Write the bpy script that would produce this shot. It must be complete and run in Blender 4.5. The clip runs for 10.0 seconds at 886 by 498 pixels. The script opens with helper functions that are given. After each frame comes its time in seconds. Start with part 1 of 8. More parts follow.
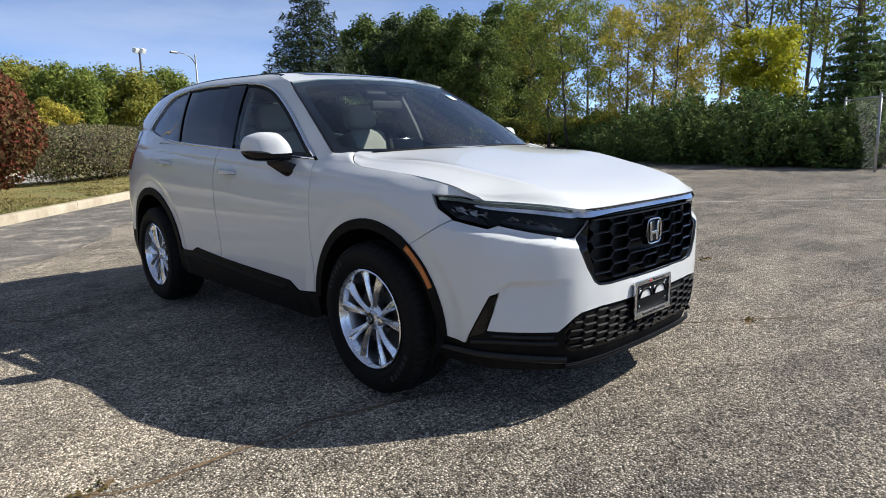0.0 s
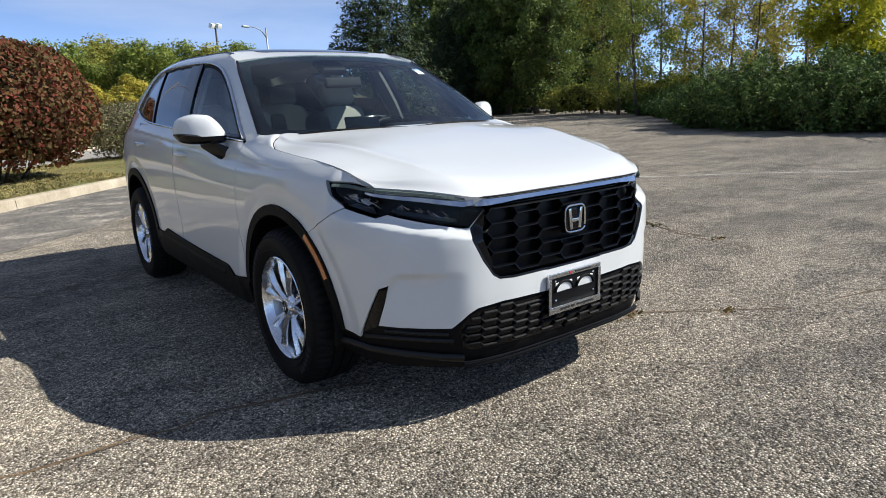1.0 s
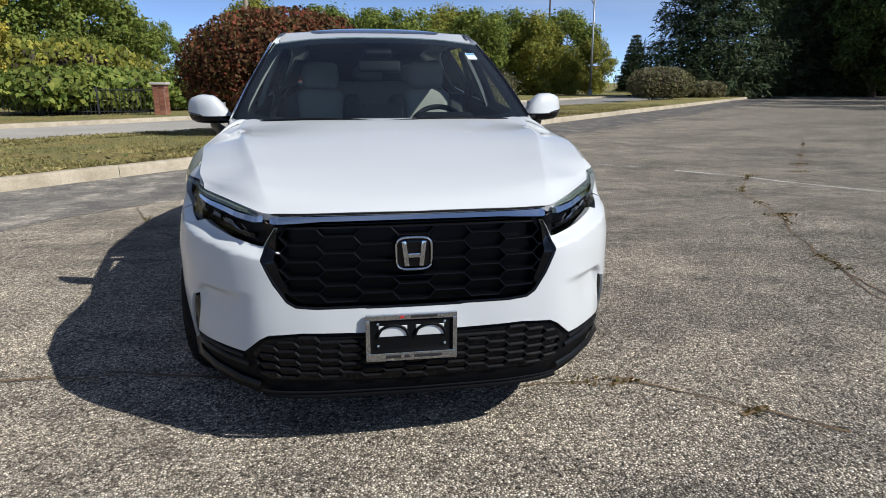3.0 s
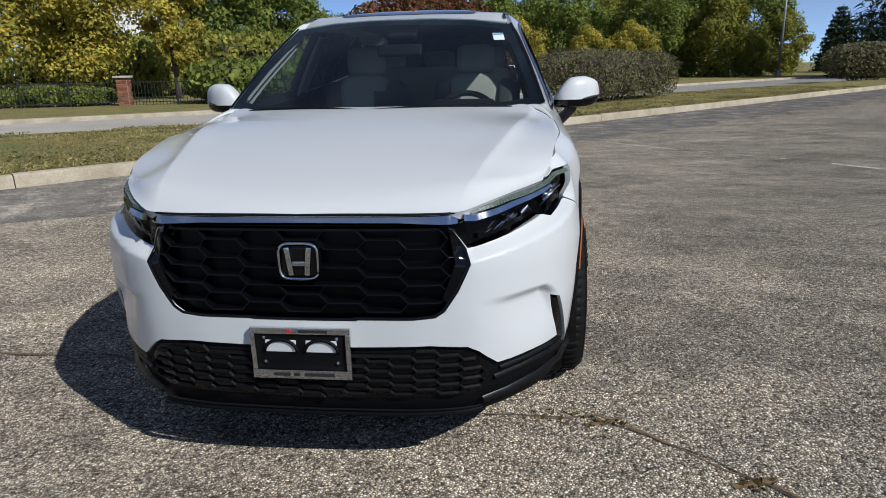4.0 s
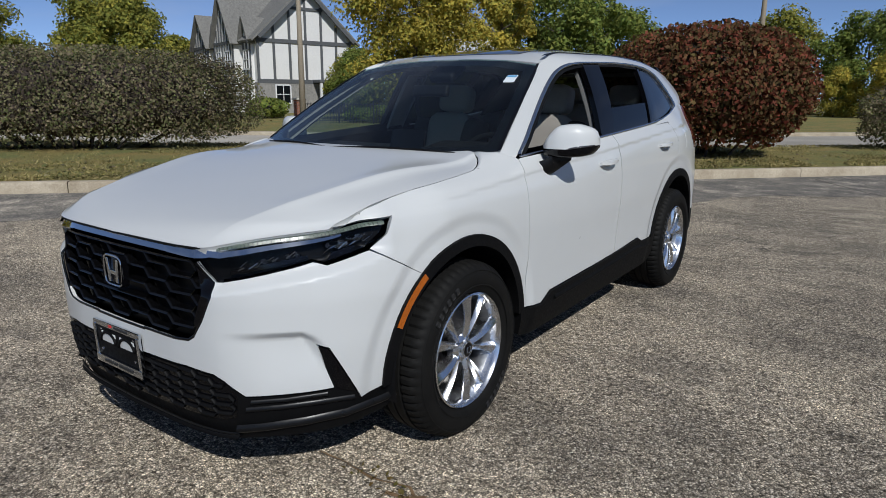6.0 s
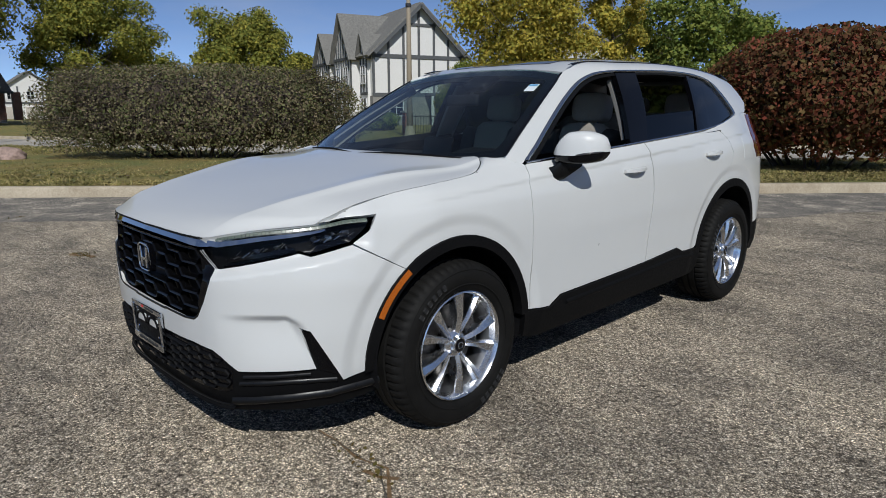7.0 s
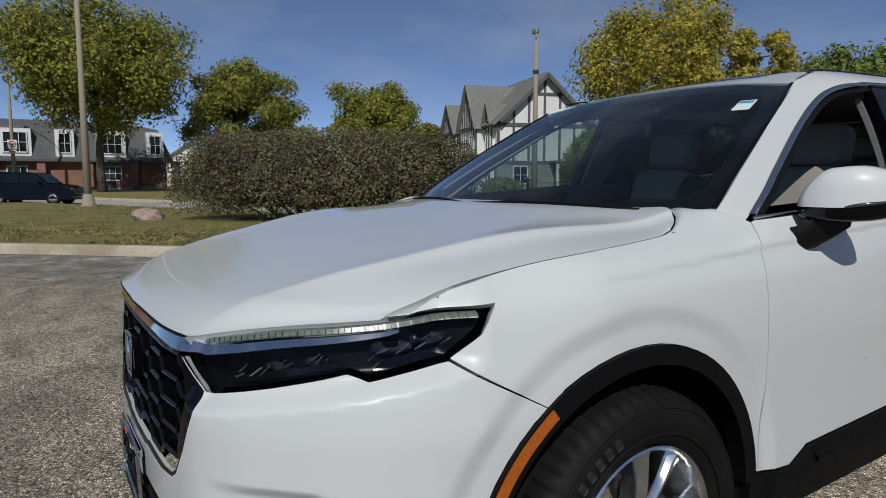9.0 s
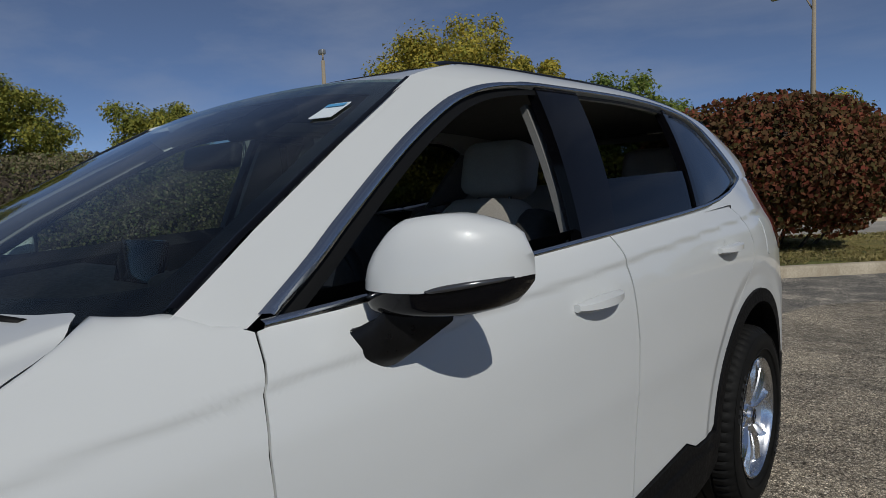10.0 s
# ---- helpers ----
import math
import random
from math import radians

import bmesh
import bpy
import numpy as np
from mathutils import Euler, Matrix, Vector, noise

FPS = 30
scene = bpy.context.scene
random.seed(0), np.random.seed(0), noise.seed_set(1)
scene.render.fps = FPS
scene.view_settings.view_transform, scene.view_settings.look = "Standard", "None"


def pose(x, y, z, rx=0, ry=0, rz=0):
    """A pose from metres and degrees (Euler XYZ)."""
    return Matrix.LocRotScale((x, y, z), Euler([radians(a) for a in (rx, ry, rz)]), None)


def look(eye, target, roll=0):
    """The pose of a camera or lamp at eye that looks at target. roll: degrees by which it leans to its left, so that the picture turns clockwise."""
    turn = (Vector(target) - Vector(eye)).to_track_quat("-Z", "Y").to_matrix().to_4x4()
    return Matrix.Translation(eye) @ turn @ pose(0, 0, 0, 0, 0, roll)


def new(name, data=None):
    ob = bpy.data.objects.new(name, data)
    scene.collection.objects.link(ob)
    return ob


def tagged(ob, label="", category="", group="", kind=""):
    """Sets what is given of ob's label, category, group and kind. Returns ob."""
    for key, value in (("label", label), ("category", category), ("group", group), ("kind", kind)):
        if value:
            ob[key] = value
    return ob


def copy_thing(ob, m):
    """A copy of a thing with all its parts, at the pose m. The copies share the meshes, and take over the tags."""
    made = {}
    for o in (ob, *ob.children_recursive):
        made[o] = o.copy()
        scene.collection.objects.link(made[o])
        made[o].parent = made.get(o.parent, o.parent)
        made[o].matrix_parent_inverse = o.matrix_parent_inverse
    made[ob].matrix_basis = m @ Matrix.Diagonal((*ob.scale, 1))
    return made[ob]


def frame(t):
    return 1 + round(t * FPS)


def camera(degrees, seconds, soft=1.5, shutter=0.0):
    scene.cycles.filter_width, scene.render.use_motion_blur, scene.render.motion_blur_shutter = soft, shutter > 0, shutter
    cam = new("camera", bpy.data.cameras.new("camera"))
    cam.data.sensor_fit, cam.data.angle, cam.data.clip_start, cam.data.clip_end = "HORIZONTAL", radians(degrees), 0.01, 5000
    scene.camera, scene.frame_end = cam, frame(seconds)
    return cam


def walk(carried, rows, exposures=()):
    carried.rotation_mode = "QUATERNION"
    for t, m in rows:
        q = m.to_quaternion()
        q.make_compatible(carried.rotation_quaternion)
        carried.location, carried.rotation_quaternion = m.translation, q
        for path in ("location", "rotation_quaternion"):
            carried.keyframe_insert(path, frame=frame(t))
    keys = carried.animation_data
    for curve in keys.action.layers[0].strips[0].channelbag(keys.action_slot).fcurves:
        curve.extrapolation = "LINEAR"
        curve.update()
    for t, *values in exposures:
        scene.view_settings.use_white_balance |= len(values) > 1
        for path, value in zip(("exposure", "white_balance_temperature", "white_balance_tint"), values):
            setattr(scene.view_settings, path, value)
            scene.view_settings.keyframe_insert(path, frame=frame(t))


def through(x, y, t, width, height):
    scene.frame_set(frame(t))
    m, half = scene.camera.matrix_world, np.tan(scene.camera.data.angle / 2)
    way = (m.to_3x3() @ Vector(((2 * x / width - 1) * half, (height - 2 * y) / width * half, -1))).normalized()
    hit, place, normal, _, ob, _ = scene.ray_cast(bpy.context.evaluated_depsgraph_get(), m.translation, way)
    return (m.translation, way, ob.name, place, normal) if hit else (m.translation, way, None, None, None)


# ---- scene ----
cam = camera(69.4, 10.0, soft=0.9, shutter=0.0)
PATH = [
    (0, (-2.633, -2.36, 1.203), (-1.283, -0.926, 0.853), -1.7),
    (0.5, (-2.377, -2.564, 1.227), (-1.106, -1.071, 0.832), -2.1),
    (1, (-1.975, -2.697, 1.227), (-0.814, -1.127, 0.792), -2.8),
    (1.5, (-1.56, -2.897, 1.247), (-0.594, -1.207, 0.79), -2.7),
    (2, (-1.148, -3.034, 1.287), (-0.403, -1.242, 0.806), -0.6),
    (2.5, (-0.699, -3.029, 1.32), (-0.17, -1.164, 0.826), 0.3),
    (2.7, (-0.5, -3.029, 1.302), (-0.063, -1.14, 0.811), 0.1),
    (3.8, (0.477, -2.779, 1.326), (0.35, -0.857, 0.789), -0.9),
    (4, (0.637, -2.707, 1.293), (0.415, -0.794, 0.754), -1.3),
    (4.5, (1.084, -2.564, 1.313), (0.592, -0.705, 0.766), -1.4),
    (5, (1.482, -2.344, 1.321), (0.738, -0.56, 0.807), -0.5),
    (5.5, (1.929, -2.174, 1.322), (0.949, -0.496, 0.848), -0.9),
    (5.7, (2.074, -2.131, 1.36), (1.028, -0.492, 0.89), -0.3),
    (6.8, (2.626, -1.84, 1.341), (1.257, -0.443, 0.92), 0.1),
    (7, (2.704, -1.845, 1.34), (1.297, -0.488, 0.918), -0.1),
    (7.5, (2.669, -1.848, 1.312), (1.162, -0.586, 0.939), -0.8),
    (8, (2.269, -1.793, 1.222), (0.673, -0.634, 0.891), -0.6),
    (8.5, (1.991, -1.527, 1.159), (0.313, -0.476, 0.877), -0.5),
    (9, (1.822, -1.155, 1.208), (0.157, -0.069, 0.994), 0.0),
    (9.5, (1.666, -0.565, 1.275), (0.186, 0.773, 1.126), -1.3),
    (10, (1.581, 0.011, 1.268), (0.289, 1.53, 1.113), -1.9),
]
walk(cam, [(t, look(eye, target, roll)) for t, eye, target, roll in PATH],
     [(0, 0.66, 6350, 9), (1, 0.64, 6300, 8), (1.5, 0.60, 6250, 8), (2, 0.39, 6200, 9), (2.5, 0.35, 6150, 9), (4, -0.09, 5980, 9), (4.5, -0.13, 5965, 9), (5, -0.32, 5950, 9), (6, -0.40, 6000, 9), (7.5, -0.38, 6120, 8), (8.5, -0.40, 6180, 7), (9.3, -0.66, 6180, 8), (10, -0.83, 6180, 8)])

# ---- world, sun, exposure ----
SUN_WAY = Vector((0.821, -0.571, 0.0)).normalized()
SUN_HEIGHT = radians(40.5)
world = bpy.data.worlds.new("sky_world")
scene.world = world
world.use_nodes = True
wn, wl = world.node_tree.nodes, world.node_tree.links
sky = wn.new("ShaderNodeTexSky")
sky.sky_type, sky.sun_disc = "NISHITA", False
sky.sun_elevation, sky.sun_rotation = SUN_HEIGHT, math.atan2(SUN_WAY.x, SUN_WAY.y)
sky.altitude, sky.air_density, sky.dust_density, sky.ozone_density = 2500, 0.48, 0.0, 3.0
wn["Background"].inputs["Strength"].default_value = 0.128
# thin high cloud
tc, mpg, nz, rp, mxw = wn.new("ShaderNodeTexCoord"), wn.new("ShaderNodeMapping"), wn.new("ShaderNodeTexNoise"), wn.new("ShaderNodeMapRange"), wn.new("ShaderNodeMix")
mpg.inputs["Scale"].default_value = (1.2, 2.6, 7.0)
mpg.inputs["Rotation"].default_value = (0.12, 0.08, 0.5)
nz.inputs["Scale"].default_value, nz.inputs["Detail"].default_value, nz.inputs["Roughness"].default_value = 1.6, 7.0, 0.55
rp.inputs["From Min"].default_value, rp.inputs["From Max"].default_value, rp.inputs["To Max"].default_value = 0.46, 0.80, 0.42
rp.inputs["To Min"].default_value = 0.10
mxw.data_type = "RGBA"
mxw.inputs[7].default_value = (4.4, 4.6, 5.2, 1)
wl.new(tc.outputs["Generated"], mpg.inputs["Vector"]), wl.new(mpg.outputs["Vector"], nz.inputs["Vector"]), wl.new(nz.outputs["Fac"], rp.inputs["Value"])
wl.new(rp.outputs["Result"], mxw.inputs[0]), wl.new(sky.outputs["Color"], mxw.inputs[6]), wl.new(mxw.outputs[2], wn["Background"].inputs["Color"])
sun = new("sun", bpy.data.lights.new("sun", "SUN"))
sun.data.energy, sun.data.angle, sun.data.color = 4.5, radians(0.53), (1.0, 0.95, 0.87)
to_sun = SUN_WAY * math.cos(SUN_HEIGHT) + Vector((0, 0, math.sin(SUN_HEIGHT)))
sun.matrix_world = look(to_sun * 50, (0, 0, 0))

# ---- materials ----
class Mat:
    """A node material with a Principled shader and short ways to wire it."""

    def __init__(self, name, color=(0.5, 0.5, 0.5), rough=0.5, metal=0.0, **more):
        self.m = bpy.data.materials.new(name)
        self.m.use_nodes = True
        self.n, self.l = self.m.node_tree.nodes, self.m.node_tree.links
        self.b = self.n["Principled BSDF"]
        self.set("Base Color", (*color, 1)), self.set("Roughness", rough), self.set("Metallic", metal)
        for k, v in more.items():
            self.set(k.replace("_", " "), v)
        self._co = None

    def set(self, key, value):
        self.b.inputs[key].default_value = value
        return self

    def node(self, kind, **inputs):
        nd = self.n.new(kind)
        for k, v in inputs.items():
            nd.inputs[k.replace("_", " ")].default_value = v
        return nd

    def link(self, a, b):
        self.l.new(a, b)

    def coords(self, kind="Object"):
        if self._co is None:
            self._co = self.n.new("ShaderNodeTexCoord")
        return self._co.outputs[kind]

    def noise(self, scale, detail=4.0, rough=0.6, stretch=None, kind="Object"):
        nd = self.node("ShaderNodeTexNoise", Scale=scale, Detail=detail, Roughness=rough)
        src = self.coords(kind)
        if stretch:
            mp = self.node("ShaderNodeMapping")
            mp.inputs["Scale"].default_value = stretch
            self.link(src, mp.inputs["Vector"])
            src = mp.outputs["Vector"]
        self.link(src, nd.inputs["Vector"])
        return nd.outputs["Fac"]

    def voronoi(self, scale, feature="F1", out="Distance", stretch=None):
        nd = self.n.new("ShaderNodeTexVoronoi")
        nd.feature = feature
        nd.inputs["Scale"].default_value = scale
        src = self.coords()
        if stretch:
            mp = self.node("ShaderNodeMapping")
            mp.inputs["Scale"].default_value = stretch
            self.link(src, mp.inputs["Vector"])
            src = mp.outputs["Vector"]
        self.link(src, nd.inputs["Vector"])
        return nd.outputs[out]

    def ramp(self, fac, *stops):
        nd = self.n.new("ShaderNodeValToRGB")
        el = nd.color_ramp.elements
        while len(el) < len(stops):
            el.new(0.5)
        for e, (p, c) in zip(el, stops):
            e.position = p
            e.color = (*c, 1) if len(c) == 3 else c
        self.link(fac, nd.inputs["Fac"])
        return nd.outputs["Color"]

    def grey(self, fac, lo, hi, a=0.3, b=0.7):
        return self.ramp(fac, (a, (lo,) * 3), (b, (hi,) * 3))

    def mix(self, a, b, fac, blend="MIX"):
        nd = self.n.new("ShaderNodeMix")
        nd.data_type, nd.blend_type = "RGBA", blend
        for v, slot in ((fac, 0), (a, 6), (b, 7)):
            if isinstance(v, bpy.types.NodeSocket):
                self.link(v, nd.inputs[slot])
            else:
                nd.inputs[slot].default_value = v if slot == 0 else (*v, 1)
        return nd.outputs[2]

    def color(self, sock):
        self.link(sock, self.b.inputs["Base Color"])
        return self

    def rough(self, sock):
        self.link(sock, self.b.inputs["Roughness"])
        return self

    def bump(self, sock, strength=0.3, distance=0.01):
        nd = self.node("ShaderNodeBump", Strength=strength, Distance=distance)
        self.link(sock, nd.inputs["Height"])
        self.link(nd.outputs["Normal"], self.b.inputs["Normal"])
        return self


def island(mat):
    return mat.n.new("ShaderNodeNewGeometry").outputs["Random Per Island"]


def leaf_mat(name, *colors, through=0.25):
    """Leaves of several hues, each leaf with its own, a little light passing through."""
    m = Mat(name, rough=0.75, Specular_IOR_Level=0.2)
    stops = [(i / max(len(colors) - 1, 1), c) for i, c in enumerate(colors)]
    c = m.ramp(island(m), *stops)
    patch = m.grey(m.noise(1.5, 4.0), 0.42, 1.35)
    c = m.mix(c, patch, 1.0, "MULTIPLY")
    m.color(c)
    tr = m.n.new("ShaderNodeBsdfTranslucent")
    m.link(c, tr.inputs["Color"])
    mx = m.node("ShaderNodeMixShader")
    mx.inputs["Fac"].default_value = through
    m.link(m.b.outputs[0], mx.inputs[1]), m.link(tr.outputs[0], mx.inputs[2])
    m.link(mx.outputs[0], m.n["Material Output"].inputs["Surface"])
    return m.m


def glass_mat(name, tint, gloss=1.0, rough=0.0, ior=1.5):
    """A pane: what is behind it shows tinted, and it mirrors by its angle."""
    m = bpy.data.materials.new(name)
    m.use_nodes = True
    n, l = m.node_tree.nodes, m.node_tree.links
    n.remove(n["Principled BSDF"])
    tr, gl, mx = n.new("ShaderNodeBsdfTransparent"), n.new("ShaderNodeBsdfGlossy"), n.new("ShaderNodeMixShader")
    lw, pw, fr = n.new("ShaderNodeLayerWeight"), n.new("ShaderNodeMath"), n.new("ShaderNodeMath")
    lw.inputs["Blend"].default_value = 0.5
    f0 = ((ior - 1) / (ior + 1)) ** 2
    pw.operation, fr.operation = "POWER", "MULTIPLY_ADD"
    pw.inputs[1].default_value, fr.inputs[1].default_value, fr.inputs[2].default_value = 5.0, 1 - f0, f0
    l.new(lw.outputs["Facing"], pw.inputs[0]), l.new(pw.outputs[0], fr.inputs[0])
    tr.inputs["Color"].default_value = (*tint, 1)
    gl.inputs["Color"].default_value = (gloss, gloss, gloss, 1)
    gl.inputs["Roughness"].default_value = rough
    l.new(fr.outputs[0], mx.inputs[0]), l.new(tr.outputs[0], mx.inputs[1]), l.new(gl.outputs[0], mx.inputs[2])
    l.new(mx.outputs[0], n["Material Output"].inputs["Surface"])
    return m


def plain(name, color, rough=0.5, metal=0.0, grain=0.0, scale=60.0, bump=0.0, **more):
    m = Mat(name, color, rough, metal, **more)
    if grain or bump:
        f = m.noise(scale, 5.0)
        if grain:
            lo, hi = [tuple(c * k for c in color) for k in (1 - grain, 1 + grain)]
            m.color(m.mix(m.ramp(f, (0.3, lo), (0.7, hi)), m.grey(m.noise(scale / 14, 3.0), 1 - grain * 0.6, 1.0), 1.0, "MULTIPLY"))
            m.rough(m.grey(m.noise(scale / 3, 3.0), max(rough - 0.08, 0.02), min(rough + 0.08, 1)))
        if bump:
            m.bump(f, bump, 0.002)
    return m.m


# white pearl paint under a clear coat
p = Mat("white_paint", (0.80, 0.80, 0.785), 0.36, 0.0, Coat_Weight=0.9, Coat_Roughness=0.02, Coat_IOR=1.36, Specular_IOR_Level=0.3)
p.color(p.mix((0.60, 0.612, 0.605), (0.635, 0.642, 0.63), p.noise(3.0, 2.0)))
p.bump(p.noise(900, 2.0), 0.02, 0.0004)
PAINT = p.m
SATIN_BLACK = plain("satin_black", (0.006, 0.006, 0.0065), 0.34, grain=0.2, scale=120, Specular_IOR_Level=0.3)
BLACK_PLASTIC = plain("black_plastic", (0.005, 0.005, 0.0055), 0.6, grain=0.25, scale=220, bump=0.12, Specular_IOR_Level=0.12)
GLOSS_BLACK = plain("gloss_black", (0.003, 0.003, 0.004), 0.08, Specular_IOR_Level=0.3)
GRILLE_BLACK = plain("grille_black", (0.003, 0.003, 0.0035), 0.12, Specular_IOR_Level=0.42)
# rubber of the window seals, and the painted shade in door and bonnet gaps
SEAL_SHADE_BLACK = plain("seal_shade_black", (0.005, 0.005, 0.005), 0.6, Specular_IOR_Level=0.2)
CHROME = plain("chrome", (0.64, 0.66, 0.69), 0.05, 1.0)
SATIN_CHROME = plain("satin_chrome", (0.62, 0.63, 0.65), 0.2, 1.0)
ALLOY = plain("alloy_silver", (0.80, 0.81, 0.83), 0.24, 1.0, grain=0.05, scale=30, Coat_Weight=0.6)
BARREL = plain("alloy_barrel", (0.42, 0.425, 0.435), 0.36, 1.0, grain=0.08, scale=40)
SIDEWALL_MARK = plain("sidewall_mark", (0.013, 0.013, 0.0135), 0.75, grain=0.2, scale=90)
DARK_METAL = plain("brake_iron", (0.10, 0.095, 0.09), 0.45, 0.8, grain=0.3, scale=60)
tyre = Mat("tyre_rubber", (0.02, 0.02, 0.02), 0.62, Specular_IOR_Level=0.1)
tyre.color(tyre.mix((0.005, 0.005, 0.005), (0.015, 0.0145, 0.0135), tyre.noise(14, 5.0))).bump(tyre.noise(250, 3.0), 0.1, 0.001)
TYRE = tyre.m
SCREEN_GLASS = glass_mat("screen_glass", (0.72, 0.85, 0.82), gloss=0.95, ior=1.65)
TINT_GLASS = glass_mat("tinted_glass", (0.035, 0.042, 0.048), ior=1.55)
SIDE_GLASS = glass_mat("side_glass", (0.62, 0.70, 0.67))
ROOF_GLASS = plain("roof_glass", (0.01, 0.011, 0.013), 0.03, Coat_Weight=0.5)
LENS = glass_mat("lamp_lens", (0.90, 0.92, 0.94), gloss=0.5, ior=1.22)
LAMP_BLACK = plain("lamp_housing", (0.003, 0.003, 0.0035), 0.3, Specular_IOR_Level=0.15)
LED = plain("led_bar", (0.12, 0.15, 0.12), 0.3, Coat_Weight=0.3, grain=0.35, scale=160)
REFLECTOR = plain("lamp_reflector", (0.40, 0.41, 0.43), 0.16, 1.0)
LAMP_LINE = plain("lamp_line", (0.10, 0.10, 0.105), 0.15, 0.6)
AMBER = plain("amber_marker", (0.42, 0.105, 0.008), 0.22, Coat_Weight=0.6, grain=0.15, scale=120)
RED_LAMP = plain("red_lamp", (0.09, 0.006, 0.008), 0.12, Coat_Weight=0.6)
SEAT_CLOTH = plain("beige_cloth", (0.33, 0.305, 0.27), 0.85, grain=0.12, scale=260, bump=0.25)
SEAT_DARK = plain("grey_cloth", (0.05, 0.048, 0.046), 0.88, grain=0.2, scale=260, bump=0.25)
TRIM_DARK = plain("dash_plastic", (0.007, 0.007, 0.008), 0.6, grain=0.2, scale=200, bump=0.1, Specular_IOR_Level=0.2)
TRIM_GREY = plain("pillar_trim", (0.19, 0.185, 0.175), 0.75, grain=0.06, scale=150)
STICKER_WHITE = plain("sticker_paper", (0.72, 0.78, 0.80), 0.5)
STICKER_BLUE = plain("sticker_blue", (0.10, 0.34, 0.60), 0.5)
RED_MARK = plain("red_mark", (0.55, 0.03, 0.03), 0.4)
INK = plain("black_ink", (0.02, 0.02, 0.02), 0.5)

# worn parking-lot asphalt with pale stones, stains and tracks
a = Mat("lot_asphalt", rough=0.9, Diffuse_Roughness=0.6, Specular_IOR_Level=0.2)
stone = a.ramp(a.voronoi(95, out="Color"), (0.0, (0.10, 0.083, 0.062)), (0.32, (0.42, 0.365, 0.285)), (0.66, (0.69, 0.612, 0.49)), (1.0, (0.98, 0.90, 0.76)))
grit = a.grey(a.noise(320, 3.0), 0.5, 1.4, 0.38, 0.62)
c = a.mix(stone, grit, 1.0, "MULTIPLY")
gap = a.grey(a.voronoi(95, "DISTANCE_TO_EDGE"), 0.06, 1.0, 0.01, 0.22)
c = a.mix(c, gap, 0.9, "MULTIPLY")
pit = a.grey(a.noise(50, 3.0, 0.7), 0.28, 1.18, 0.37, 0.52)
c = a.mix(c, pit, 0.9, "MULTIPLY")
stain = a.ramp(a.noise(0.55, 6.0, 0.65), (0.32, (0.62, 0.615, 0.62)), (0.48, (0.96, 0.95, 0.94)), (0.68, (1.18, 1.165, 1.13)))
c = a.mix(c, stain, 0.8, "MULTIPLY")
worn = a.ramp(a.noise(1.7, 11.0, 0.78, stretch=(1.0, 1.7, 1)), (0.40, (0.56, 0.56, 0.575)), (0.50, (0.99, 0.98, 0.97)), (0.61, (1.28, 1.26, 1.22)))
c = a.mix(c, worn, 0.75, "MULTIPLY")
clot = a.grey(a.noise(15, 6.0, 0.75), 0.62, 1.22, 0.38, 0.60)
c = a.mix(c, clot, 0.55, "MULTIPLY")
track = a.ramp(a.noise(0.35, 5.0, 0.6, stretch=(0.6, 2.6, 1)), (0.40, (0.68, 0.685, 0.695)), (0.56, (1.06, 1.05, 1.04)))
c = a.mix(c, track, 0.65, "MULTIPLY")
a.color(c)
pebble = a.grey(a.voronoi(95), 1.0, 0.0, 0.0, 0.9)
a.bump(a.mix(pebble, a.noise(42, 3.0, 0.7), 0.4), 1.0, 0.012)
LOT = a.m

d = Mat("dark_asphalt", rough=0.9, Diffuse_Roughness=1.0, Specular_IOR_Level=0.2)
c = d.mix(d.ramp(d.voronoi(90, out="Color"), (0.0, (0.055, 0.051, 0.046)), (0.6, (0.145, 0.135, 0.12)), (1.0, (0.36, 0.335, 0.29))), d.ramp(d.noise(1.9, 8.0, 0.72, stretch=(1, 1, 1)), (0.40, (0.66, 0.66, 0.68)), (0.54, (1.15, 1.12, 1.08)), (0.63, (2.2, 2.1, 1.95))), 0.9, "MULTIPLY")
d.color(c).bump(d.voronoi(90), 0.6, 0.005)
GUTTER = d.m

r = Mat("road_asphalt", rough=0.9, Diffuse_Roughness=1.0, Specular_IOR_Level=0.2)
c = r.mix(r.ramp(r.noise(160, 4.0), (0.3, (0.22, 0.205, 0.18)), (0.7, (0.34, 0.318, 0.28))), r.grey(r.noise(0.4, 5.0), 0.8, 1.12), 1.0, "MULTIPLY")
r.color(c).bump(r.noise(160), 0.4, 0.003)
ROAD = r.m

k = Mat("kerb_concrete", rough=0.9)
c = k.mix(k.ramp(k.noise(45, 6.0), (0.3, (0.40, 0.345, 0.255)), (0.7, (0.56, 0.49, 0.38))), k.ramp(k.noise(1.6, 6.0, 0.7), (0.35, (0.62, 0.58, 0.52)), (0.65, (1.05, 1.04, 1.02))), 0.9, "MULTIPLY")
k.color(c).bump(k.noise(60, 6.0), 0.5, 0.006)
KERB = k.m

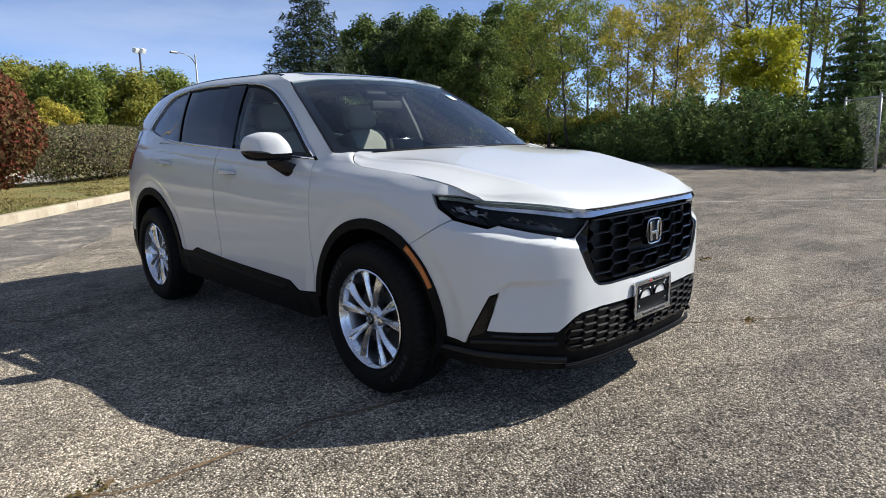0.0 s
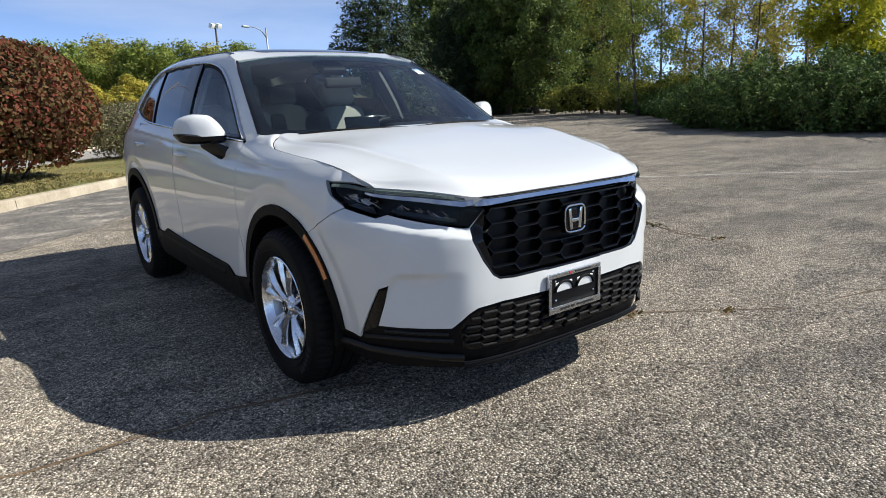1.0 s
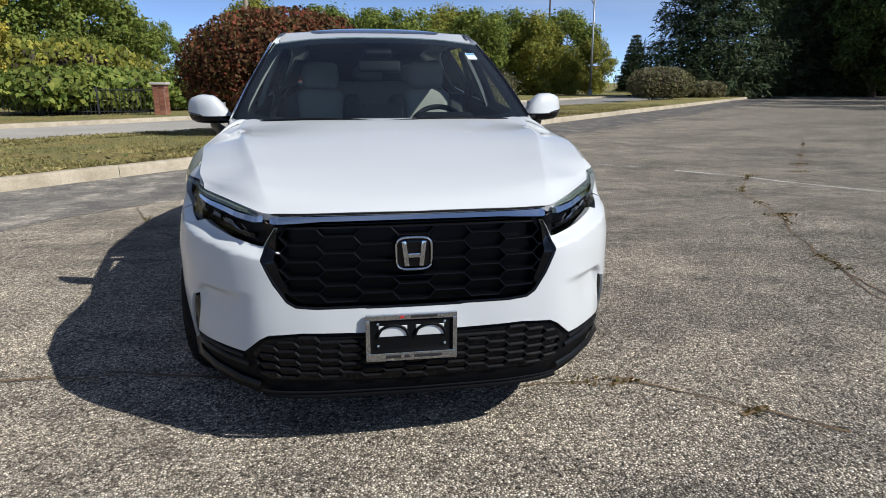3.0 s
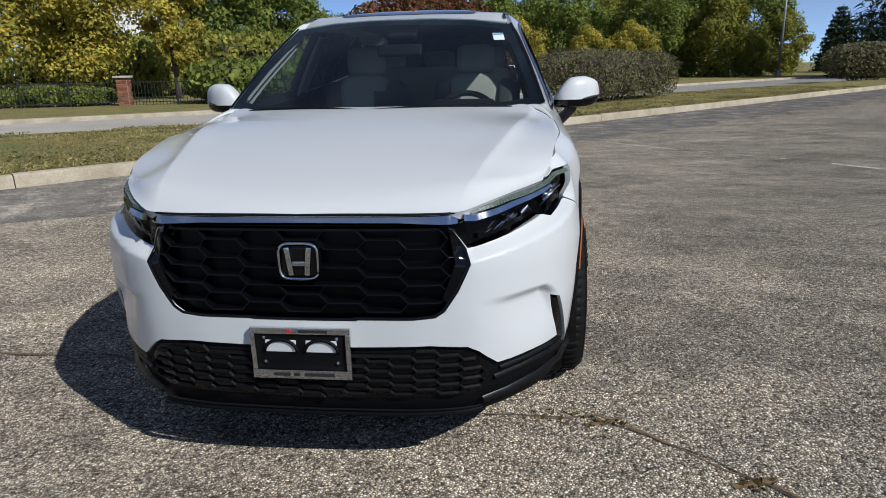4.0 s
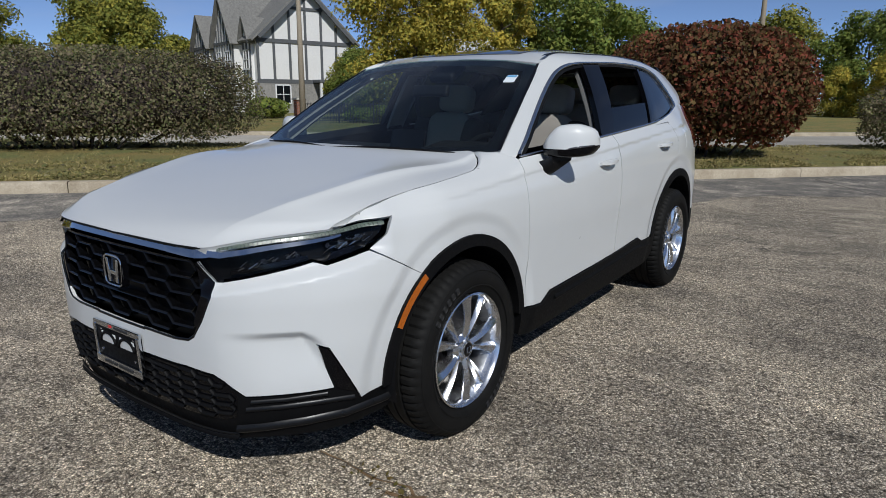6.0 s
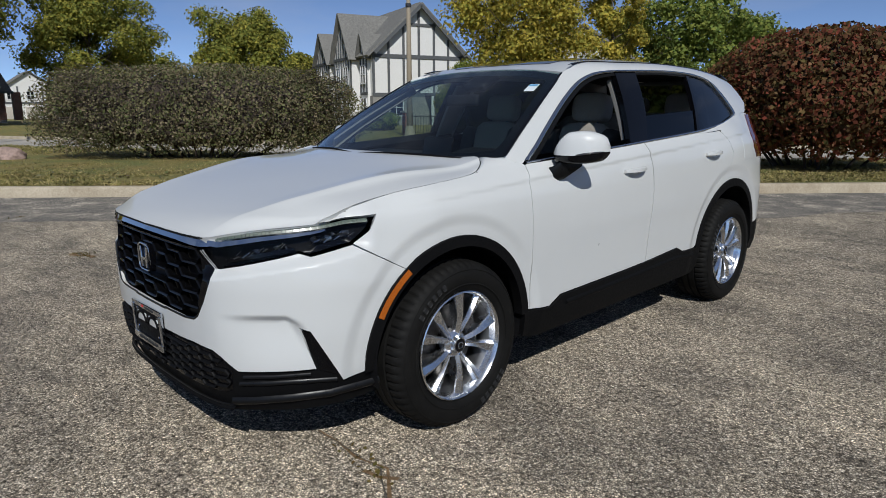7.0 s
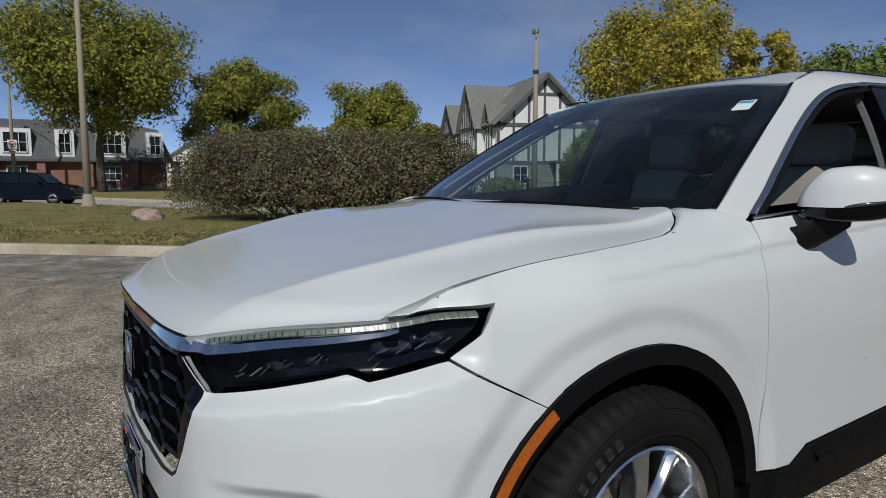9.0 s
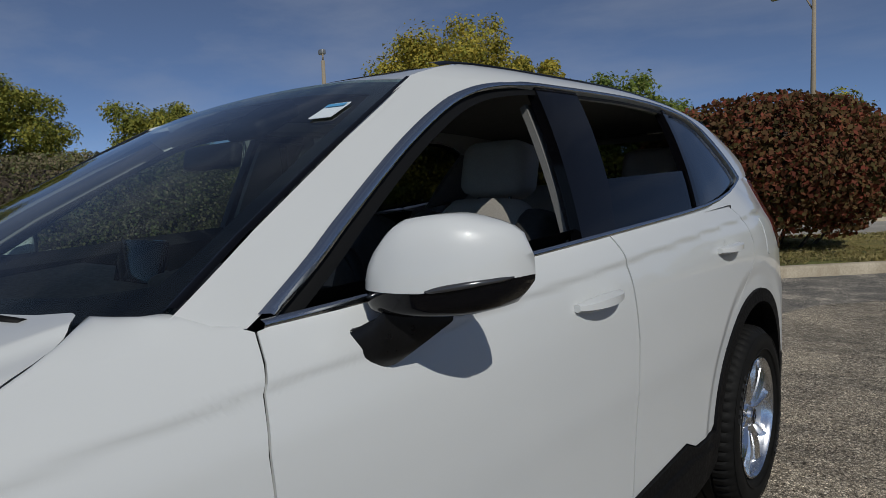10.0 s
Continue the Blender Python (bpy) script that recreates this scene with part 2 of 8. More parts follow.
g = Mat("lawn_soil", rough=0.95)
c = g.mix(g.ramp(g.noise(26, 6.0), (0.3, (0.12, 0.11, 0.04)), (0.55, (0.22, 0.19, 0.075)), (0.75, (0.32, 0.26, 0.13))),
          g.ramp(g.noise(0.8, 5.0, 0.65), (0.38, (0.8, 1.0, 0.7)), (0.62, (1.35, 1.15, 0.85))), 0.9, "MULTIPLY")
g.color(c).bump(g.noise(90, 6.0), 0.8, 0.03)
LAWN = g.m
GRASS = leaf_mat("grass_blades", (0.17, 0.17, 0.05), (0.30, 0.26, 0.10), (0.44, 0.36, 0.17), (0.36, 0.30, 0.12), (0.22, 0.21, 0.06))
DIRT = plain("crack_dirt", (0.20, 0.125, 0.062), 0.95, grain=0.4, scale=40, bump=0.5)
CRACK = plain("crack_dark", (0.085, 0.074, 0.06), 0.95, grain=0.4, scale=60)
SEAM = plain("pale_seam", (0.78, 0.73, 0.64), 0.92, grain=0.3, scale=30)
bk = Mat("bark", rough=0.95)
bk.color(bk.ramp(bk.noise(14, 6.0, 0.7, stretch=(3, 3, 0.5)), (0.3, (0.05, 0.04, 0.03)), (0.7, (0.15, 0.125, 0.10)))).bump(bk.noise(18, 5.0, stretch=(3, 3, 0.6)), 0.8, 0.03)
BARK = bk.m
TWIG = plain("twigs", (0.06, 0.045, 0.033), 0.95, grain=0.3, scale=12)
RED_LEAF = leaf_mat("red_leaves", (0.075, 0.068, 0.020), (0.145, 0.062, 0.030), (0.235, 0.058, 0.034), (0.125, 0.098, 0.032), (0.205, 0.110, 0.052))
HEDGE_LEAF = leaf_mat("hedge_leaves", (0.10, 0.13, 0.045), (0.24, 0.185, 0.12), (0.15, 0.175, 0.06), (0.32, 0.25, 0.165))
YELLOW_LEAF = leaf_mat("yellow_leaves", (0.56, 0.43, 0.075), (0.34, 0.35, 0.065), (0.66, 0.50, 0.085), (0.22, 0.26, 0.05), through=0.38)
GREEN_LEAF = leaf_mat("green_leaves", (0.13, 0.19, 0.04), (0.21, 0.27, 0.06), (0.31, 0.33, 0.07), (0.16, 0.22, 0.045), through=0.36)
OLIVE_LEAF = leaf_mat("olive_leaves", (0.19, 0.23, 0.05), (0.31, 0.32, 0.065), (0.44, 0.385, 0.07), (0.15, 0.195, 0.045), through=0.36)
MID_LEAF = leaf_mat("mid_green_leaves", (0.075, 0.115, 0.028), (0.115, 0.160, 0.038), (0.19, 0.215, 0.052), through=0.22)
DARK_LEAF = leaf_mat("dark_leaves", (0.063, 0.098, 0.026), (0.098, 0.147, 0.036), (0.154, 0.189, 0.048), through=0.3)
CONIFER_LEAF = leaf_mat("conifer_needles", (0.022, 0.040, 0.018), (0.045, 0.070, 0.029), (0.095, 0.120, 0.050), through=0.10)
JUNIPER_LEAF = leaf_mat("juniper_needles", (0.055, 0.095, 0.026), (0.105, 0.170, 0.045), (0.230, 0.300, 0.080), through=0.16)
LIME_LEAF = leaf_mat("lime_leaves", (0.45, 0.44, 0.03), (0.34, 0.37, 0.03), (0.56, 0.50, 0.04), through=0.4)
WHITE_WALL = plain("white_stucco", (0.74, 0.73, 0.70), 0.9, grain=0.05, scale=8, bump=0.2)
TIMBER = plain("dark_timber", (0.10, 0.105, 0.11), 0.8, grain=0.2, scale=10)
SHINGLE = plain("grey_shingle", (0.20, 0.195, 0.18), 0.9, grain=0.25, scale=6, bump=0.4)
DARK_SHINGLE = plain("dark_shingle", (0.12, 0.12, 0.125), 0.9, grain=0.3, scale=7, bump=0.4)
GREY_STONE = plain("grey_stone_wall", (0.28, 0.27, 0.25), 0.9, grain=0.25, scale=9)
WINDOW_DARK = plain("window_pane", (0.008, 0.010, 0.012), 0.05, Specular_IOR_Level=0.35)
WIRE = plain("dull_wire", (0.12, 0.125, 0.125), 0.6, 0.5)
GALV = plain("galvanised_steel", (0.36, 0.37, 0.37), 0.5, 0.7, grain=0.15, scale=25)
POLE_CONC = plain("concrete_pole", (0.31, 0.26, 0.19), 0.85, grain=0.12, scale=18)
POLE_DARK = plain("dark_pole", (0.06, 0.06, 0.065), 0.5, 0.5, grain=0.1)
ROCK = plain("pink_boulder", (0.36, 0.26, 0.22), 0.9, grain=0.3, scale=12, bump=0.6)
MORTAR = plain("mortar", (0.33, 0.30, 0.27), 0.95, grain=0.15, scale=30)
CAP_STONE = plain("cap_stone", (0.50, 0.46, 0.40), 0.9, grain=0.15, scale=20)
br = Mat("red_brick", rough=0.9)
oi = br.n.new("ShaderNodeObjectInfo").outputs["Random"]
br.color(br.mix(br.ramp(oi, (0.0, (0.20, 0.075, 0.045)), (0.5, (0.30, 0.115, 0.065)), (1.0, (0.36, 0.17, 0.10))), br.grey(br.noise(40, 5.0), 0.8, 1.1), 1.0, "MULTIPLY")).bump(br.noise(60, 5.0), 0.4, 0.003)
BRICK = br.m
DARK_PAINT = plain("navy_paint", (0.003, 0.004, 0.008), 0.12, 0.0, Specular_IOR_Level=0.25)
SIGN_WHITE = plain("sign_white", (0.75, 0.75, 0.75), 0.4)


# ---- building helpers ----
def mesh_of(name, verts, faces):
    me = bpy.data.meshes.new(name)
    me.from_pydata([tuple(v) for v in verts], [], faces)
    me.update()
    return me


def put(name, me, material, parent=None, label="", shade=True):
    if material and not me.materials:
        me.materials.append(material)
    if shade:
        me.polygons.foreach_set("use_smooth", [True] * len(me.polygons))
    ob = new(name, me)
    if parent:
        ob.parent = parent
    return tagged(ob, label)


def part(name, bm, material, parent=None, label="", shade=False, angle=None):
    """Links a bmesh as one mesh object under a thing or a part."""
    bmesh.ops.recalc_face_normals(bm, faces=bm.faces)
    if angle is not None:
        for e in bm.edges:
            e.smooth = len(e.link_faces) == 2 and e.calc_face_angle(0) < radians(angle)
    me = bpy.data.meshes.new(name)
    bm.to_mesh(me)
    bm.free()
    return put(name, me, material, parent, label, shade or angle is not None)


def thing(name, at, label, category, group="", kind=""):
    ob = new(name)
    ob.location = at
    ob.empty_display_size = 0.2
    return tagged(ob, label, category, group, kind)


def box(bm, size, m=None, bevel=0.0, seg=2):
    r = bmesh.ops.create_cube(bm, size=1.0)
    vs = r["verts"]
    bmesh.ops.transform(bm, matrix=(m or Matrix()) @ Matrix.Diagonal((*size, 1)), verts=vs)
    if bevel:
        es = list({e for v in vs for e in v.link_edges})
        bmesh.ops.bevel(bm, geom=es, offset=bevel, segments=seg, affect="EDGES", profile=0.6)
    return bm


def rbox(size, m=None, bevel=0.0, seg=2):
    return box(bmesh.new(), size, m, bevel, seg)


def lathe(profile, n=48, axis="X", wobble=None):
    """Turns (radius, along) points round an axis."""
    bm = bmesh.new()
    rings = []
    for i in range(n):
        a = 2 * math.pi * i / n
        ring = []
        for j, (r, h) in enumerate(profile):
            rr = r if wobble is None else wobble(i, j, r)
            c, s = rr * math.cos(a), rr * math.sin(a)
            ring.append(bm.verts.new((h, c, s) if axis == "X" else (c, s, h)))
        rings.append(ring)
    for i in range(n):
        p, q = rings[i], rings[(i + 1) % n]
        for j in range(len(profile) - 1):
            bm.faces.new((p[j], p[j + 1], q[j + 1], q[j]))
    return bm


def tube(bm, path, radius, n=8, closed=False, cap=True):
    """A round bar along a path; radius may be one number or one for each point."""
    path = [Vector(p) for p in path]
    rings = []
    for i, p in enumerate(path):
        a = path[i - 1] if i or closed else p
        b = path[(i + 1) % len(path)] if i < len(path) - 1 or closed else p
        d = (b - a).normalized()
        u = d.cross(Vector((0.13, 0.21, 0.97)) if abs(d.z) < 0.95 else Vector((1, 0, 0))).normalized()
        v = d.cross(u)
        r = radius[i] if isinstance(radius, (list, tuple)) else radius
        rings.append([bm.verts.new(p + (u * math.cos(2 * math.pi * k / n) + v * math.sin(2 * math.pi * k / n)) * r) for k in range(n)])
    for i in range(len(rings) - (0 if closed else 1)):
        p, q = rings[i], rings[(i + 1) % len(rings)]
        for k in range(n):
            bm.faces.new((p[k], p[(k + 1) % n], q[(k + 1) % n], q[k]))
    if cap and not closed:
        bm.faces.new(rings[0][::-1]), bm.faces.new(rings[-1])
    return bm


def rounded(poly, r=0.02, n=4):
    """Rounds the corners of a flat outline."""
    out = []
    k = len(poly)
    for i in range(k):
        p, a, b = Vector(poly[i]), Vector(poly[i - 1]), Vector(poly[(i + 1) % k])
        da, db = a - p, b - p
        rr = min(r, da.length * 0.45, db.length * 0.45)
        if rr < 1e-4 or da.angle(db, 0) > 2.9:
            out.append(tuple(p))
            continue
        p0, p1 = p + da.normalized() * rr, p + db.normalized() * rr
        for j in range(n + 1):
            t = j / n
            out.append(tuple(p0 * (1 - t) ** 2 + p * 2 * t * (1 - t) + p1 * t * t))
    return out


def dense(poly, step, closed=True):
    out = []
    k = len(poly)
    for i in range(k if closed else k - 1):
        a, b = Vector(poly[i]), Vector(poly[(i + 1) % k])
        m = max(1, int((b - a).length / step))
        out += [tuple(a.lerp(b, j / m)) for j in range(m)]
    return out if closed else out + [tuple(poly[-1])]


def arc(cx, cy, r, a0, a1, n=24):
    return [(cx + r * math.cos(radians(a0 + (a1 - a0) * i / n)), cy + r * math.sin(radians(a0 + (a1 - a0) * i / n))) for i in range(n + 1)]


def cut_flat(outline, step):
    """A flat outline filled with a grid of small faces."""
    bm = bmesh.new()
    pts = []
    for q in dense(outline, step):
        if not pts or math.dist(q, pts[-1]) > 1e-5:
            pts.append(q)
    bm.faces.new([bm.verts.new((u, v, 0)) for u, v in pts])
    bm.normal_update()
    bmesh.ops.triangulate(bm, faces=bm.faces[:])
    us, vs = [p[0] for p in pts], [p[1] for p in pts]
    for lo, hi, no in ((min(us), max(us), (1, 0, 0)), (min(vs), max(vs), (0, 1, 0))):
        k = int((hi - lo) / step)
        for i in range(1, k + 1):
            c = lo + (hi - lo) * i / (k + 1)
            bmesh.ops.bisect_plane(bm, geom=bm.verts[:] + bm.edges[:] + bm.faces[:], dist=1e-6, plane_co=(c * no[0], c * no[1], 0), plane_no=no)
    bmesh.ops.remove_doubles(bm, verts=bm.verts, dist=1e-6)
    bm.verts.index_update()
    co = [(v.co.x, v.co.y) for v in bm.verts]
    faces = [[v.index for v in f.verts] for f in bm.faces]
    rim = [(e.verts[0].index, e.verts[1].index) for e in bm.edges if len(e.link_faces) == 1]
    bm.free()
    return co, faces, rim


CAR_MID = Vector((0, 1.4, 0.75))
_flat_cache = {}


def panel(name, f, outline, material, parent, step=0.05, edge=0.014, out=0.0, side=1, label="", mid=CAR_MID):
    """A skin panel: the outline, in the two parameters of the surface f, laid on that surface, with its rim turned in by edge. side -1 makes the mirrored one."""
    key = (id(f), tuple(outline), step, edge, out)
    if key not in _flat_cache:
        co, faces, rim = cut_flat(outline, step)
        pts = [Vector(f(u, v, out)) for u, v in co]
        e = 2e-3
        nor = []
        for (u, v), p in zip(co, pts):
            du = Vector(f(u + e, v, out)) - Vector(f(u - e, v, out))
            dv = Vector(f(u, v + e, out)) - Vector(f(u, v - e, out))
            n = du.cross(dv).normalized()
            nor.append(n if n.dot(p - mid) > 0 else -n)
        _flat_cache[key] = co, faces, rim, pts, nor
    co, faces, rim, pts, nor = _flat_cache[key]
    flip = Vector((side, 1, 1))
    pts, nor = [p * flip for p in pts], [n * flip for n in nor]
    verts, polys, loops = list(pts), [], []
    for fc in faces:
        n = (pts[fc[1]] - pts[fc[0]]).cross(pts[fc[2]] - pts[fc[0]])
        fc = fc if n.dot(nor[fc[0]]) > 0 else fc[::-1]
        polys.append(fc)
        loops += [nor[i] for i in fc]
    if edge:
        back, k = {}, len(verts)
        for i, j in rim:
            for q in (i, j):
                if q not in back:
                    back[q] = (len(verts), len(verts) + 1)
                    verts += [pts[q], pts[q] - nor[q] * edge]
        for i, j in rim:
            quad = (back[i][0], back[j][0], back[j][1], back[i][1])
            polys.append(quad)
            n = (verts[quad[1]] - verts[quad[0]]).cross(verts[quad[2]] - verts[quad[1]])
            n = n.normalized() if n.length > 1e-12 else Vector((0, 0, 1))
            loops += [n] * 4
    me = mesh_of(name, verts, polys)
    me.polygons.foreach_set("use_smooth", [True] * len(me.polygons))
    me.normals_split_custom_set([tuple(n) for n in loops])
    me.materials.append(material)
    ob = new(name, me)
    ob.parent = parent
    return tagged(ob, label)


def sweep(f, path, width, height, material, name, parent, out=0.0, side=1, label="", shift=0.0):
    """A raised strip of rectangular section along a path on the surface f."""
    pts = [Vector(p) for p in path]
    rows = []
    for i, p in enumerate(pts):
        a = pts[i - 1] if i else p
        b = pts[i + 1] if i < len(pts) - 1 else p
        d = (b - a).normalized()
        nr = Vector((-d.y, d.x))
        q0, q1 = p + nr * (shift + width / 2), p + nr * (shift - width / 2)
        m = p + nr * shift
        rows.append([f(*q0, out), f(*m, out + height), f(*q1, out)])
    bm = bmesh.new()
    g = [[bm.verts.new((v[0] * side, v[1], v[2])) for v in r] for r in rows]
    for a, b in zip(g, g[1:]):
        for j in range(2):
            bm.faces.new((a[j], a[j + 1], b[j + 1], b[j]))
    return part(name, bm, material, parent, label, shade=True)


def curve_through(pts, n=6):
    """A smooth open path through flat points."""
    p = [Vector(q) for q in pts]
    out = []
    for i in range(len(p) - 1):
        a, b, c, d = p[max(i - 1, 0)], p[i], p[i + 1], p[min(i + 2, len(p) - 1)]
        for j in range(n):
            t = j / n
            out.append(tuple(0.5 * ((2 * b) + (c - a) * t + (2 * a - 5 * b + 4 * c - d) * t * t + (3 * b - a - 3 * c + d) * t ** 3)))
    return out + [tuple(p[-1])]



# ---- ground, lot, kerb, lawn, road ----
KERB_0, KERB_U, KERB_V = Vector((0, 10.5)), Vector((0.6727, 0.7399)).normalized(), Vector((-0.7399, 0.6727)).normalized()


def uv(u, v, z=0.0):
    """A place by metres along the kerb and metres behind it."""
    p = KERB_0 + KERB_U * u + KERB_V * v
    return Vector((p.x, p.y, z))


def slab(name, outline, z, depth, material, label, category, step=None):
    bm = bmesh.new()
    top = [bm.verts.new((*p, z)) for p in outline]
    low = [bm.verts.new((*p, z - depth)) for p in outline]
    bm.faces.new(top)
    for i in range(len(top)):
        j = (i + 1) % len(top)
        bm.faces.new((top[i], low[i], low[j], top[j]))
    bm.normal_update()
    bmesh.ops.triangulate(bm, faces=[f for f in bm.faces if len(f.verts) > 4])
    ob = part(name, bm, material)
    return tagged(ob, label, category, kind="structure")


bm = bmesh.new()
bmesh.ops.create_circle(bm, cap_ends=True, radius=1800, segments=64)
bmesh.ops.translate(bm, verts=bm.verts, vec=(0, 0, -0.16))
tagged(part("ground", bm, LAWN), "dry green-brown grassy ground reaching the horizon", "ground", kind="structure")

lot_poly = [tuple(uv(u, v).xy) for u, v in ((-70, 0.02), (95, 0.02), (95, -70), (-70, -70))]
slab("parking_lot", lot_poly, 0.0, 0.1, LOT, "worn grey parking lot asphalt with pale stones", "parking lot")

# darker worn strip along the kerb
rng = random.Random(2)
strip_u = np.linspace(-60, 60, 160)
slab("gutter_strip", [tuple(uv(u, -0.01).xy) for u in strip_u] + [tuple(uv(u, -2.3 - 0.9 * noise.noise((u * 0.35, 2, 2)) - 0.35 * noise.noise((u * 1.7, 5, 2))).xy) for u in reversed(strip_u)], 0.004, 0.01, GUTTER, "darker cracked asphalt strip along the kerb", "parking lot")

road_near = curve_through([(-110, 55), (-80, 42), (-50, 27), (-36, 20.5), (-25, 14.8), (-15, 10.2), (-8, 7.6), (0, 5.6), (10, 4.9), (25, 4.5), (60, 4.2), (150, 4.2)], 5)
ROAD_W = 6.6
road_far = [(u - 0.2 * ROAD_W, v + ROAD_W) for u, v in road_near]
slab("road", [tuple(uv(u, v).xy) for u, v in road_near] + [tuple(uv(u, v).xy) for u, v in reversed(road_far)], 0.03, 0.12, ROAD, "grey street asphalt beyond the grass verge", "road")
# the wide drive in front of the brick building
slab("drive", [(-40, -14), (-38, 5.5), (-60, 17), (-88, 26), (-89, -30), (-60, -30)], 0.022, 0.1, ROAD, "pale asphalt drive before the apartments", "road")


def kerb(name, pts, width, height, label, back=1):
    """A run of concrete kerb with a rounded top edge, pts along its face."""
    bm = bmesh.new()
    prof = [(0, -0.08), (0.012, height - 0.035), (0.03, height - 0.008), (0.055, height), (width, height), (width, -0.08)]
    rows = []
    for i, p in enumerate(pts):
        a, b = Vector(pts[max(i - 1, 0)]), Vector(pts[min(i + 1, len(pts) - 1)])
        d = (b - a).normalized()
        nr = Vector((-d.y, d.x)) * back
        rows.append([bm.verts.new((p[0] + nr.x * x, p[1] + nr.y * x, z)) for x, z in prof])
    for a, b in zip(rows, rows[1:]):
        for j in range(len(prof) - 1):
            bm.faces.new((a[j], a[j + 1], b[j + 1], b[j]))
    bm.faces.new(rows[0]), bm.faces.new(rows[-1][::-1])
    return tagged(part(name, bm, KERB, angle=40), label, "kerb", "kerb stones along the lot", "structure")


rng = random.Random(4)
u0 = -60.0
while u0 < 95:
    ln = 3.05 if -14 < u0 < 40 else 6.1
    zj = rng.uniform(-0.006, 0.006)
    kerb("kerb", [tuple(uv(u0 + 0.006 + (ln - 0.012) * i / 4, rng.uniform(-0.004, 0.004)).xy) for i in range(5)], 0.17, 0.165 + zj, "weathered tan concrete kerb along the lot")
    u0 += ln
kerb("kerb", [tuple(uv(u, v).xy) for u, v in road_far], 0.4, 0.16, "pale concrete kerb along the street's far side")


def ground_patch(name, near, far, z, label, n=3, rough=0.02, edge=True):
    """A strip of turf between two lines, gently uneven."""
    bm = bmesh.new()
    rows = []
    for p, q in zip(near, far):
        row = []
        for j in range(n + 1):
            c = Vector(p).lerp(Vector(q), j / n)
            row.append(bm.verts.new((c.x, c.y, z + noise.noise((c.x * 0.5, c.y * 0.5, 3)) * rough + (0.05 * math.sin(math.pi * j / n) if edge else 0))))
        rows.append(row)
    for a, b in zip(rows, rows[1:]):
        for j in range(n):
            bm.faces.new((a[j], a[j + 1], b[j + 1], b[j]))
    return tagged(part(name, bm, LAWN, shade=True), label, "lawn", kind="structure")


us = [u for u, v in road_near if u > -72]
vs = [v for u, v in road_near if u > -72]
near_l = [tuple(uv(u, 0.165).xy) for u in np.linspace(-70, 95, 180)]
far_l = [tuple(uv(u, float(np.interp(u, us, vs)) - 0.02).xy) for u in np.linspace(-70, 95, 180)]
ground_patch("lawn", near_l, far_l, 0.148, "patchy mown grass verge behind the kerb", 6)
ground_patch("lawn", [tuple(uv(u - 0.08, v + 0.39).xy) for u, v in road_far], [tuple(uv(u - 6, v + 90).xy) for u, v in road_far], 0.14, "mown lawn beyond the street", 6, 0.05, False)
# ---- the car's outer surfaces ----
def pchip(xs, ys):
    """A smooth curve through points with rising xs that does not overshoot."""
    xs, ys = np.array(xs, float), np.array(ys, float)
    h, m = np.diff(xs), np.diff(ys) / np.diff(xs)
    d = np.zeros(len(xs))
    for i in range(1, len(xs) - 1):
        if m[i - 1] * m[i] > 0:
            a, b = 2 * h[i] + h[i - 1], h[i] + 2 * h[i - 1]
            d[i] = (a + b) / (a / m[i - 1] + b / m[i])
    d[0], d[-1] = m[0], m[-1]

    def at(x):
        x = min(max(x, xs[0] - 0.3), xs[-1] + 0.3)
        i = min(max(int(np.searchsorted(xs, x)) - 1, 0), len(h) - 1)
        if x < xs[0] or x > xs[-1]:
            j = 0 if x < xs[0] else -1
            return float(ys[j] + d[j] * (x - xs[j]))
        t = (x - xs[i]) / h[i]
        return float((1 + 2 * t) * (1 - t) ** 2 * ys[i] + t * (1 - t) ** 2 * h[i] * d[i] + t * t * (3 - 2 * t) * ys[i + 1] + t * t * (t - 1) * h[i] * d[i + 1])
    return at


def smooth(a, b, v):
    t = min(max((v - a) / (b - a), 0.0), 1.0)
    return t * t * (3 - 2 * t)


# half of the outline seen from above, from the nose's middle round to the tail's middle
PLAN = [(0, -0.944), (0.3, -0.937), (0.45, -0.918), (0.51, -0.903), (0.60, -0.858), (0.70, -0.772), (0.763, -0.702), (0.815, -0.615),
        (0.85, -0.525), (0.875, -0.42), (0.893, -0.28), (0.903, -0.1), (0.907, 0.2), (0.905, 0.5), (0.905, 1.2), (0.906, 2.2), (0.908, 2.7),
        (0.90, 3.0), (0.872, 3.25), (0.80, 3.48), (0.68, 3.61), (0.4, 3.69), (0, 3.72)]
_px, _py = np.array([p[0] for p in PLAN]), np.array([p[1] for p in PLAN])
_kn = np.concatenate([[0], np.cumsum(np.hypot(np.diff(_px), np.diff(_py)))])
plan_x, plan_y = pchip(_kn, _px), pchip(_kn, _py)


def s_of_x(x):
    return float(np.interp(x, _px[:9], _kn[:9]))


def s_of_y(y):
    return float(np.interp(y, _py[3:], _kn[3:]))


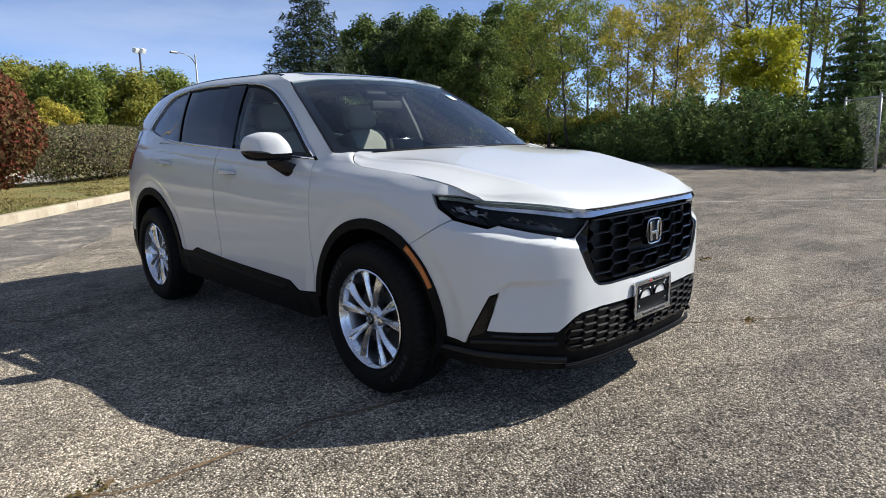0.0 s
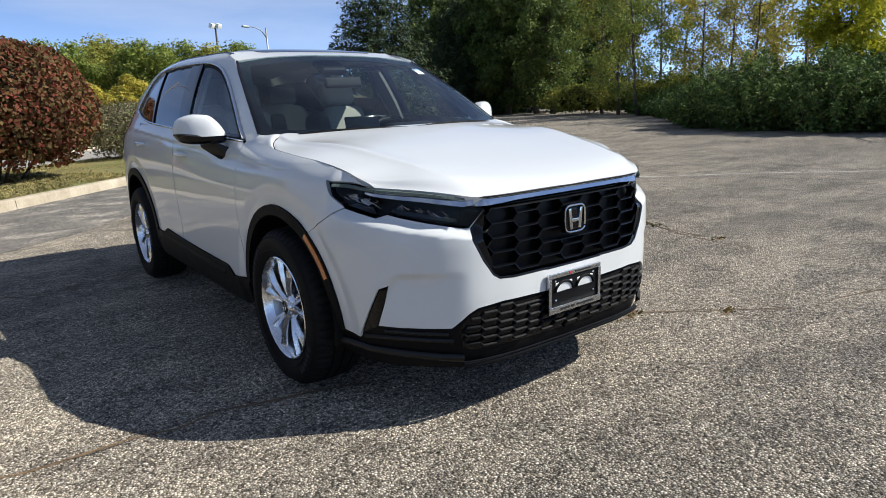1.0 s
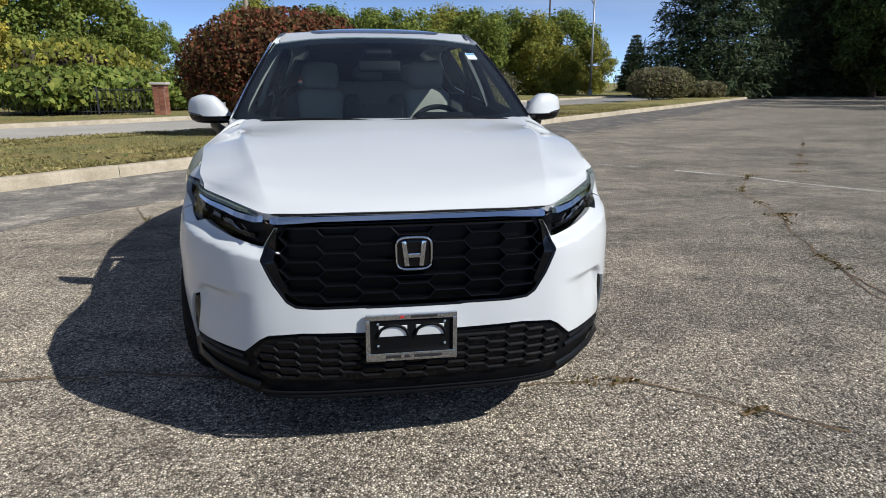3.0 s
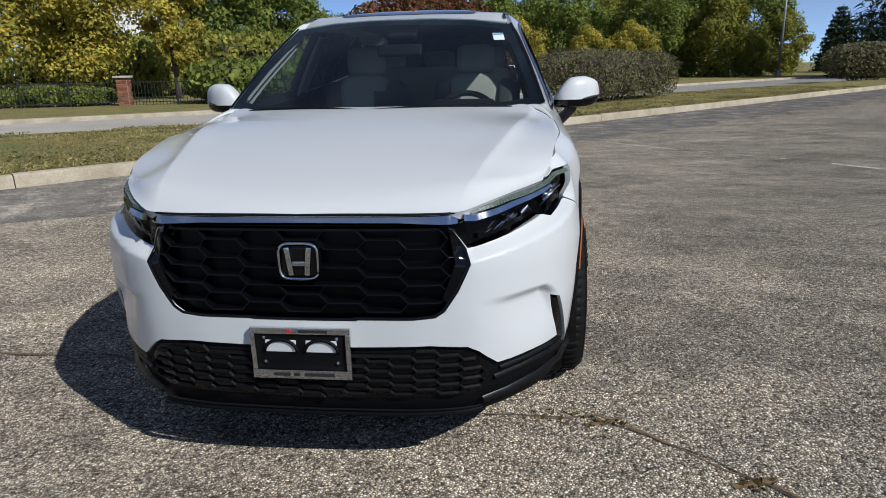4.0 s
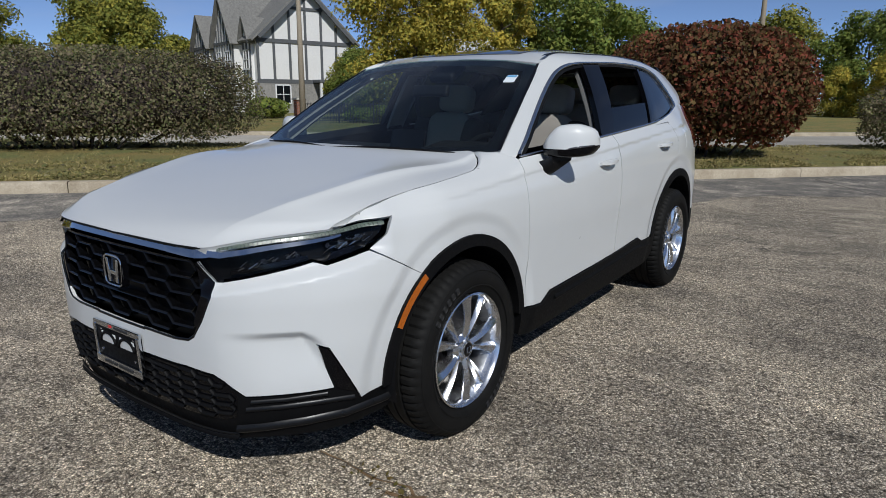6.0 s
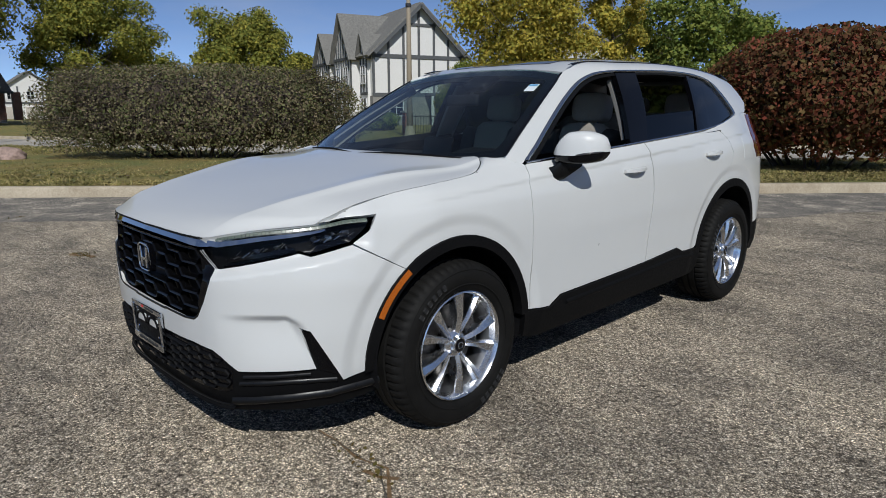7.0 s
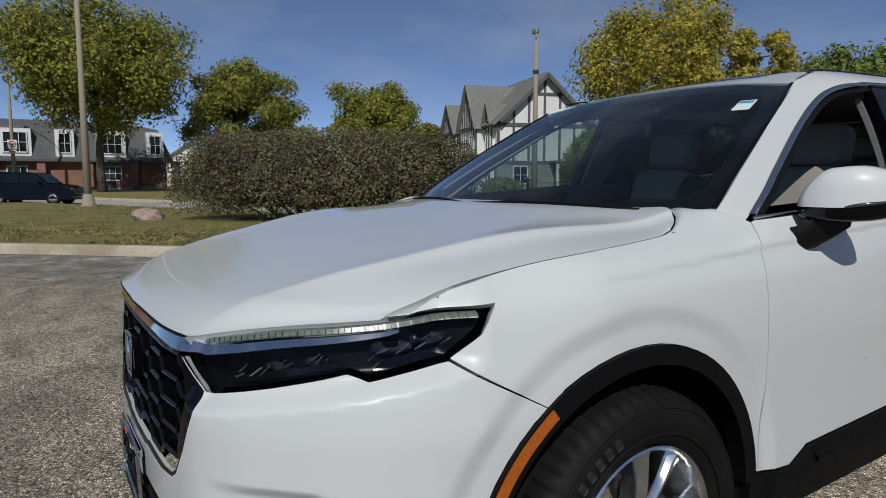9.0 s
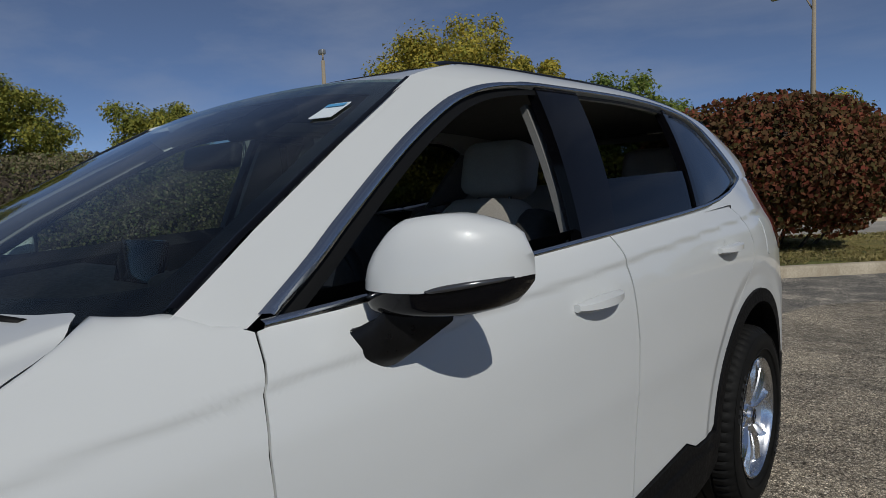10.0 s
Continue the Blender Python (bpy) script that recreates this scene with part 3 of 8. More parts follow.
# how far the skin stands out from that outline, by place along it and by height
OFF_Z = [0.20, 0.30, 0.40, 0.58, 0.70, 0.78, 0.86, 0.95, 1.02, 1.10, 1.20, 1.32]
OFF_S = [0, s_of_x(0.45), s_of_x(0.65), s_of_x(0.80), s_of_y(-0.4), s_of_y(-0.1), s_of_y(0.5), s_of_y(1.5), s_of_y(2.7), s_of_y(3.2), s_of_y(3.61), s_of_y(3.72)]
OFF_NOSE = [
    [-.05, -.015, 0, 0, 0, -.005, -.012, -.03, -.06, -.10, -.14, -.20],
    [-.05, -.020, -.005, 0, 0, -.005, -.012, -.03, -.06, -.10, -.14, -.20],
    [-.06, -.030, -.012, 0, 0, -.006, -.016, -.036, -.07, -.11, -.16, -.22],
    [-.06, -.035, -.015, 0, 0, -.008, -.028, -.050, -.09, -.13, -.18, -.24],
    [-.05, -.030, -.012, 0, 0, -.010, -.028, -.052, -.116, -.22, -.30, -.36],
    [-.05, -.025, -.010, 0, .003, .004, .000, -.015, -.058, -.165, -.27, -.34]]
OFF_SIDE = [
    [-.05, -.020, -.003, 0, .002, .003, .000, -.012, -.040, -.09, -.15, -.20],
    [-.05, -.020, -.003, 0, .003, .006, .004, .000, -.008, -.03, -.085, -.15],
    [-.05, -.020, -.003, 0, .003, .006, .005, .003, 0, -.013, -.062, -.132],
    [-.05, -.020, 0, 0, 0, 0, -.005, -.01, -.015, -.034, -.090, -.165],
    [-.05, -.02, 0, 0, 0, 0, -.01, -.02, -.03, -.05, -.08, -.12],
    [-.05, -.02, 0, 0, 0, 0, -.01, -.03, -.05, -.08, -.12, -.18]]
OFF = OFF_NOSE + OFF_SIDE
_rows = [pchip(OFF_Z, r) for r in OFF]


def skin(s, z, out=0.0):
    """A point of the lower body's left half: s metres along the outline, at height z."""
    e = 1e-3
    tx, ty = plan_x(s + e) - plan_x(s - e), plan_y(s + e) - plan_y(s - e)
    n = math.hypot(tx, ty)
    nx, ny = ty / n, -tx / n
    i = min(max(int(np.searchsorted(OFF_S, s)) - 1, 0), len(OFF_S) - 2)
    i0, i3 = max(i - 1, 0), min(i + 2, len(OFF_S) - 1)
    knots = sorted({i0, i, i + 1, i3})
    o = pchip([OFF_S[k] for k in knots], [_rows[k](z) for k in knots])(s)
    return (plan_x(s) + nx * (o + out + relief(s, z)), plan_y(s) + ny * (o + out + relief(s, z)), z)


S_LEDGE = (s_of_y(-0.52), s_of_y(-0.40))


def relief(s, z):
    """The ledge below the lamps, the scoop in the bumper's corner, the swell over the wheels and the line along the doors."""
    r = 0.0
    if 0.44 < s < S_LEDGE[1]:
        over = z - (0.744 + 0.150 * (s - 0.531))
        if over > -0.004:
            r -= 0.040 * smooth(-0.004, 0.040, over) * smooth(0.44, 0.54, s) * (1 - smooth(S_LEDGE[0], S_LEDGE[1], s))
    if 0.5 < s < 0.92 and 0.38 < z < 0.64:
        zc = 0.617 - 0.35 * max(0.0, s - 0.80)
        r -= 0.028 * smooth(0.52, 0.78, s) * (1 - smooth(zc - 0.024, zc + 0.010, z)) * smooth(0.39, 0.59, z) * (1 - smooth(0.815 + 0.57 * (0.56 - z), 0.885 + 0.57 * (0.56 - z), s))
    y = plan_y(s)
    if -0.35 < y < 3.15:
        zc = 0.998 + 0.062 * y
        r += (0.0062 * smooth(zc - 0.011, zc + 0.009, z) - 0.0212 * smooth(zc + 0.012, zc + 0.13, z)) * smooth(-0.35, 0.0, y) * (1 - smooth(2.9, 3.15, y))
    if -0.66 < y < 3.4:
        for yc, rad in ((-0.01, 0.555), (2.69, 0.60)):
            d = math.hypot(y - yc, z - 0.375)
            if 0.30 < d < rad + 0.008:
                r -= (0.012 if yc < 1 else 0.008) * smooth(0.0, 0.062, rad + 0.008 - d) * smooth(-0.66, -0.58, y)
    return r


belt_x = pchip([0.3, 0.5, 1.0, 1.5, 2.24, 2.6, 2.94, 3.3, 3.6], [0.775, 0.803, 0.826, 0.836, 0.834, 0.805, 0.757, 0.70, 0.64])
belt_z = pchip([0.3, 0.5, 1.5, 2.24, 2.6, 2.94, 3.3, 3.6], [1.09, 1.103, 1.165, 1.212, 1.245, 1.295, 1.33, 1.34])
rail_x = pchip([0.3, 0.5, 1.0, 1.57, 2.2, 2.6, 3.0, 3.3, 3.6], [0.54, 0.56, 0.607, 0.662, 0.658, 0.635, 0.60, 0.565, 0.53])
rail_z = pchip([0.3, 1.0, 1.57, 2.2, 2.6, 3.0, 3.3, 3.6], [1.52, 1.54, 1.558, 1.575, 1.572, 1.555, 1.53, 1.49])


def cabin(y, w, out=0.0):
    """A point of the cabin's left side: w is 0 at the belt line, 1 at the windows' top, 1.5 at the roof's edge."""
    bx, bz, rx, rz = belt_x(y), belt_z(y), rail_x(y), rail_z(y)
    bow = 0.012 * w * (1 - w) * 4 if w < 1 else 0
    if w <= 1:
        return (bx + (rx - bx) * w + bow + out, y, bz + (rz - bz) * w + out * 0.4)
    k = (w - 1) / 0.5
    return (rx - 0.09 * k - 0.02 * k * (k - 1) + out * 0.7, y, rz + 0.06 * k - 0.03 * k * (k - 1) + out * 0.7)


def screen(x, z, out=0.0):
    """A point of the windscreen."""
    k = (z - 1.127) / 0.405
    y = 0.40 + (z - 1.127) * 1.70 + 0.06 * k * (k - 1) - (0.20 - 0.10 * k) * (1 - (x / 0.77) ** 2)
    return (x, y - out * 0.5, z + out)


roof_mid = pchip([0.9, 1.08, 1.4, 1.8, 2.3, 2.8, 3.2, 3.45], [1.53, 1.575, 1.638, 1.672, 1.68, 1.662, 1.625, 1.585])


def roof_edge(y):
    c = cabin(max(y, 1.30), 1.5)
    if y >= 1.30:
        return c[0], c[2]
    t = (1.30 - y) / 0.22
    return c[0] + 0.035 * t, c[2] - 0.075 * t


def roof(x, y, out=0.0):
    ex, ez = roof_edge(y)
    mid = roof_mid(y)
    return (x, y, mid + out + (ez - mid) * min(abs(x) / ex, 1.05) ** 2.6)


hood_mid = pchip([-0.96, -0.93, -0.88, -0.78, -0.60, -0.30, 0.0, 0.20, 0.30], [0.875, 0.897, 0.925, 0.957, 1.0, 1.06, 1.11, 1.138, 1.148])
hood_ez = pchip([-0.95, -0.90, -0.832, -0.737, -0.59, -0.574, -0.54, -0.46, -0.35, -0.21, -0.1, 0.03, 0.13, 0.19, 0.245, 0.285, 0.315, 0.335], [0.885, 0.893, 0.911, 0.925, 0.936, 0.944, 0.960, 0.992, 1.016, 1.038, 1.049, 1.060, 1.070, 1.078, 1.091, 1.102, 1.110, 1.116])


_hy = [-0.95, -0.90, -0.832, -0.737, -0.59, -0.46, -0.35, -0.22, -0.1, 0.03, 0.13, 0.19, 0.30]
hood_ex = pchip(_hy, [0.40, 0.473, 0.556, 0.634, 0.736] + [skin(s_of_y(y), hood_ez(y))[0] for y in _hy[5:]])


HOOD_FRONT = [(0, -0.932), (0.30, -0.923), (0.468, -0.897), (0.553, -0.832), (0.631, -0.737), (0.729, -0.592)]
HOOD_REAR = [(0, 0.205), (0.2, 0.212), (0.40, 0.238), (0.52, 0.268), (0.62, 0.308), (0.665, 0.332), (0.70, 0.315), (0.735, 0.285), (0.765, 0.245), (0.785, 0.205)]
CREASE = 0.84


def along(pts, share):
    """A curve through points, by the share of its length."""
    k = np.concatenate([[0], np.cumsum([math.dist(a, b) for a, b in zip(pts, pts[1:])])])
    fx, fy = pchip(k, [p[0] for p in pts]), pchip(k, [p[1] for p in pts])
    return fx(share * k[-1]), fy(share * k[-1])


def hood_uv(u, q, out=0.0):
    """A point of the bonnet: u from its middle to its edge, q from the nose to the windscreen."""
    a = abs(u)
    g = 0.53 * (a / CREASE) if a < CREASE else 0.53 + 0.47 * (a - CREASE) / (1 - CREASE)
    fx, fy = along(HOOD_FRONT, g)
    gr = 0.84 * (a / CREASE) if a < CREASE else 0.84 + 0.16 * (a - CREASE) / (1 - CREASE)
    rx, ry = along(HOOD_REAR, gr)
    x, y = fx + (rx - fx) * q, fy + (ry - fy) * q
    ye = -0.592 + (0.205 + 0.592) * q
    x += ((hood_ex(ye) - 0.002) * (1 - smooth(0.93, 1.0, q)) + 0.785 * smooth(0.93, 1.0, q) - (0.729 + (0.785 - 0.729) * q)) * a ** 2 * smooth(0, 0.12, q)
    x = min(x, 0.93)
    t = min(x / hood_ex(y), 1.0)
    b = a / CREASE
    fc = -0.10 + 0.72 * smooth(-0.3, 0.2, y)
    fold = fc * b ** 2.4 if a < CREASE else fc + (1 - fc) * ((a - CREASE) / (1 - CREASE)) ** (0.88 + 0.12 * smooth(-0.2, 0.2, y))
    k = smooth(0.0, 0.11, q)
    z = hood_mid(y) + (hood_ez(y) - hood_mid(y)) * (t ** 2.2 * (1 - k) + fold * k)
    over = a - CREASE
    z -= 0.0055 * smooth(0.0, 0.03, over) * (1 - smooth(0.05, 0.15, over)) * smooth(0.12, 0.5, q)
    z += 0.0035 * smooth(-0.14, 0.0, over) * (1 - smooth(0.0, 0.03, over)) * smooth(0.12, 0.5, q)
    return (x if u >= 0 else -x, y, z + out)

# ---- the white car ----
def sy(y):
    return s_of_y(y)


def ys(pts):
    """Side outlines given by length and height."""
    return [(sy(y), z) for y, z in pts]


def both(half):
    """An outline symmetric about the car's middle, from its half that starts and ends at 0."""
    return list(half) + [(-u, v) for u, v in reversed(half) if abs(u) > 1e-6]


def skin2(s, z, out=0.0):
    p = skin(abs(s), z, out)
    return p if s >= 0 else (-p[0], p[1], p[2])


car = thing("car", (0, 0, 0), "white pearl five-door family SUV parked on the worn lot", "car")

# outlines shared by neighbours
GAP = 0.003
HL_TOP = [(0.481, 0.893), (0.592, 0.912), (0.725, 0.925), (0.94, 0.939), (1.055, 0.951), (1.176, 0.960)]
HL_LOW = [(1.135, 0.908), (1.072, 0.858), (0.90, 0.828), (0.852, 0.840), (0.687, 0.807), (0.536, 0.781)]
GRILLE_SIDE = [(0.425, 0.861), (0.458, 0.847), (0.508, 0.779), (0.514, 0.737), (0.474, 0.654), (0.432, 0.592), (0.402, 0.573), (0.334, 0.567), (0.152, 0.567)]
ARCH_F = [(sy(0) + u, v) for u, v in arc(-0.008, 0.375, 0.465, 0, 180, 30)]
ARCH_R = [(sy(2.69) + u, v) for u, v in arc(0, 0.375, 0.505, 0, 180, 30)]
DOOR_F = [(0.478, 0.42), (0.472, 0.56), (0.468, 0.71), (0.467, 0.84), (0.469, 0.95), (0.484, 1.02), (0.498, 1.056), (0.508, 1.094)]
DOOR_M = [(1.535, 0.478), (1.545, 0.60), (1.575, 0.89), (1.565, 1.04), (1.545, 1.165)]
DOOR_R = [(2.50, 1.232), (2.62, 1.14), (2.655, 1.06), (2.63, 0.99), (2.56, 0.93), (2.44, 0.85)]
CLAD = [(0.478, 0.415), (0.615, 0.405), (0.701, 0.448), (1.288, 0.466), (1.918, 0.502), (2.0, 0.468), (2.17, 0.462)]


# --- nose ---
bumper_half = ([(0, 0.567)] + [(s, z) for s, z in reversed(GRILLE_SIDE)][0:8] + [(0.512, 0.778)] + [(s, z - GAP) for s, z in reversed(HL_LOW)][0:5] +
               [(1.285, 0.742)] + [p for p in reversed(ARCH_F) if p[0] < 1.285 and p[1] > 0.42] + [(1.104, 0.365), (1.006, 0.347), (0.945, 0.455), (0.886, 0.560), (0.844, 0.574), (0.872, 0.49), (0.901, 0.410),
                (0.738, 0.405), (0.605, 0.402), (0.565, 0.432), (0.537, 0.455), (0.50, 0.474), (0.381, 0.484), (0.133, 0.479), (0, 0.479)])
bumper_half = [(s, z) for s, z in bumper_half]
# arch points must run downwards from the seam
seam = bumper_half.index((1.285, 0.742))
low = bumper_half.index((1.104, 0.365))
bumper_half[seam + 1:low] = sorted(bumper_half[seam + 1:low], key=lambda q: -q[1])
front_bumper = panel("front_bumper", skin2, both(bumper_half), PAINT, car, 0.011, 0.02, label="white painted front bumper")

lower_half = [(0, 0.488), (0.38, 0.492), (0.50, 0.482), (0.545, 0.46), (0.61, 0.41), (0.74, 0.414), (0.895, 0.418), (0.86, 0.50), (0.838, 0.582), (0.892, 0.567), (0.95, 0.46), (1.01, 0.357),
              (1.104, 0.372), (1.165, 0.36), (1.165, 0.268), (1.11, 0.25), (0.88, 0.232), (0.55, 0.222), (0.3, 0.218), (0, 0.218)]
lower_bumper = panel("lower_bumper", skin2, both(lower_half), BLACK_PLASTIC, car, 0.04, 0.03, out=-0.012, label="black textured lower bumper")
# recessed intake back and its hexagon bars
intake = [(0, 0.462), (0.44, 0.466), (0.52, 0.452), (0.575, 0.40), (0.56, 0.315), (0.52, 0.30), (0, 0.292)]
panel("intake_back", skin2, both(intake), GLOSS_BLACK, lower_bumper, 0.06, 0.0, out=-0.009)


def inside(poly, q):
    hit = False
    for (x0, y0), (x1, y1) in zip(poly, poly[1:] + poly[:1]):
        if (y0 > q[1]) != (y1 > q[1]) and q[0] < (x1 - x0) * (q[1] - y0) / (y1 - y0) + x0:
            hit = not hit
    return hit


def bar_3d(f, path, wide, deep, out, name, mat_, parent):
    """A grille bar: a ridge of a broad front and a slanting underside."""
    bm = bmesh.new()
    rows = []
    for u, v in path:
        rows.append([bm.verts.new(f(u, v + wide / 2, out - deep)), bm.verts.new(f(u, v + wide / 2, out - 0.005)), bm.verts.new(f(u, v + wide * 0.05, out)), bm.verts.new(f(u, v - wide * 0.25, out + 0.001)), bm.verts.new(f(u, v - wide / 2, out - deep))])
    for a, b in zip(rows, rows[1:]):
        for j in range(4):
            bm.faces.new((a[j], a[j + 1], b[j + 1], b[j]))
    for r in (rows[0], rows[-1]):
        bm.faces.new(r)
    return part(name, bm, mat_, parent, shade=False)


def hex_grid(zone, flat, tip, h, z0, rows, wide, deep, out, name, material, parent, skip=None):
    """A honeycomb of long hexagons: each bar is the top of one cell with its two slanting ends."""
    pitch = flat + tip
    for c in range(-9, 10):
        cx = c * pitch
        for r in range(rows):
            z = z0 + r * h + (h / 2 if c % 2 else 0.0)
            path = [(cx - flat / 2 - tip, z - h / 2), (cx - flat / 2, z), (cx - flat / 6, z), (cx + flat / 6, z), (cx + flat / 2, z), (cx + flat / 2 + tip, z - h / 2)]
            path = [q for q in path if inside(zone, (abs(q[0]), q[1])) and not (skip and skip(*q))]
            if len(path) > 1 and path[-1][0] - path[0][0] < flat + 2.1 * tip:
                bar_3d(skin2, path, wide, deep, out, name, material, parent)


hex_grid([(0, 0.462), (0.44, 0.466), (0.52, 0.452), (0.575, 0.40), (0.56, 0.315), (0, 0.292), (-0.05, 0.3), (-0.05, 0.46)], 0.058, 0.016, 0.034, 0.312, 5, 0.011, 0.010, 0.001, "intake_bar", BLACK_PLASTIC, lower_bumper)
for side in (1, -1):
    sweep(skin, [(0.56, 0.268), (0.66, 0.278), (0.80, 0.291), (0.95, 0.298), (1.10, 0.306), (1.16, 0.31)], 0.034, 0.018, SATIN_BLACK, "corner_blade", lower_bumper, 0.0, side)
    sweep(skin, [(0.60, 0.345), (0.72, 0.352), (0.85, 0.358), (0.98, 0.352)], 0.02, 0.012, SATIN_BLACK, "corner_louvre", lower_bumper, -0.008, side)
    sweep(skin, [(0.62, 0.375), (0.74, 0.380), (0.88, 0.386)], 0.016, 0.010, SATIN_BLACK, "corner_louvre", lower_bumper, -0.008, side)
    panel("air_curtain", skin, [(0.852, 0.560), (0.884, 0.550), (0.985, 0.372), (0.915, 0.40)], GLOSS_BLACK, lower_bumper, 0.05, 0, out=-0.008, side=side)
lip = [(s, 0.232) for s in np.linspace(-0.56, 0.56, 30)]
sweep(skin2, lip, 0.03, 0.020, BLACK_PLASTIC, "front_lip", lower_bumper, -0.004)
sweep(skin2, [(s, 0.250) for s in np.linspace(-0.56, 0.56, 30)], 0.010, 0.004, SATIN_BLACK, "lip_line", lower_bumper, 0.004)

# grille
g_half = [(0, 0.868)] + [(0.425, 0.866)] + GRILLE_SIDE[1:] + [(0, 0.567)]
grille = panel("grille", skin2, both(g_half), LAMP_BLACK, car, 0.06, 0.0, out=-0.045, label="gloss black hexagon grille")
zone = [(-0.05, 0.862), (0.44, 0.86), (0.50, 0.78), (0.505, 0.735), (0.466, 0.65), (0.42, 0.595), (0.3, 0.575), (-0.05, 0.58)]
hex_grid(zone, 0.098, 0.026, 0.056, 0.592, 6, 0.008, 0.034, -0.008, "grille_bar", GRILLE_BLACK, grille, skip=lambda u, z: abs(u) < 0.06 and 0.70 < z < 0.81)
for side in (1, -1):
    sweep(skin, dense(list(reversed(GRILLE_SIDE))[:8], 0.03, False), 0.012, 0.004, GLOSS_BLACK, "grille_edge", grille, -0.004, side, shift=0.004)
    panel("grille_wing", skin, [(0.452, 0.83), (0.502, 0.772), (0.505, 0.74), (0.470, 0.66), (0.440, 0.612), (0.428, 0.64), (0.468, 0.74)], GLOSS_BLACK, grille, 0.04, 0.03, out=-0.006, side=side)
sweep(skin2, [(s, 0.567) for s in np.linspace(-0.165, 0.165, 14)], 0.014, 0.004, GLOSS_BLACK, "grille_edge", grille, -0.003)
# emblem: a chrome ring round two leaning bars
emblem = part("emblem", rbox((0.128, 0.012, 0.112), pose(0, -0.937, 0.755, -3), 0.02, 4), GLOSS_BLACK, grille, "chrome-framed black badge", angle=40)
ring = [(0.060 * math.copysign(abs(math.cos(a)) ** 0.45, math.cos(a)), -0.946, 0.755 + 0.055 * math.copysign(abs(math.sin(a)) ** 0.45, math.sin(a))) for a in np.linspace(0, 2 * math.pi, 40, endpoint=False)]
part("badge_ring", tube(bmesh.new(), ring, 0.0048, 8, True), CHROME, emblem, shade=True)
for side in (1, -1):
    part("badge_bar", rbox((0.017, 0.010, 0.088), pose(side * 0.029, -0.946, 0.755, 0, side * 7, 0), 0.004), CHROME, emblem, angle=40)
part("badge_bar", rbox((0.04, 0.009, 0.015), pose(0, -0.945, 0.748), 0.003), CHROME, emblem, angle=40)

# chrome bar across the nose, running on into the lamps
bar_half = [(0, 0.889), (0.30, 0.891), (0.46, 0.889), (0.515, 0.887), (0.50, 0.866), (0.490, 0.860), (0.430, 0.861), (0.30, 0.868), (0, 0.869)]
def nose(s, z, out=0.0):
    """The bar's face, leaning back so that it looks up."""
    return skin2(s, z, out + 0.35 * (0.889 + 0.02 * smooth(0.5, 0.9, abs(s)) - z))


panel("nose_bar", nose, both(bar_half), CHROME, car, 0.03, 0.03, out=-0.004, label="bright chrome bar above the grille")

# black strip laid on as the shadow gap between bonnet and nose bar
sweep(skin2, [(s, 0.892) for s in np.linspace(-0.47, 0.47, 40)], 0.007, 0.002, SEAL_SHADE_BLACK, "bonnet_seal", car, 0.004, label="dark strip drawn as the shaded gap below the bonnet")

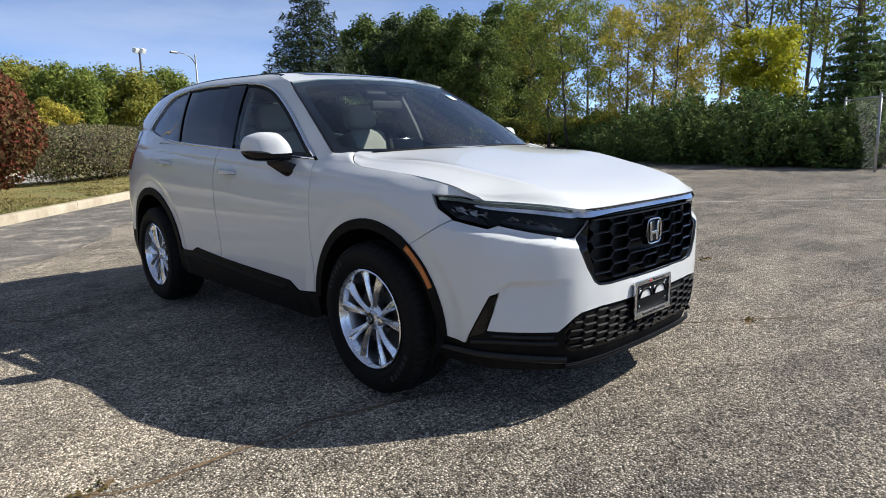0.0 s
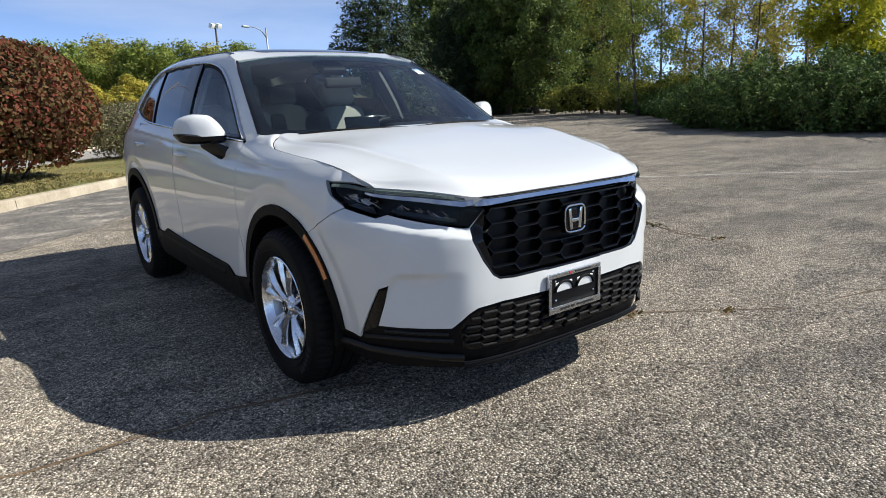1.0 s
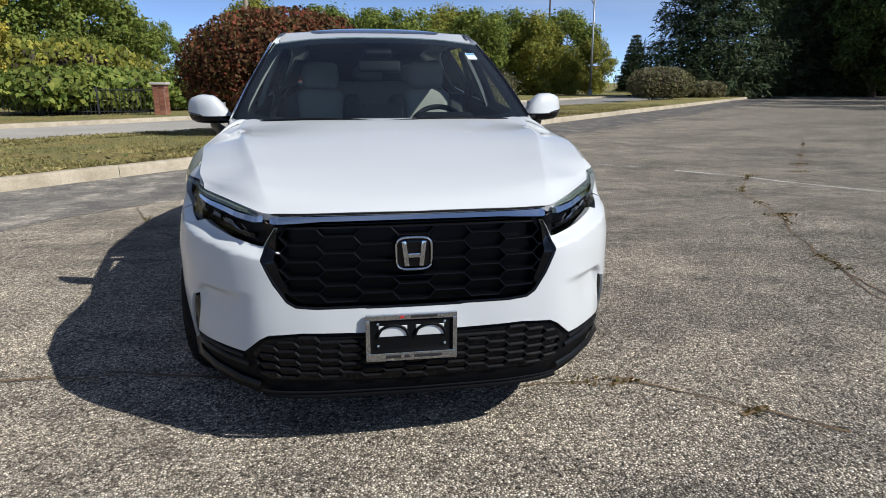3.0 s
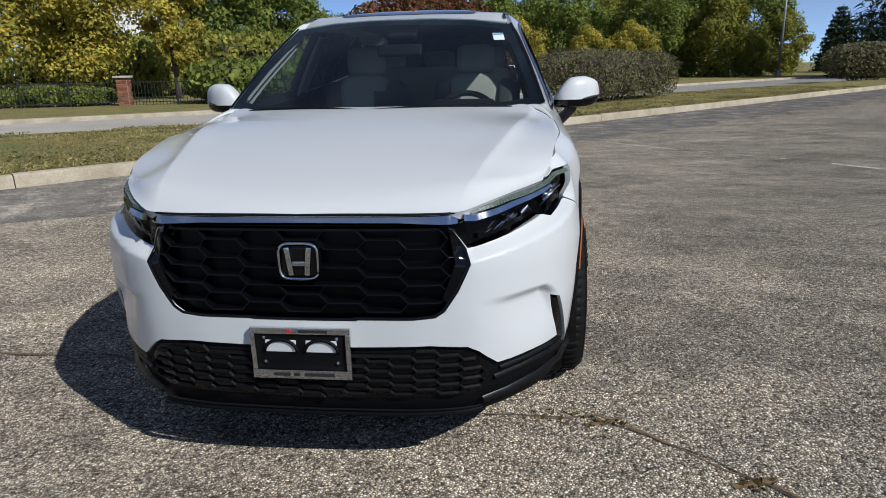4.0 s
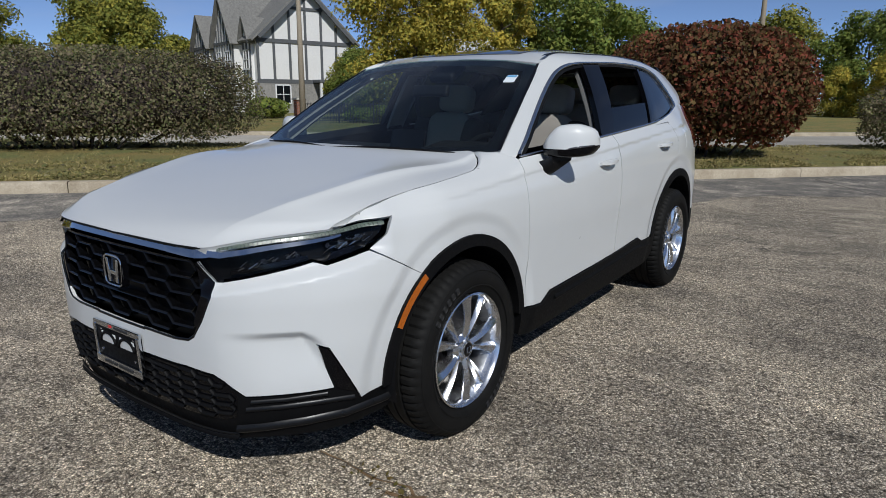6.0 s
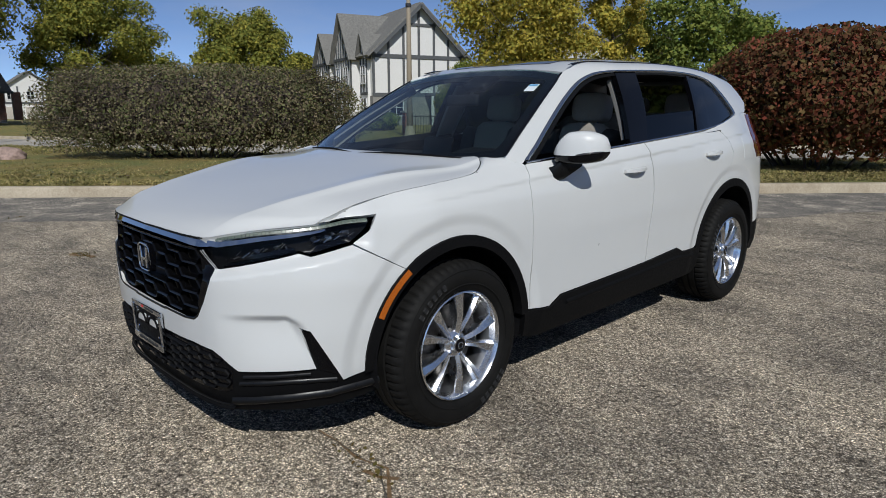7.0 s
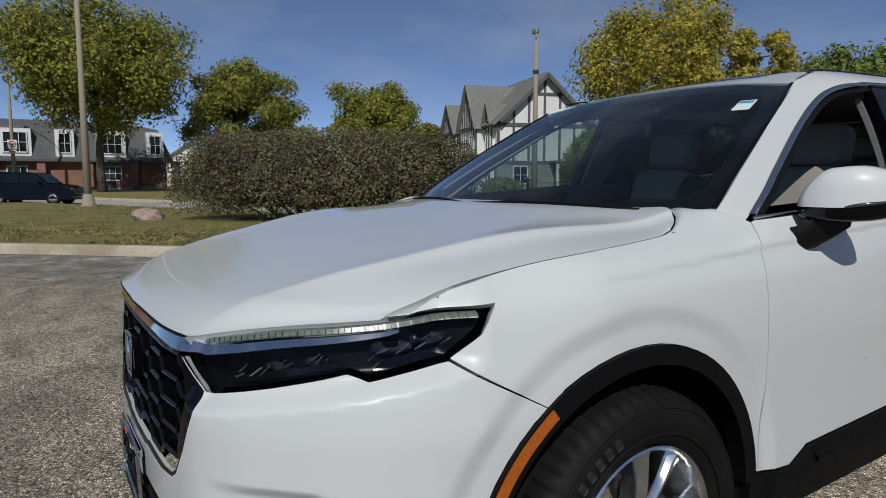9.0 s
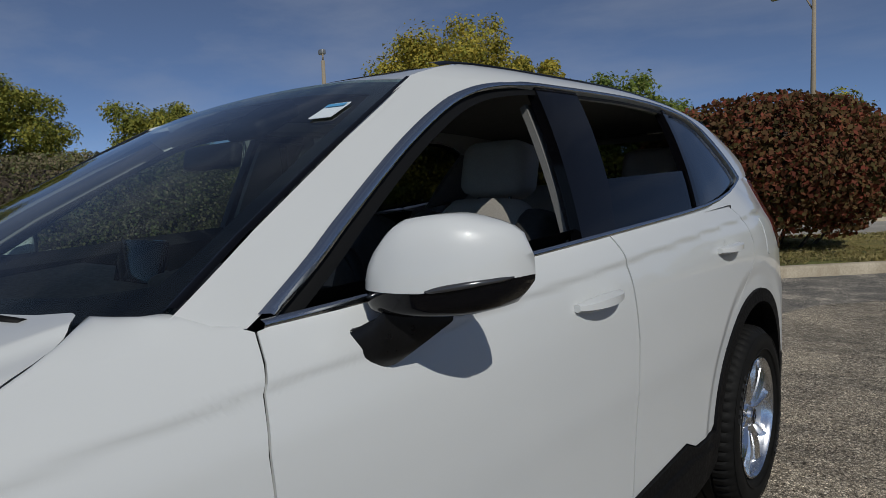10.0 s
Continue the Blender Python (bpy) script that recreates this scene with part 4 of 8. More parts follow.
# --- head lamps ---
for side in (1, -1):
    outline = [(0.508, 0.781), (0.462, 0.850), (0.432, 0.862)] + HL_TOP + HL_LOW
    lamp = panel("headlamp", skin, outline, LAMP_BLACK, car, 0.02, 0.0, out=-0.035, side=side, label="slim dark head lamp with a pale LED strip")
    panel("lens", skin, outline, LENS, lamp, 0.014, 0.03, out=0.001, side=side)
    top_z = pchip([0.48, 0.592, 0.725, 0.94, 1.055, 1.176], [0.891, 0.9085, 0.9225, 0.9365, 0.9485, 0.958])
    proud = pchip([0.48, 0.60, 0.70, 0.80, 1.2], [0.019, 0.019, 0.008, 0.004, 0.003])
    bm = bmesh.new()
    rows_ = []
    for t in np.linspace(0, 1, 40):
        s0 = 0.525 + 0.61 * t
        zt, g_ = top_z(s0), proud(s0)
        rows_.append([bm.verts.new(Vector(skin(s0, zt - dz, o)) * Vector((side, 1, 1))) for dz, o in ((0.004, -0.006), (0.006, g_), (0.0150, g_ + 0.002), (0.0165, -0.004))])
    for a_, b_ in zip(rows_, rows_[1:]):
        for j in range(3):
            bm.faces.new((a_[j], a_[j + 1], b_[j + 1], b_[j]))
    part("led_bar", bm, LED, lamp, "ribbed pale LED strip", angle=50)
    for k in range(40):
        s0 = 0.535 + k * 0.0148
        zt, g_ = top_z(s0), proud(s0)
        p0, p1 = Vector(skin(s0, zt - 0.006, g_)), Vector(skin(s0 + 0.002, zt - 0.0150, g_ + 0.002))
        bm = tube(bmesh.new(), [p0 * Vector((side, 1, 1)), p1 * Vector((side, 1, 1))], 0.0011, 4)
        part("led_rib", bm, LAMP_LINE if k % 2 else LAMP_BLACK, lamp)
    bm = bmesh.new()
    rows_ = []
    for t in np.linspace(0, 1, 24):
        s0 = 0.497 + 0.47 * t
        zt, g_ = top_z(s0) - 0.019 * min(1, 0.3 + t * 8), proud(s0)
        wd = 0.017 * (1 - t) ** 0.5 + 0.006
        rows_.append([bm.verts.new(Vector(skin(s0, zt - dz * wd, o)) * Vector((side, 1, 1))) for dz, o in ((0, -0.004), (0.12, g_), (0.9, g_ + 0.28 * wd), (1.0, 0.0))])
    for a_, b_ in zip(rows_, rows_[1:]):
        for j in range(3):
            bm.faces.new((a_[j], a_[j + 1], b_[j + 1], b_[j]))
    part("chrome_wing", bm, CHROME, lamp, "chrome wing below the LED strip", angle=35)
    for s0, z0, r in ((0.70, 0.846, 0.013), (0.78, 0.858, 0.013), (0.95, 0.884, 0.019), (1.03, 0.898, 0.017)):
        prof = [(r, 0.0), (r * 0.92, 0.006), (r * 0.7, 0.018), (r * 0.25, 0.026), (0.001, 0.027)]
        bm = lathe(prof, 20)
        c = Vector(skin(s0, z0, -0.012))
        yaw = math.degrees(math.atan2(skin(s0 + 0.01, z0)[1] - skin(s0 - 0.01, z0)[1], skin(s0 + 0.01, z0)[0] - skin(s0 - 0.01, z0)[0]))
        bmesh.ops.transform(bm, matrix=Matrix.Translation(c) @ Matrix.Rotation(radians(yaw + 90), 4, "Z") @ Matrix.Scale(2.2, 4, (0, 1, 0)) @ Matrix.Scale(0.75, 4, (0, 0, 1)), verts=bm.verts)
        bmesh.ops.scale(bm, vec=(side, 1, 1), verts=bm.verts)
        part("reflector", bm, REFLECTOR, lamp, shade=True)
    gr = random.Random(6)
    for k in range(16):
        s0 = (0.60, 0.66, 0.72, 0.78, 0.92, 0.97, 1.02, 1.07)[k % 8] + gr.uniform(-0.015, 0.015)
        z0 = 0.826 + 0.145 * (s0 - 0.60) + gr.uniform(-0.008, 0.012)
        c = Vector(skin(s0, z0, -0.010)) * Vector((side, 1, 1))
        part("lamp_facet", rbox((gr.uniform(0.018, 0.040), 0.003, gr.uniform(0.002, 0.0045)), Matrix.Translation(c) @ pose(0, 0, 0, gr.uniform(-30, 10), -side * gr.uniform(25, 50), side * (35 + gr.uniform(-15, 15))), 0.0008, 1), REFLECTOR, lamp)
    panel("lamp_fin", skin, [(0.90, 0.835), (1.065, 0.866), (1.02, 0.876), (0.93, 0.862)], GLOSS_BLACK, lamp, 0.03, 0.02, out=-0.008, side=side)
    panel("lamp_fin", skin, [(0.56, 0.80), (0.70, 0.822), (0.84, 0.848), (0.83, 0.858), (0.68, 0.834), (0.56, 0.814)], GLOSS_BLACK, lamp, 0.03, 0.02, out=-0.012, side=side)

# --- bonnet ---
bm = bmesh.new()
cols = [-1, -0.975, -0.94, -0.90, -0.87, -0.856, -0.846, -0.84, -0.832, -0.81, -0.785] + list(np.linspace(-0.76, 0.76, 39)) + [0.785, 0.81, 0.832, 0.84, 0.846, 0.856, 0.87, 0.90, 0.94, 0.975, 1]
rows_q = [0, 0.004, 0.012, 0.025, 0.04, 0.06, 0.085] + list(np.linspace(0.11, 0.96, 42)) + [0.975, 0.988, 1.0]
grid = [[bm.verts.new(hood_uv(u, q)) for u in cols] for q in rows_q]
for r0, r1 in zip(grid, grid[1:]):
    for j in range(len(cols) - 1):
        bm.faces.new((r0[j], r0[j + 1], r1[j + 1], r1[j]))
rim_ = grid[0] + [r[-1] for r in grid[1:]] + grid[-1][::-1][1:] + [r[0] for r in grid[::-1][1:-1]]
low_ = []
for v in rim_:
    w = Vector((-v.co.x, -0.2 - v.co.y, 0)).normalized()
    low_.append((bm.verts.new(v.co + w * 0.003 - Vector((0, 0, 0.003))), bm.verts.new(v.co + w * 0.010 - Vector((0, 0, 0.026)))))
for i in range(len(rim_)):
    j = (i + 1) % len(rim_)
    bm.faces.new((rim_[i], low_[i][0], low_[j][0], rim_[j])), bm.faces.new((low_[i][0], low_[i][1], low_[j][1], low_[j][0]))
part("bonnet", bm, PAINT, car, "white bonnet with two long creases", angle=50)
# scuttle below the windscreen
panel("scuttle", lambda x, y, out=0.0: (x, y, 1.075 + 0.10 * (y - 0.1) + out), both([(0, 0.10), (0.6, 0.16), (0.74, 0.25), (0.74, 0.5), (0.5, 0.45), (0, 0.35)]), BLACK_PLASTIC, car, 0.15, 0.02)

# --- sides ---
FENDER_TOP = [(0.205, 1.0775), (0.23, 1.082), (0.26, 1.087), (0.29, 1.091), (0.32, 1.094), (0.355, 1.097), (0.39, 1.099), (0.43, 1.100), (0.46, 1.101), (0.49, 1.100)]
CORNER_IN = [(0.788, 0.208, 1.0815), (0.768, 0.249, 1.096), (0.738, 0.290, 1.111), (0.702, 0.321, 1.1215), (0.676, 0.340, 1.1265), (0.70, 0.357, 1.126), (0.735, 0.381, 1.1275), (0.762, 0.400, 1.131), (0.789, 0.448, 1.108), (0.802, 0.492, 1.102)]
for side in (1, -1):
    word = "driver's" if side == 1 else "passenger's"
    f_top = [(sy(y), z) for y, z in reversed(FENDER_TOP)] + [(sy(y), hood_ez(y) - 0.0005) for y in np.linspace(0.185, -0.57, 44)]
    fender = panel("fender", skin, [(sy(y - 0.0042), z) for y, z in DOOR_F] + f_top + [(0.943, 0.943), (1.055, 0.955), (1.180, 0.964), (1.140, 0.906), (1.076, 0.860), (1.289, 0.742)] +
                   sorted([p for p in ARCH_F if p[0] > 1.289 and p[1] > 0.43], key=lambda q: q[0]) + [(sy(0.455), 0.42)], PAINT, car, 0.012, 0.02, side=side)
    bm = bmesh.new()
    rows_ = []
    ahead = [hood_uv(1.0, q) for q in (0.935, 0.95, 0.965, 0.98, 0.99)]
    edge_out = [(p[1], hood_ez(p[1]) - 0.0005) for p in ahead] + FENDER_TOP
    edge_in = [(p[0] + 0.003, p[1] + 0.001, p[2] - 0.001) for p in ahead] + CORNER_IN
    for (y_, z_), q_ in zip(edge_out, edge_in):
        a_, b_ = Vector(skin(sy(y_), z_)), Vector(q_)
        rows_.append([bm.verts.new((a_.lerp(b_, t_) + Vector((0, 0, 0.020 * math.sin(math.pi * t_) * (b_ - a_).length / 0.12))) * Vector((side, 1, 1))) for t_ in np.linspace(0, 1, 9)])
    for a_, b_ in zip(rows_, rows_[1:]):
        for j in range(8):
            bm.faces.new((a_[j], a_[j + 1], b_[j + 1], b_[j]))
    part("cowl_corner", bm, PAINT, fender, shade=True)
    fdoor = panel("front_door", skin, ys(DOOR_F) + [(sy(y), belt_z(y)) for y in (0.6, 0.9, 1.2)] + [(sy(y - 0.005), z) for y, z in reversed(DOOR_M)] +
                  [(sy(y), z + 0.002) for y, z in reversed(CLAD[:4])], PAINT, car, 0.011, 0.02, side=side, label=f"white front door, {'window wound down' if side == 1 else 'window shut'}")
    rdoor = panel("rear_door", skin, [(sy(y + 0.0035), z) for y, z in DOOR_M] + [(sy(y), belt_z(y)) for y in (1.8, 2.1, 2.3)] + ys(DOOR_R) + [(sy(2.44), 0.812)] +
                  sorted([p for p in ARCH_R if p[0] < sy(2.44) and p[1] > 0.47], key=lambda q: -q[1]) + [(sy(y), z + 0.002) for y, z in reversed(CLAD[4:])], PAINT, car, 0.014, 0.02, side=side, label=f"white rear door, {'window half open' if side == 1 else 'dark window shut'}")
    quarter = panel("rear_wing", skin, [(sy(y + 0.0035), z) for y, z in reversed(DOOR_R)] + [(sy(y), belt_z(y)) for y in (2.6, 2.75, 2.94, 3.1, 3.3)] + [(sy(3.36), 1.30), (sy(3.30), 1.22), (sy(3.16), 1.17), (sy(3.10), 1.08), (sy(3.16), 1.00), (sy(3.5), 0.98), (sy(3.52), 0.55), (sy(3.18), 0.50)] +
                    sorted([p for p in ARCH_R if p[0] > sy(2.45) and p[1] > 0.45], key=lambda q: -q[0]) + [(sy(2.4435), 0.8135)], PAINT, car, 0.016, 0.02, side=side)
    panel("fuel_flap" if side == 1 else "wing_plate", skin, rounded(ys([(2.86, 1.00), (3.04, 1.0), (3.04, 1.15), (2.86, 1.15)]), 0.02), PAINT, quarter, 0.06, 0.004, out=0.002, side=side)
    tail = panel("tail_lamp", skin, [(sy(3.30), 1.31), (sy(3.17), 1.175), (sy(3.105), 1.08), (sy(3.165), 1.005), (sy(3.55), 0.985), (sy(3.58), 1.31)], RED_LAMP, car, 0.05, 0.02, out=0.004, side=side, label="dark red tail lamp")
    rb = panel("rear_bumper", skin, [(sy(3.185), 0.49), (sy(3.52), 0.545), (5.93, 0.55), (5.93, 0.28), (sy(3.3), 0.28), (sy(3.16), 0.34)], BLACK_PLASTIC, car, 0.08, 0.02, side=side)
    panel("rear_skin", skin, [(sy(3.525), 0.555), (sy(3.505), 0.975), (sy(3.59), 0.98), (sy(3.59), 1.32), (5.93, 1.32), (5.93, 0.555)], PAINT, car, 0.1, 0.02, side=side)
    # thin dark strip on the skin, drawn for the shade in the bonnet's side gap
    sweep(skin, [(sy(y), hood_ez(y) - 0.003) for y in np.linspace(-0.565, 0.20, 30)], 0.0034, 0.0003, SEAL_SHADE_BLACK, "bonnet_gap", car, -0.0008, side, "dark strip drawn as the shaded gap between bonnet and fender")
    # dark strips behind the door gaps, standing in for the shade inside them
    for line in (DOOR_F, DOOR_M, DOOR_R):
        sweep(skin, [(sy(y - 0.002), z) for y, z in line], 0.014, 0.001, SEAL_SHADE_BLACK, "door_seal", car, -0.005, side)
    # wheel-arch and sill cladding
    for cx, r_out, r_in, a0, a1, nm in ((sy(0) - 0.008, 0.465, 0.418, 4, 182, "wheel_arch"), (sy(2.69), 0.505, 0.452, -3, 178, "wheel_arch")):
        outline = arc(cx, 0.375, r_out - 0.001, a0, a1, 36) + arc(cx, 0.375, r_in, a1, a0, 36)
        wa = panel(nm, skin, outline, BLACK_PLASTIC, car, 0.05, 0.05, out=0.010, side=side, label="black plastic wheel-arch trim")
        if cx < sy(1):
            mk = arc(cx, 0.375, 0.458, 126.5, 154, 12) + arc(cx, 0.375, 0.434, 154, 126.5, 12)
            panel("side_marker", skin, mk, AMBER, wa, 0.03, 0.006, out=0.014, side=side, label="amber side marker lamp")
    sill = panel("sill", skin, ys([(0.43, 0.412), (0.615, 0.402), (0.701, 0.445), (1.288, 0.463), (1.918, 0.499), (2.0, 0.465), (2.20, 0.46), (2.235, 0.34), (2.18, 0.295), (0.50, 0.268), (0.44, 0.29)]), BLACK_PLASTIC, car, 0.06, 0.04, out=0.010, side=side, label="black plastic sill cladding")
    sweep(skin, ys([(0.74, 0.40), (1.3, 0.415), (1.9, 0.44), (2.15, 0.42)]), 0.03, 0.012, BLACK_PLASTIC, "sill_rib", sill, 0.010, side)
    # wheel housings
    for yc in (0.0, 2.70):
        bm = bmesh.new()
        rr = 0.43 if yc < 1 else 0.46
        prof = arc(yc, 0.375, rr, -12, 192, 24)
        o = [bm.verts.new((side * 0.87, y, z)) for y, z in prof]
        i = [bm.verts.new((side * 0.50, y, z)) for y, z in prof]
        for a_, b_, c_, d_ in zip(o, o[1:], i[1:], i):
            bm.faces.new((a_, b_, c_, d_))
        bm.faces.new(i)
        part("wheel_housing", bm, TRIM_DARK, car)

    # --- cabin side: white frame, black door frames, glass ---
    DLO_TOP = curve_through([(0.525, 0.02), (0.63, 0.17), (0.72, 0.310), (0.915, 0.596), (1.09, 0.82), (1.20, 0.925), (1.32, 0.99), (1.50, 1.03), (1.8, 1.045), (2.1, 1.045), (2.40, 1.03), (2.62, 0.99), (2.74, 0.92), (2.84, 0.76), (2.96, 0.32), (3.005, 0.07)], 5)
    frame_poly = DLO_TOP + [(3.02, 0.0), (3.30, 0.0), (3.42, 0.35), (3.40, 0.9), (3.36, 1.3), (3.30, 1.47)] + [(y, 1.47) for y in np.linspace(3.1, 1.4, 10)] + [(1.30, 1.40), (1.205, 1.26), (1.13, 1.12), (1.05, 0.985), (0.90, 0.78), (0.735, 0.545), (0.56, 0.30), (0.40, 0.06), (0.40, 0.0), (0.50, -0.01)]
    frame_ = panel("side_frame", cabin, frame_poly, PAINT, car, 0.06, 0.03, side=side, label="white roof pillar and rail frame")
    sweep(cabin, [(1.16, 1.24), (1.22, 1.36), (1.32, 1.46)] + [(y, 1.485) for y in np.linspace(1.42, 3.28, 14)], 0.05, 0.006, GLOSS_BLACK, "roof_moulding", frame_, 0.0, side)
    belt = [(y, -0.012) for y in np.linspace(0.52, 2.3, 16)] + [(2.5, -0.012), (2.7, -0.01), (2.85, 0.0), (2.96, 0.03), (3.0, 0.07)]
    sweep(cabin, belt, 0.034, 0.007, SATIN_CHROME, "belt_moulding", frame_, 0.004, side, "satin chrome belt moulding")
    sweep(cabin, DLO_TOP, 0.034, 0.008, SATIN_CHROME, "window_moulding", frame_, 0.003, side, "satin chrome window surround", shift=-0.010)
    # black door frames just inside
    sweep(cabin, DLO_TOP, 0.05, 0.002, SEAL_SHADE_BLACK, "window_seal", frame_, -0.010, side, shift=-0.045)
    bp = [(1.418, 0.0), (1.445, 0.3), (1.478, 0.7), (1.50, 1.03), (1.725, 1.04), (1.70, 0.7), (1.655, 0.3), (1.60, 0.0)]
    panel("door_post", cabin, bp, GLOSS_BLACK, frame_, 0.08, 0.03, out=-0.004, side=side, label="gloss black middle door post")
    panel("door_post", cabin, [(2.235, 0.0), (2.315, 0.5), (2.40, 1.02), (2.44, 1.02), (2.35, 0.5), (2.275, 0.0)], GLOSS_BLACK, frame_, 0.08, 0.03, out=-0.004, side=side)
    front_g = [(0.56, 0.03), (0.72, 0.27), (0.915, 0.55), (1.09, 0.775), (1.20, 0.88), (1.32, 0.945), (1.495, 0.985), (1.47, 0.7), (1.44, 0.3), (1.42, 0.02)]
    rear_g = [(1.60, 0.0), (1.655, 0.3), (1.70, 0.7), (1.72, 0.99), (2.1, 1.005), (2.39, 0.985), (2.31, 0.5), (2.24, 0.0)]
    if side == 1:
        rear_g = [(1.60, 0.0), (1.635, 0.2), (1.662, 0.36), (2.29, 0.36), (2.265, 0.18), (2.24, 0.0)]
    else:
        panel("window", cabin, front_g, SIDE_GLASS, fdoor, 0.1, 0.004, out=-0.012, side=side, label="shut front door window")
    panel("window", cabin, rear_g, TINT_GLASS, rdoor, 0.1, 0.004, out=-0.012, side=side, label="dark tinted rear door window")
    panel("quarter_window", cabin, [(2.275, 0.0), (2.35, 0.5), (2.43, 1.0), (2.60, 0.965), (2.71, 0.90), (2.81, 0.75), (2.93, 0.32), (2.965, 0.08), (2.90, 0.02)], TINT_GLASS, frame_, 0.1, 0.004, out=-0.008, side=side, label="dark tinted rear quarter window")
    # door handles
    for yc, zc, door in ((1.365, 1.022, fdoor), (2.34, 1.068, rdoor)):
        panel("handle_cup", skin, rounded([(sy(yc) - 0.055 + 0.02, zc - 0.026), (sy(yc) + 0.05, zc - 0.03), (sy(yc) + 0.06, zc + 0.022), (sy(yc) - 0.02, zc + 0.034)], 0.025), PAINT, door, 0.02, 0.0, out=0.0015, side=side)
        bm = bmesh.new()
        rows = []
        for t in np.linspace(0, 1, 9):
            y = yc - 0.105 + 0.21 * t
            lift = 0.046 * math.sin(math.pi * min(max(t * 0.94 + 0.03, 0), 1)) ** 0.45
            c = Vector(skin(sy(y), zc + 0.008 * (t - 0.5), 0))
            hh = 0.017 * (0.55 + 0.45 * math.sin(math.pi * t))
            row = []
            for dz, dx in ((-hh, lift * 0.55), (-hh * 0.5, lift), (hh * 0.6, lift), (hh, lift * 0.6), (hh * 0.7, lift * 0.2 - 0.004), (-hh * 0.7, lift * 0.2 - 0.004)):
                row.append(bm.verts.new(((c.x + dx) * side, c.y, c.z + dz)))
            rows.append(row)
        for a_, b_ in zip(rows, rows[1:]):
            for j in range(6):
                bm.faces.new((a_[j], a_[(j + 1) % 6], b_[(j + 1) % 6], b_[j]))
        bm.faces.new(rows[0]), bm.faces.new(rows[-1])
        part("door_handle", bm, PAINT, door, "white pull handle", angle=50)

# --- windscreen, roof, rear ---
ws_half = [(0, 1.095), (0.35, 1.10), (0.62, 1.112), (0.765, 1.132), (0.735, 1.22), (0.69, 1.345), (0.645, 1.45), (0.60, 1.533), (0.40, 1.562), (0.2, 1.573), (0, 1.577)]
windscreen = panel("windscreen", screen, both(ws_half), SCREEN_GLASS, car, 0.06, 0.006, label="clear greenish windscreen")
# the black band baked round its rim
ws_rim = [(0.62, 1.112), (0.765, 1.132), (0.735, 1.22), (0.69, 1.345), (0.645, 1.45), (0.60, 1.533), (0.40, 1.562), (0.2, 1.573), (0, 1.577)]
for side in (1, -1):
    f = (lambda x, z, out=0.0: screen(x, z, out))
    band = ws_rim + [(0, 1.545), (0.2, 1.541), (0.38, 1.53), (0.555, 1.505), (0.60, 1.435), (0.65, 1.33), (0.695, 1.21), (0.70, 1.165), (0.60, 1.15), (0.3, 1.143), (0, 1.14), (0, 1.095), (0.35, 1.10)]
    panel("black_rim", f, band, GLOSS_BLACK, windscreen, 0.06, 0.0, out=-0.005, side=side)
    sweep(screen, [(0.765, 1.132), (0.735, 1.22), (0.69, 1.345), (0.645, 1.45), (0.602, 1.533)], 0.016, 0.004, GLOSS_BLACK, "screen_moulding", windscreen, 0.001, side, shift=-0.004)
panel("sticker", screen, rounded([(0.520, 1.436), (0.577, 1.436), (0.565, 1.474), (0.509, 1.474)], 0.004), STICKER_WHITE, windscreen, 0.05, 0.001, out=0.004, label="small white inspection sticker")
panel("sticker_band", screen, [(0.516, 1.462), (0.565, 1.462), (0.563, 1.470), (0.514, 1.470)], STICKER_BLUE, windscreen, 0.05, 0.0, out=0.006)
# mirror foot and sensor box behind the glass
part("sensor_box", rbox((0.17, 0.16, 0.05), pose(0, 1.09, 1.505, 30), 0.02, 3), TRIM_DARK, windscreen, angle=50)
part("inside_mirror", rbox((0.25, 0.035, 0.065), pose(0, 0.93, 1.40, -12), 0.016, 3), TRIM_DARK, windscreen, "black inside mirror", angle=50)
for side, x0, x1 in ((1, -0.05, 0.62), (-1, 0.62, 0.02)):
    pts = [screen(x0 + (x1 - x0) * t, 1.105 + 0.012 * math.sin(math.pi * t), 0.018) for t in np.linspace(0, 1, 9)]
    pts = [(p[0] * side if side == 1 else -p[0], p[1], p[2]) for p in pts]
    wiper = part("wiper", tube(bmesh.new(), pts, 0.008, 6), BLACK_PLASTIC, car, "thin black wiper at the screen's foot", shade=True)

roof_y = np.linspace(1.30, 3.28, 12)
roof_half = [(0, 1.08), (0.2, 1.085), (0.40, 1.092), (0.575, 1.105), (0.585, 1.16), (0.578, 1.23), (roof_edge(1.30)[0], 1.30)] + [(roof_edge(y)[0], y) for y in roof_y[1:]] + [(0.40, 3.34), (0, 3.37)]
roof_ob = panel("roof_panel", roof, both([(x, y) for x, y in roof_half]), PAINT, car, 0.06, 0.02, label="white roof panel")
panel("sunroof", roof, rounded(both([(0, 1.22), (0.40, 1.23), (0.41, 1.75), (0, 1.76)]), 0.06), ROOF_GLASS, roof_ob, 0.08, 0.004, out=0.003, label="dark glass sunroof")
fin = rbox((0.03, 0.14, 0.06), pose(0, 3.05, 1.665, 12), 0.012, 2)
part("aerial_fin", fin, PAINT, roof_ob, angle=40)
part("rear_spoiler", rbox((0.96, 0.16, 0.03), pose(0, 3.40, 1.583, -16), 0.012), GLOSS_BLACK, car, "dark roof spoiler lip", angle=40)
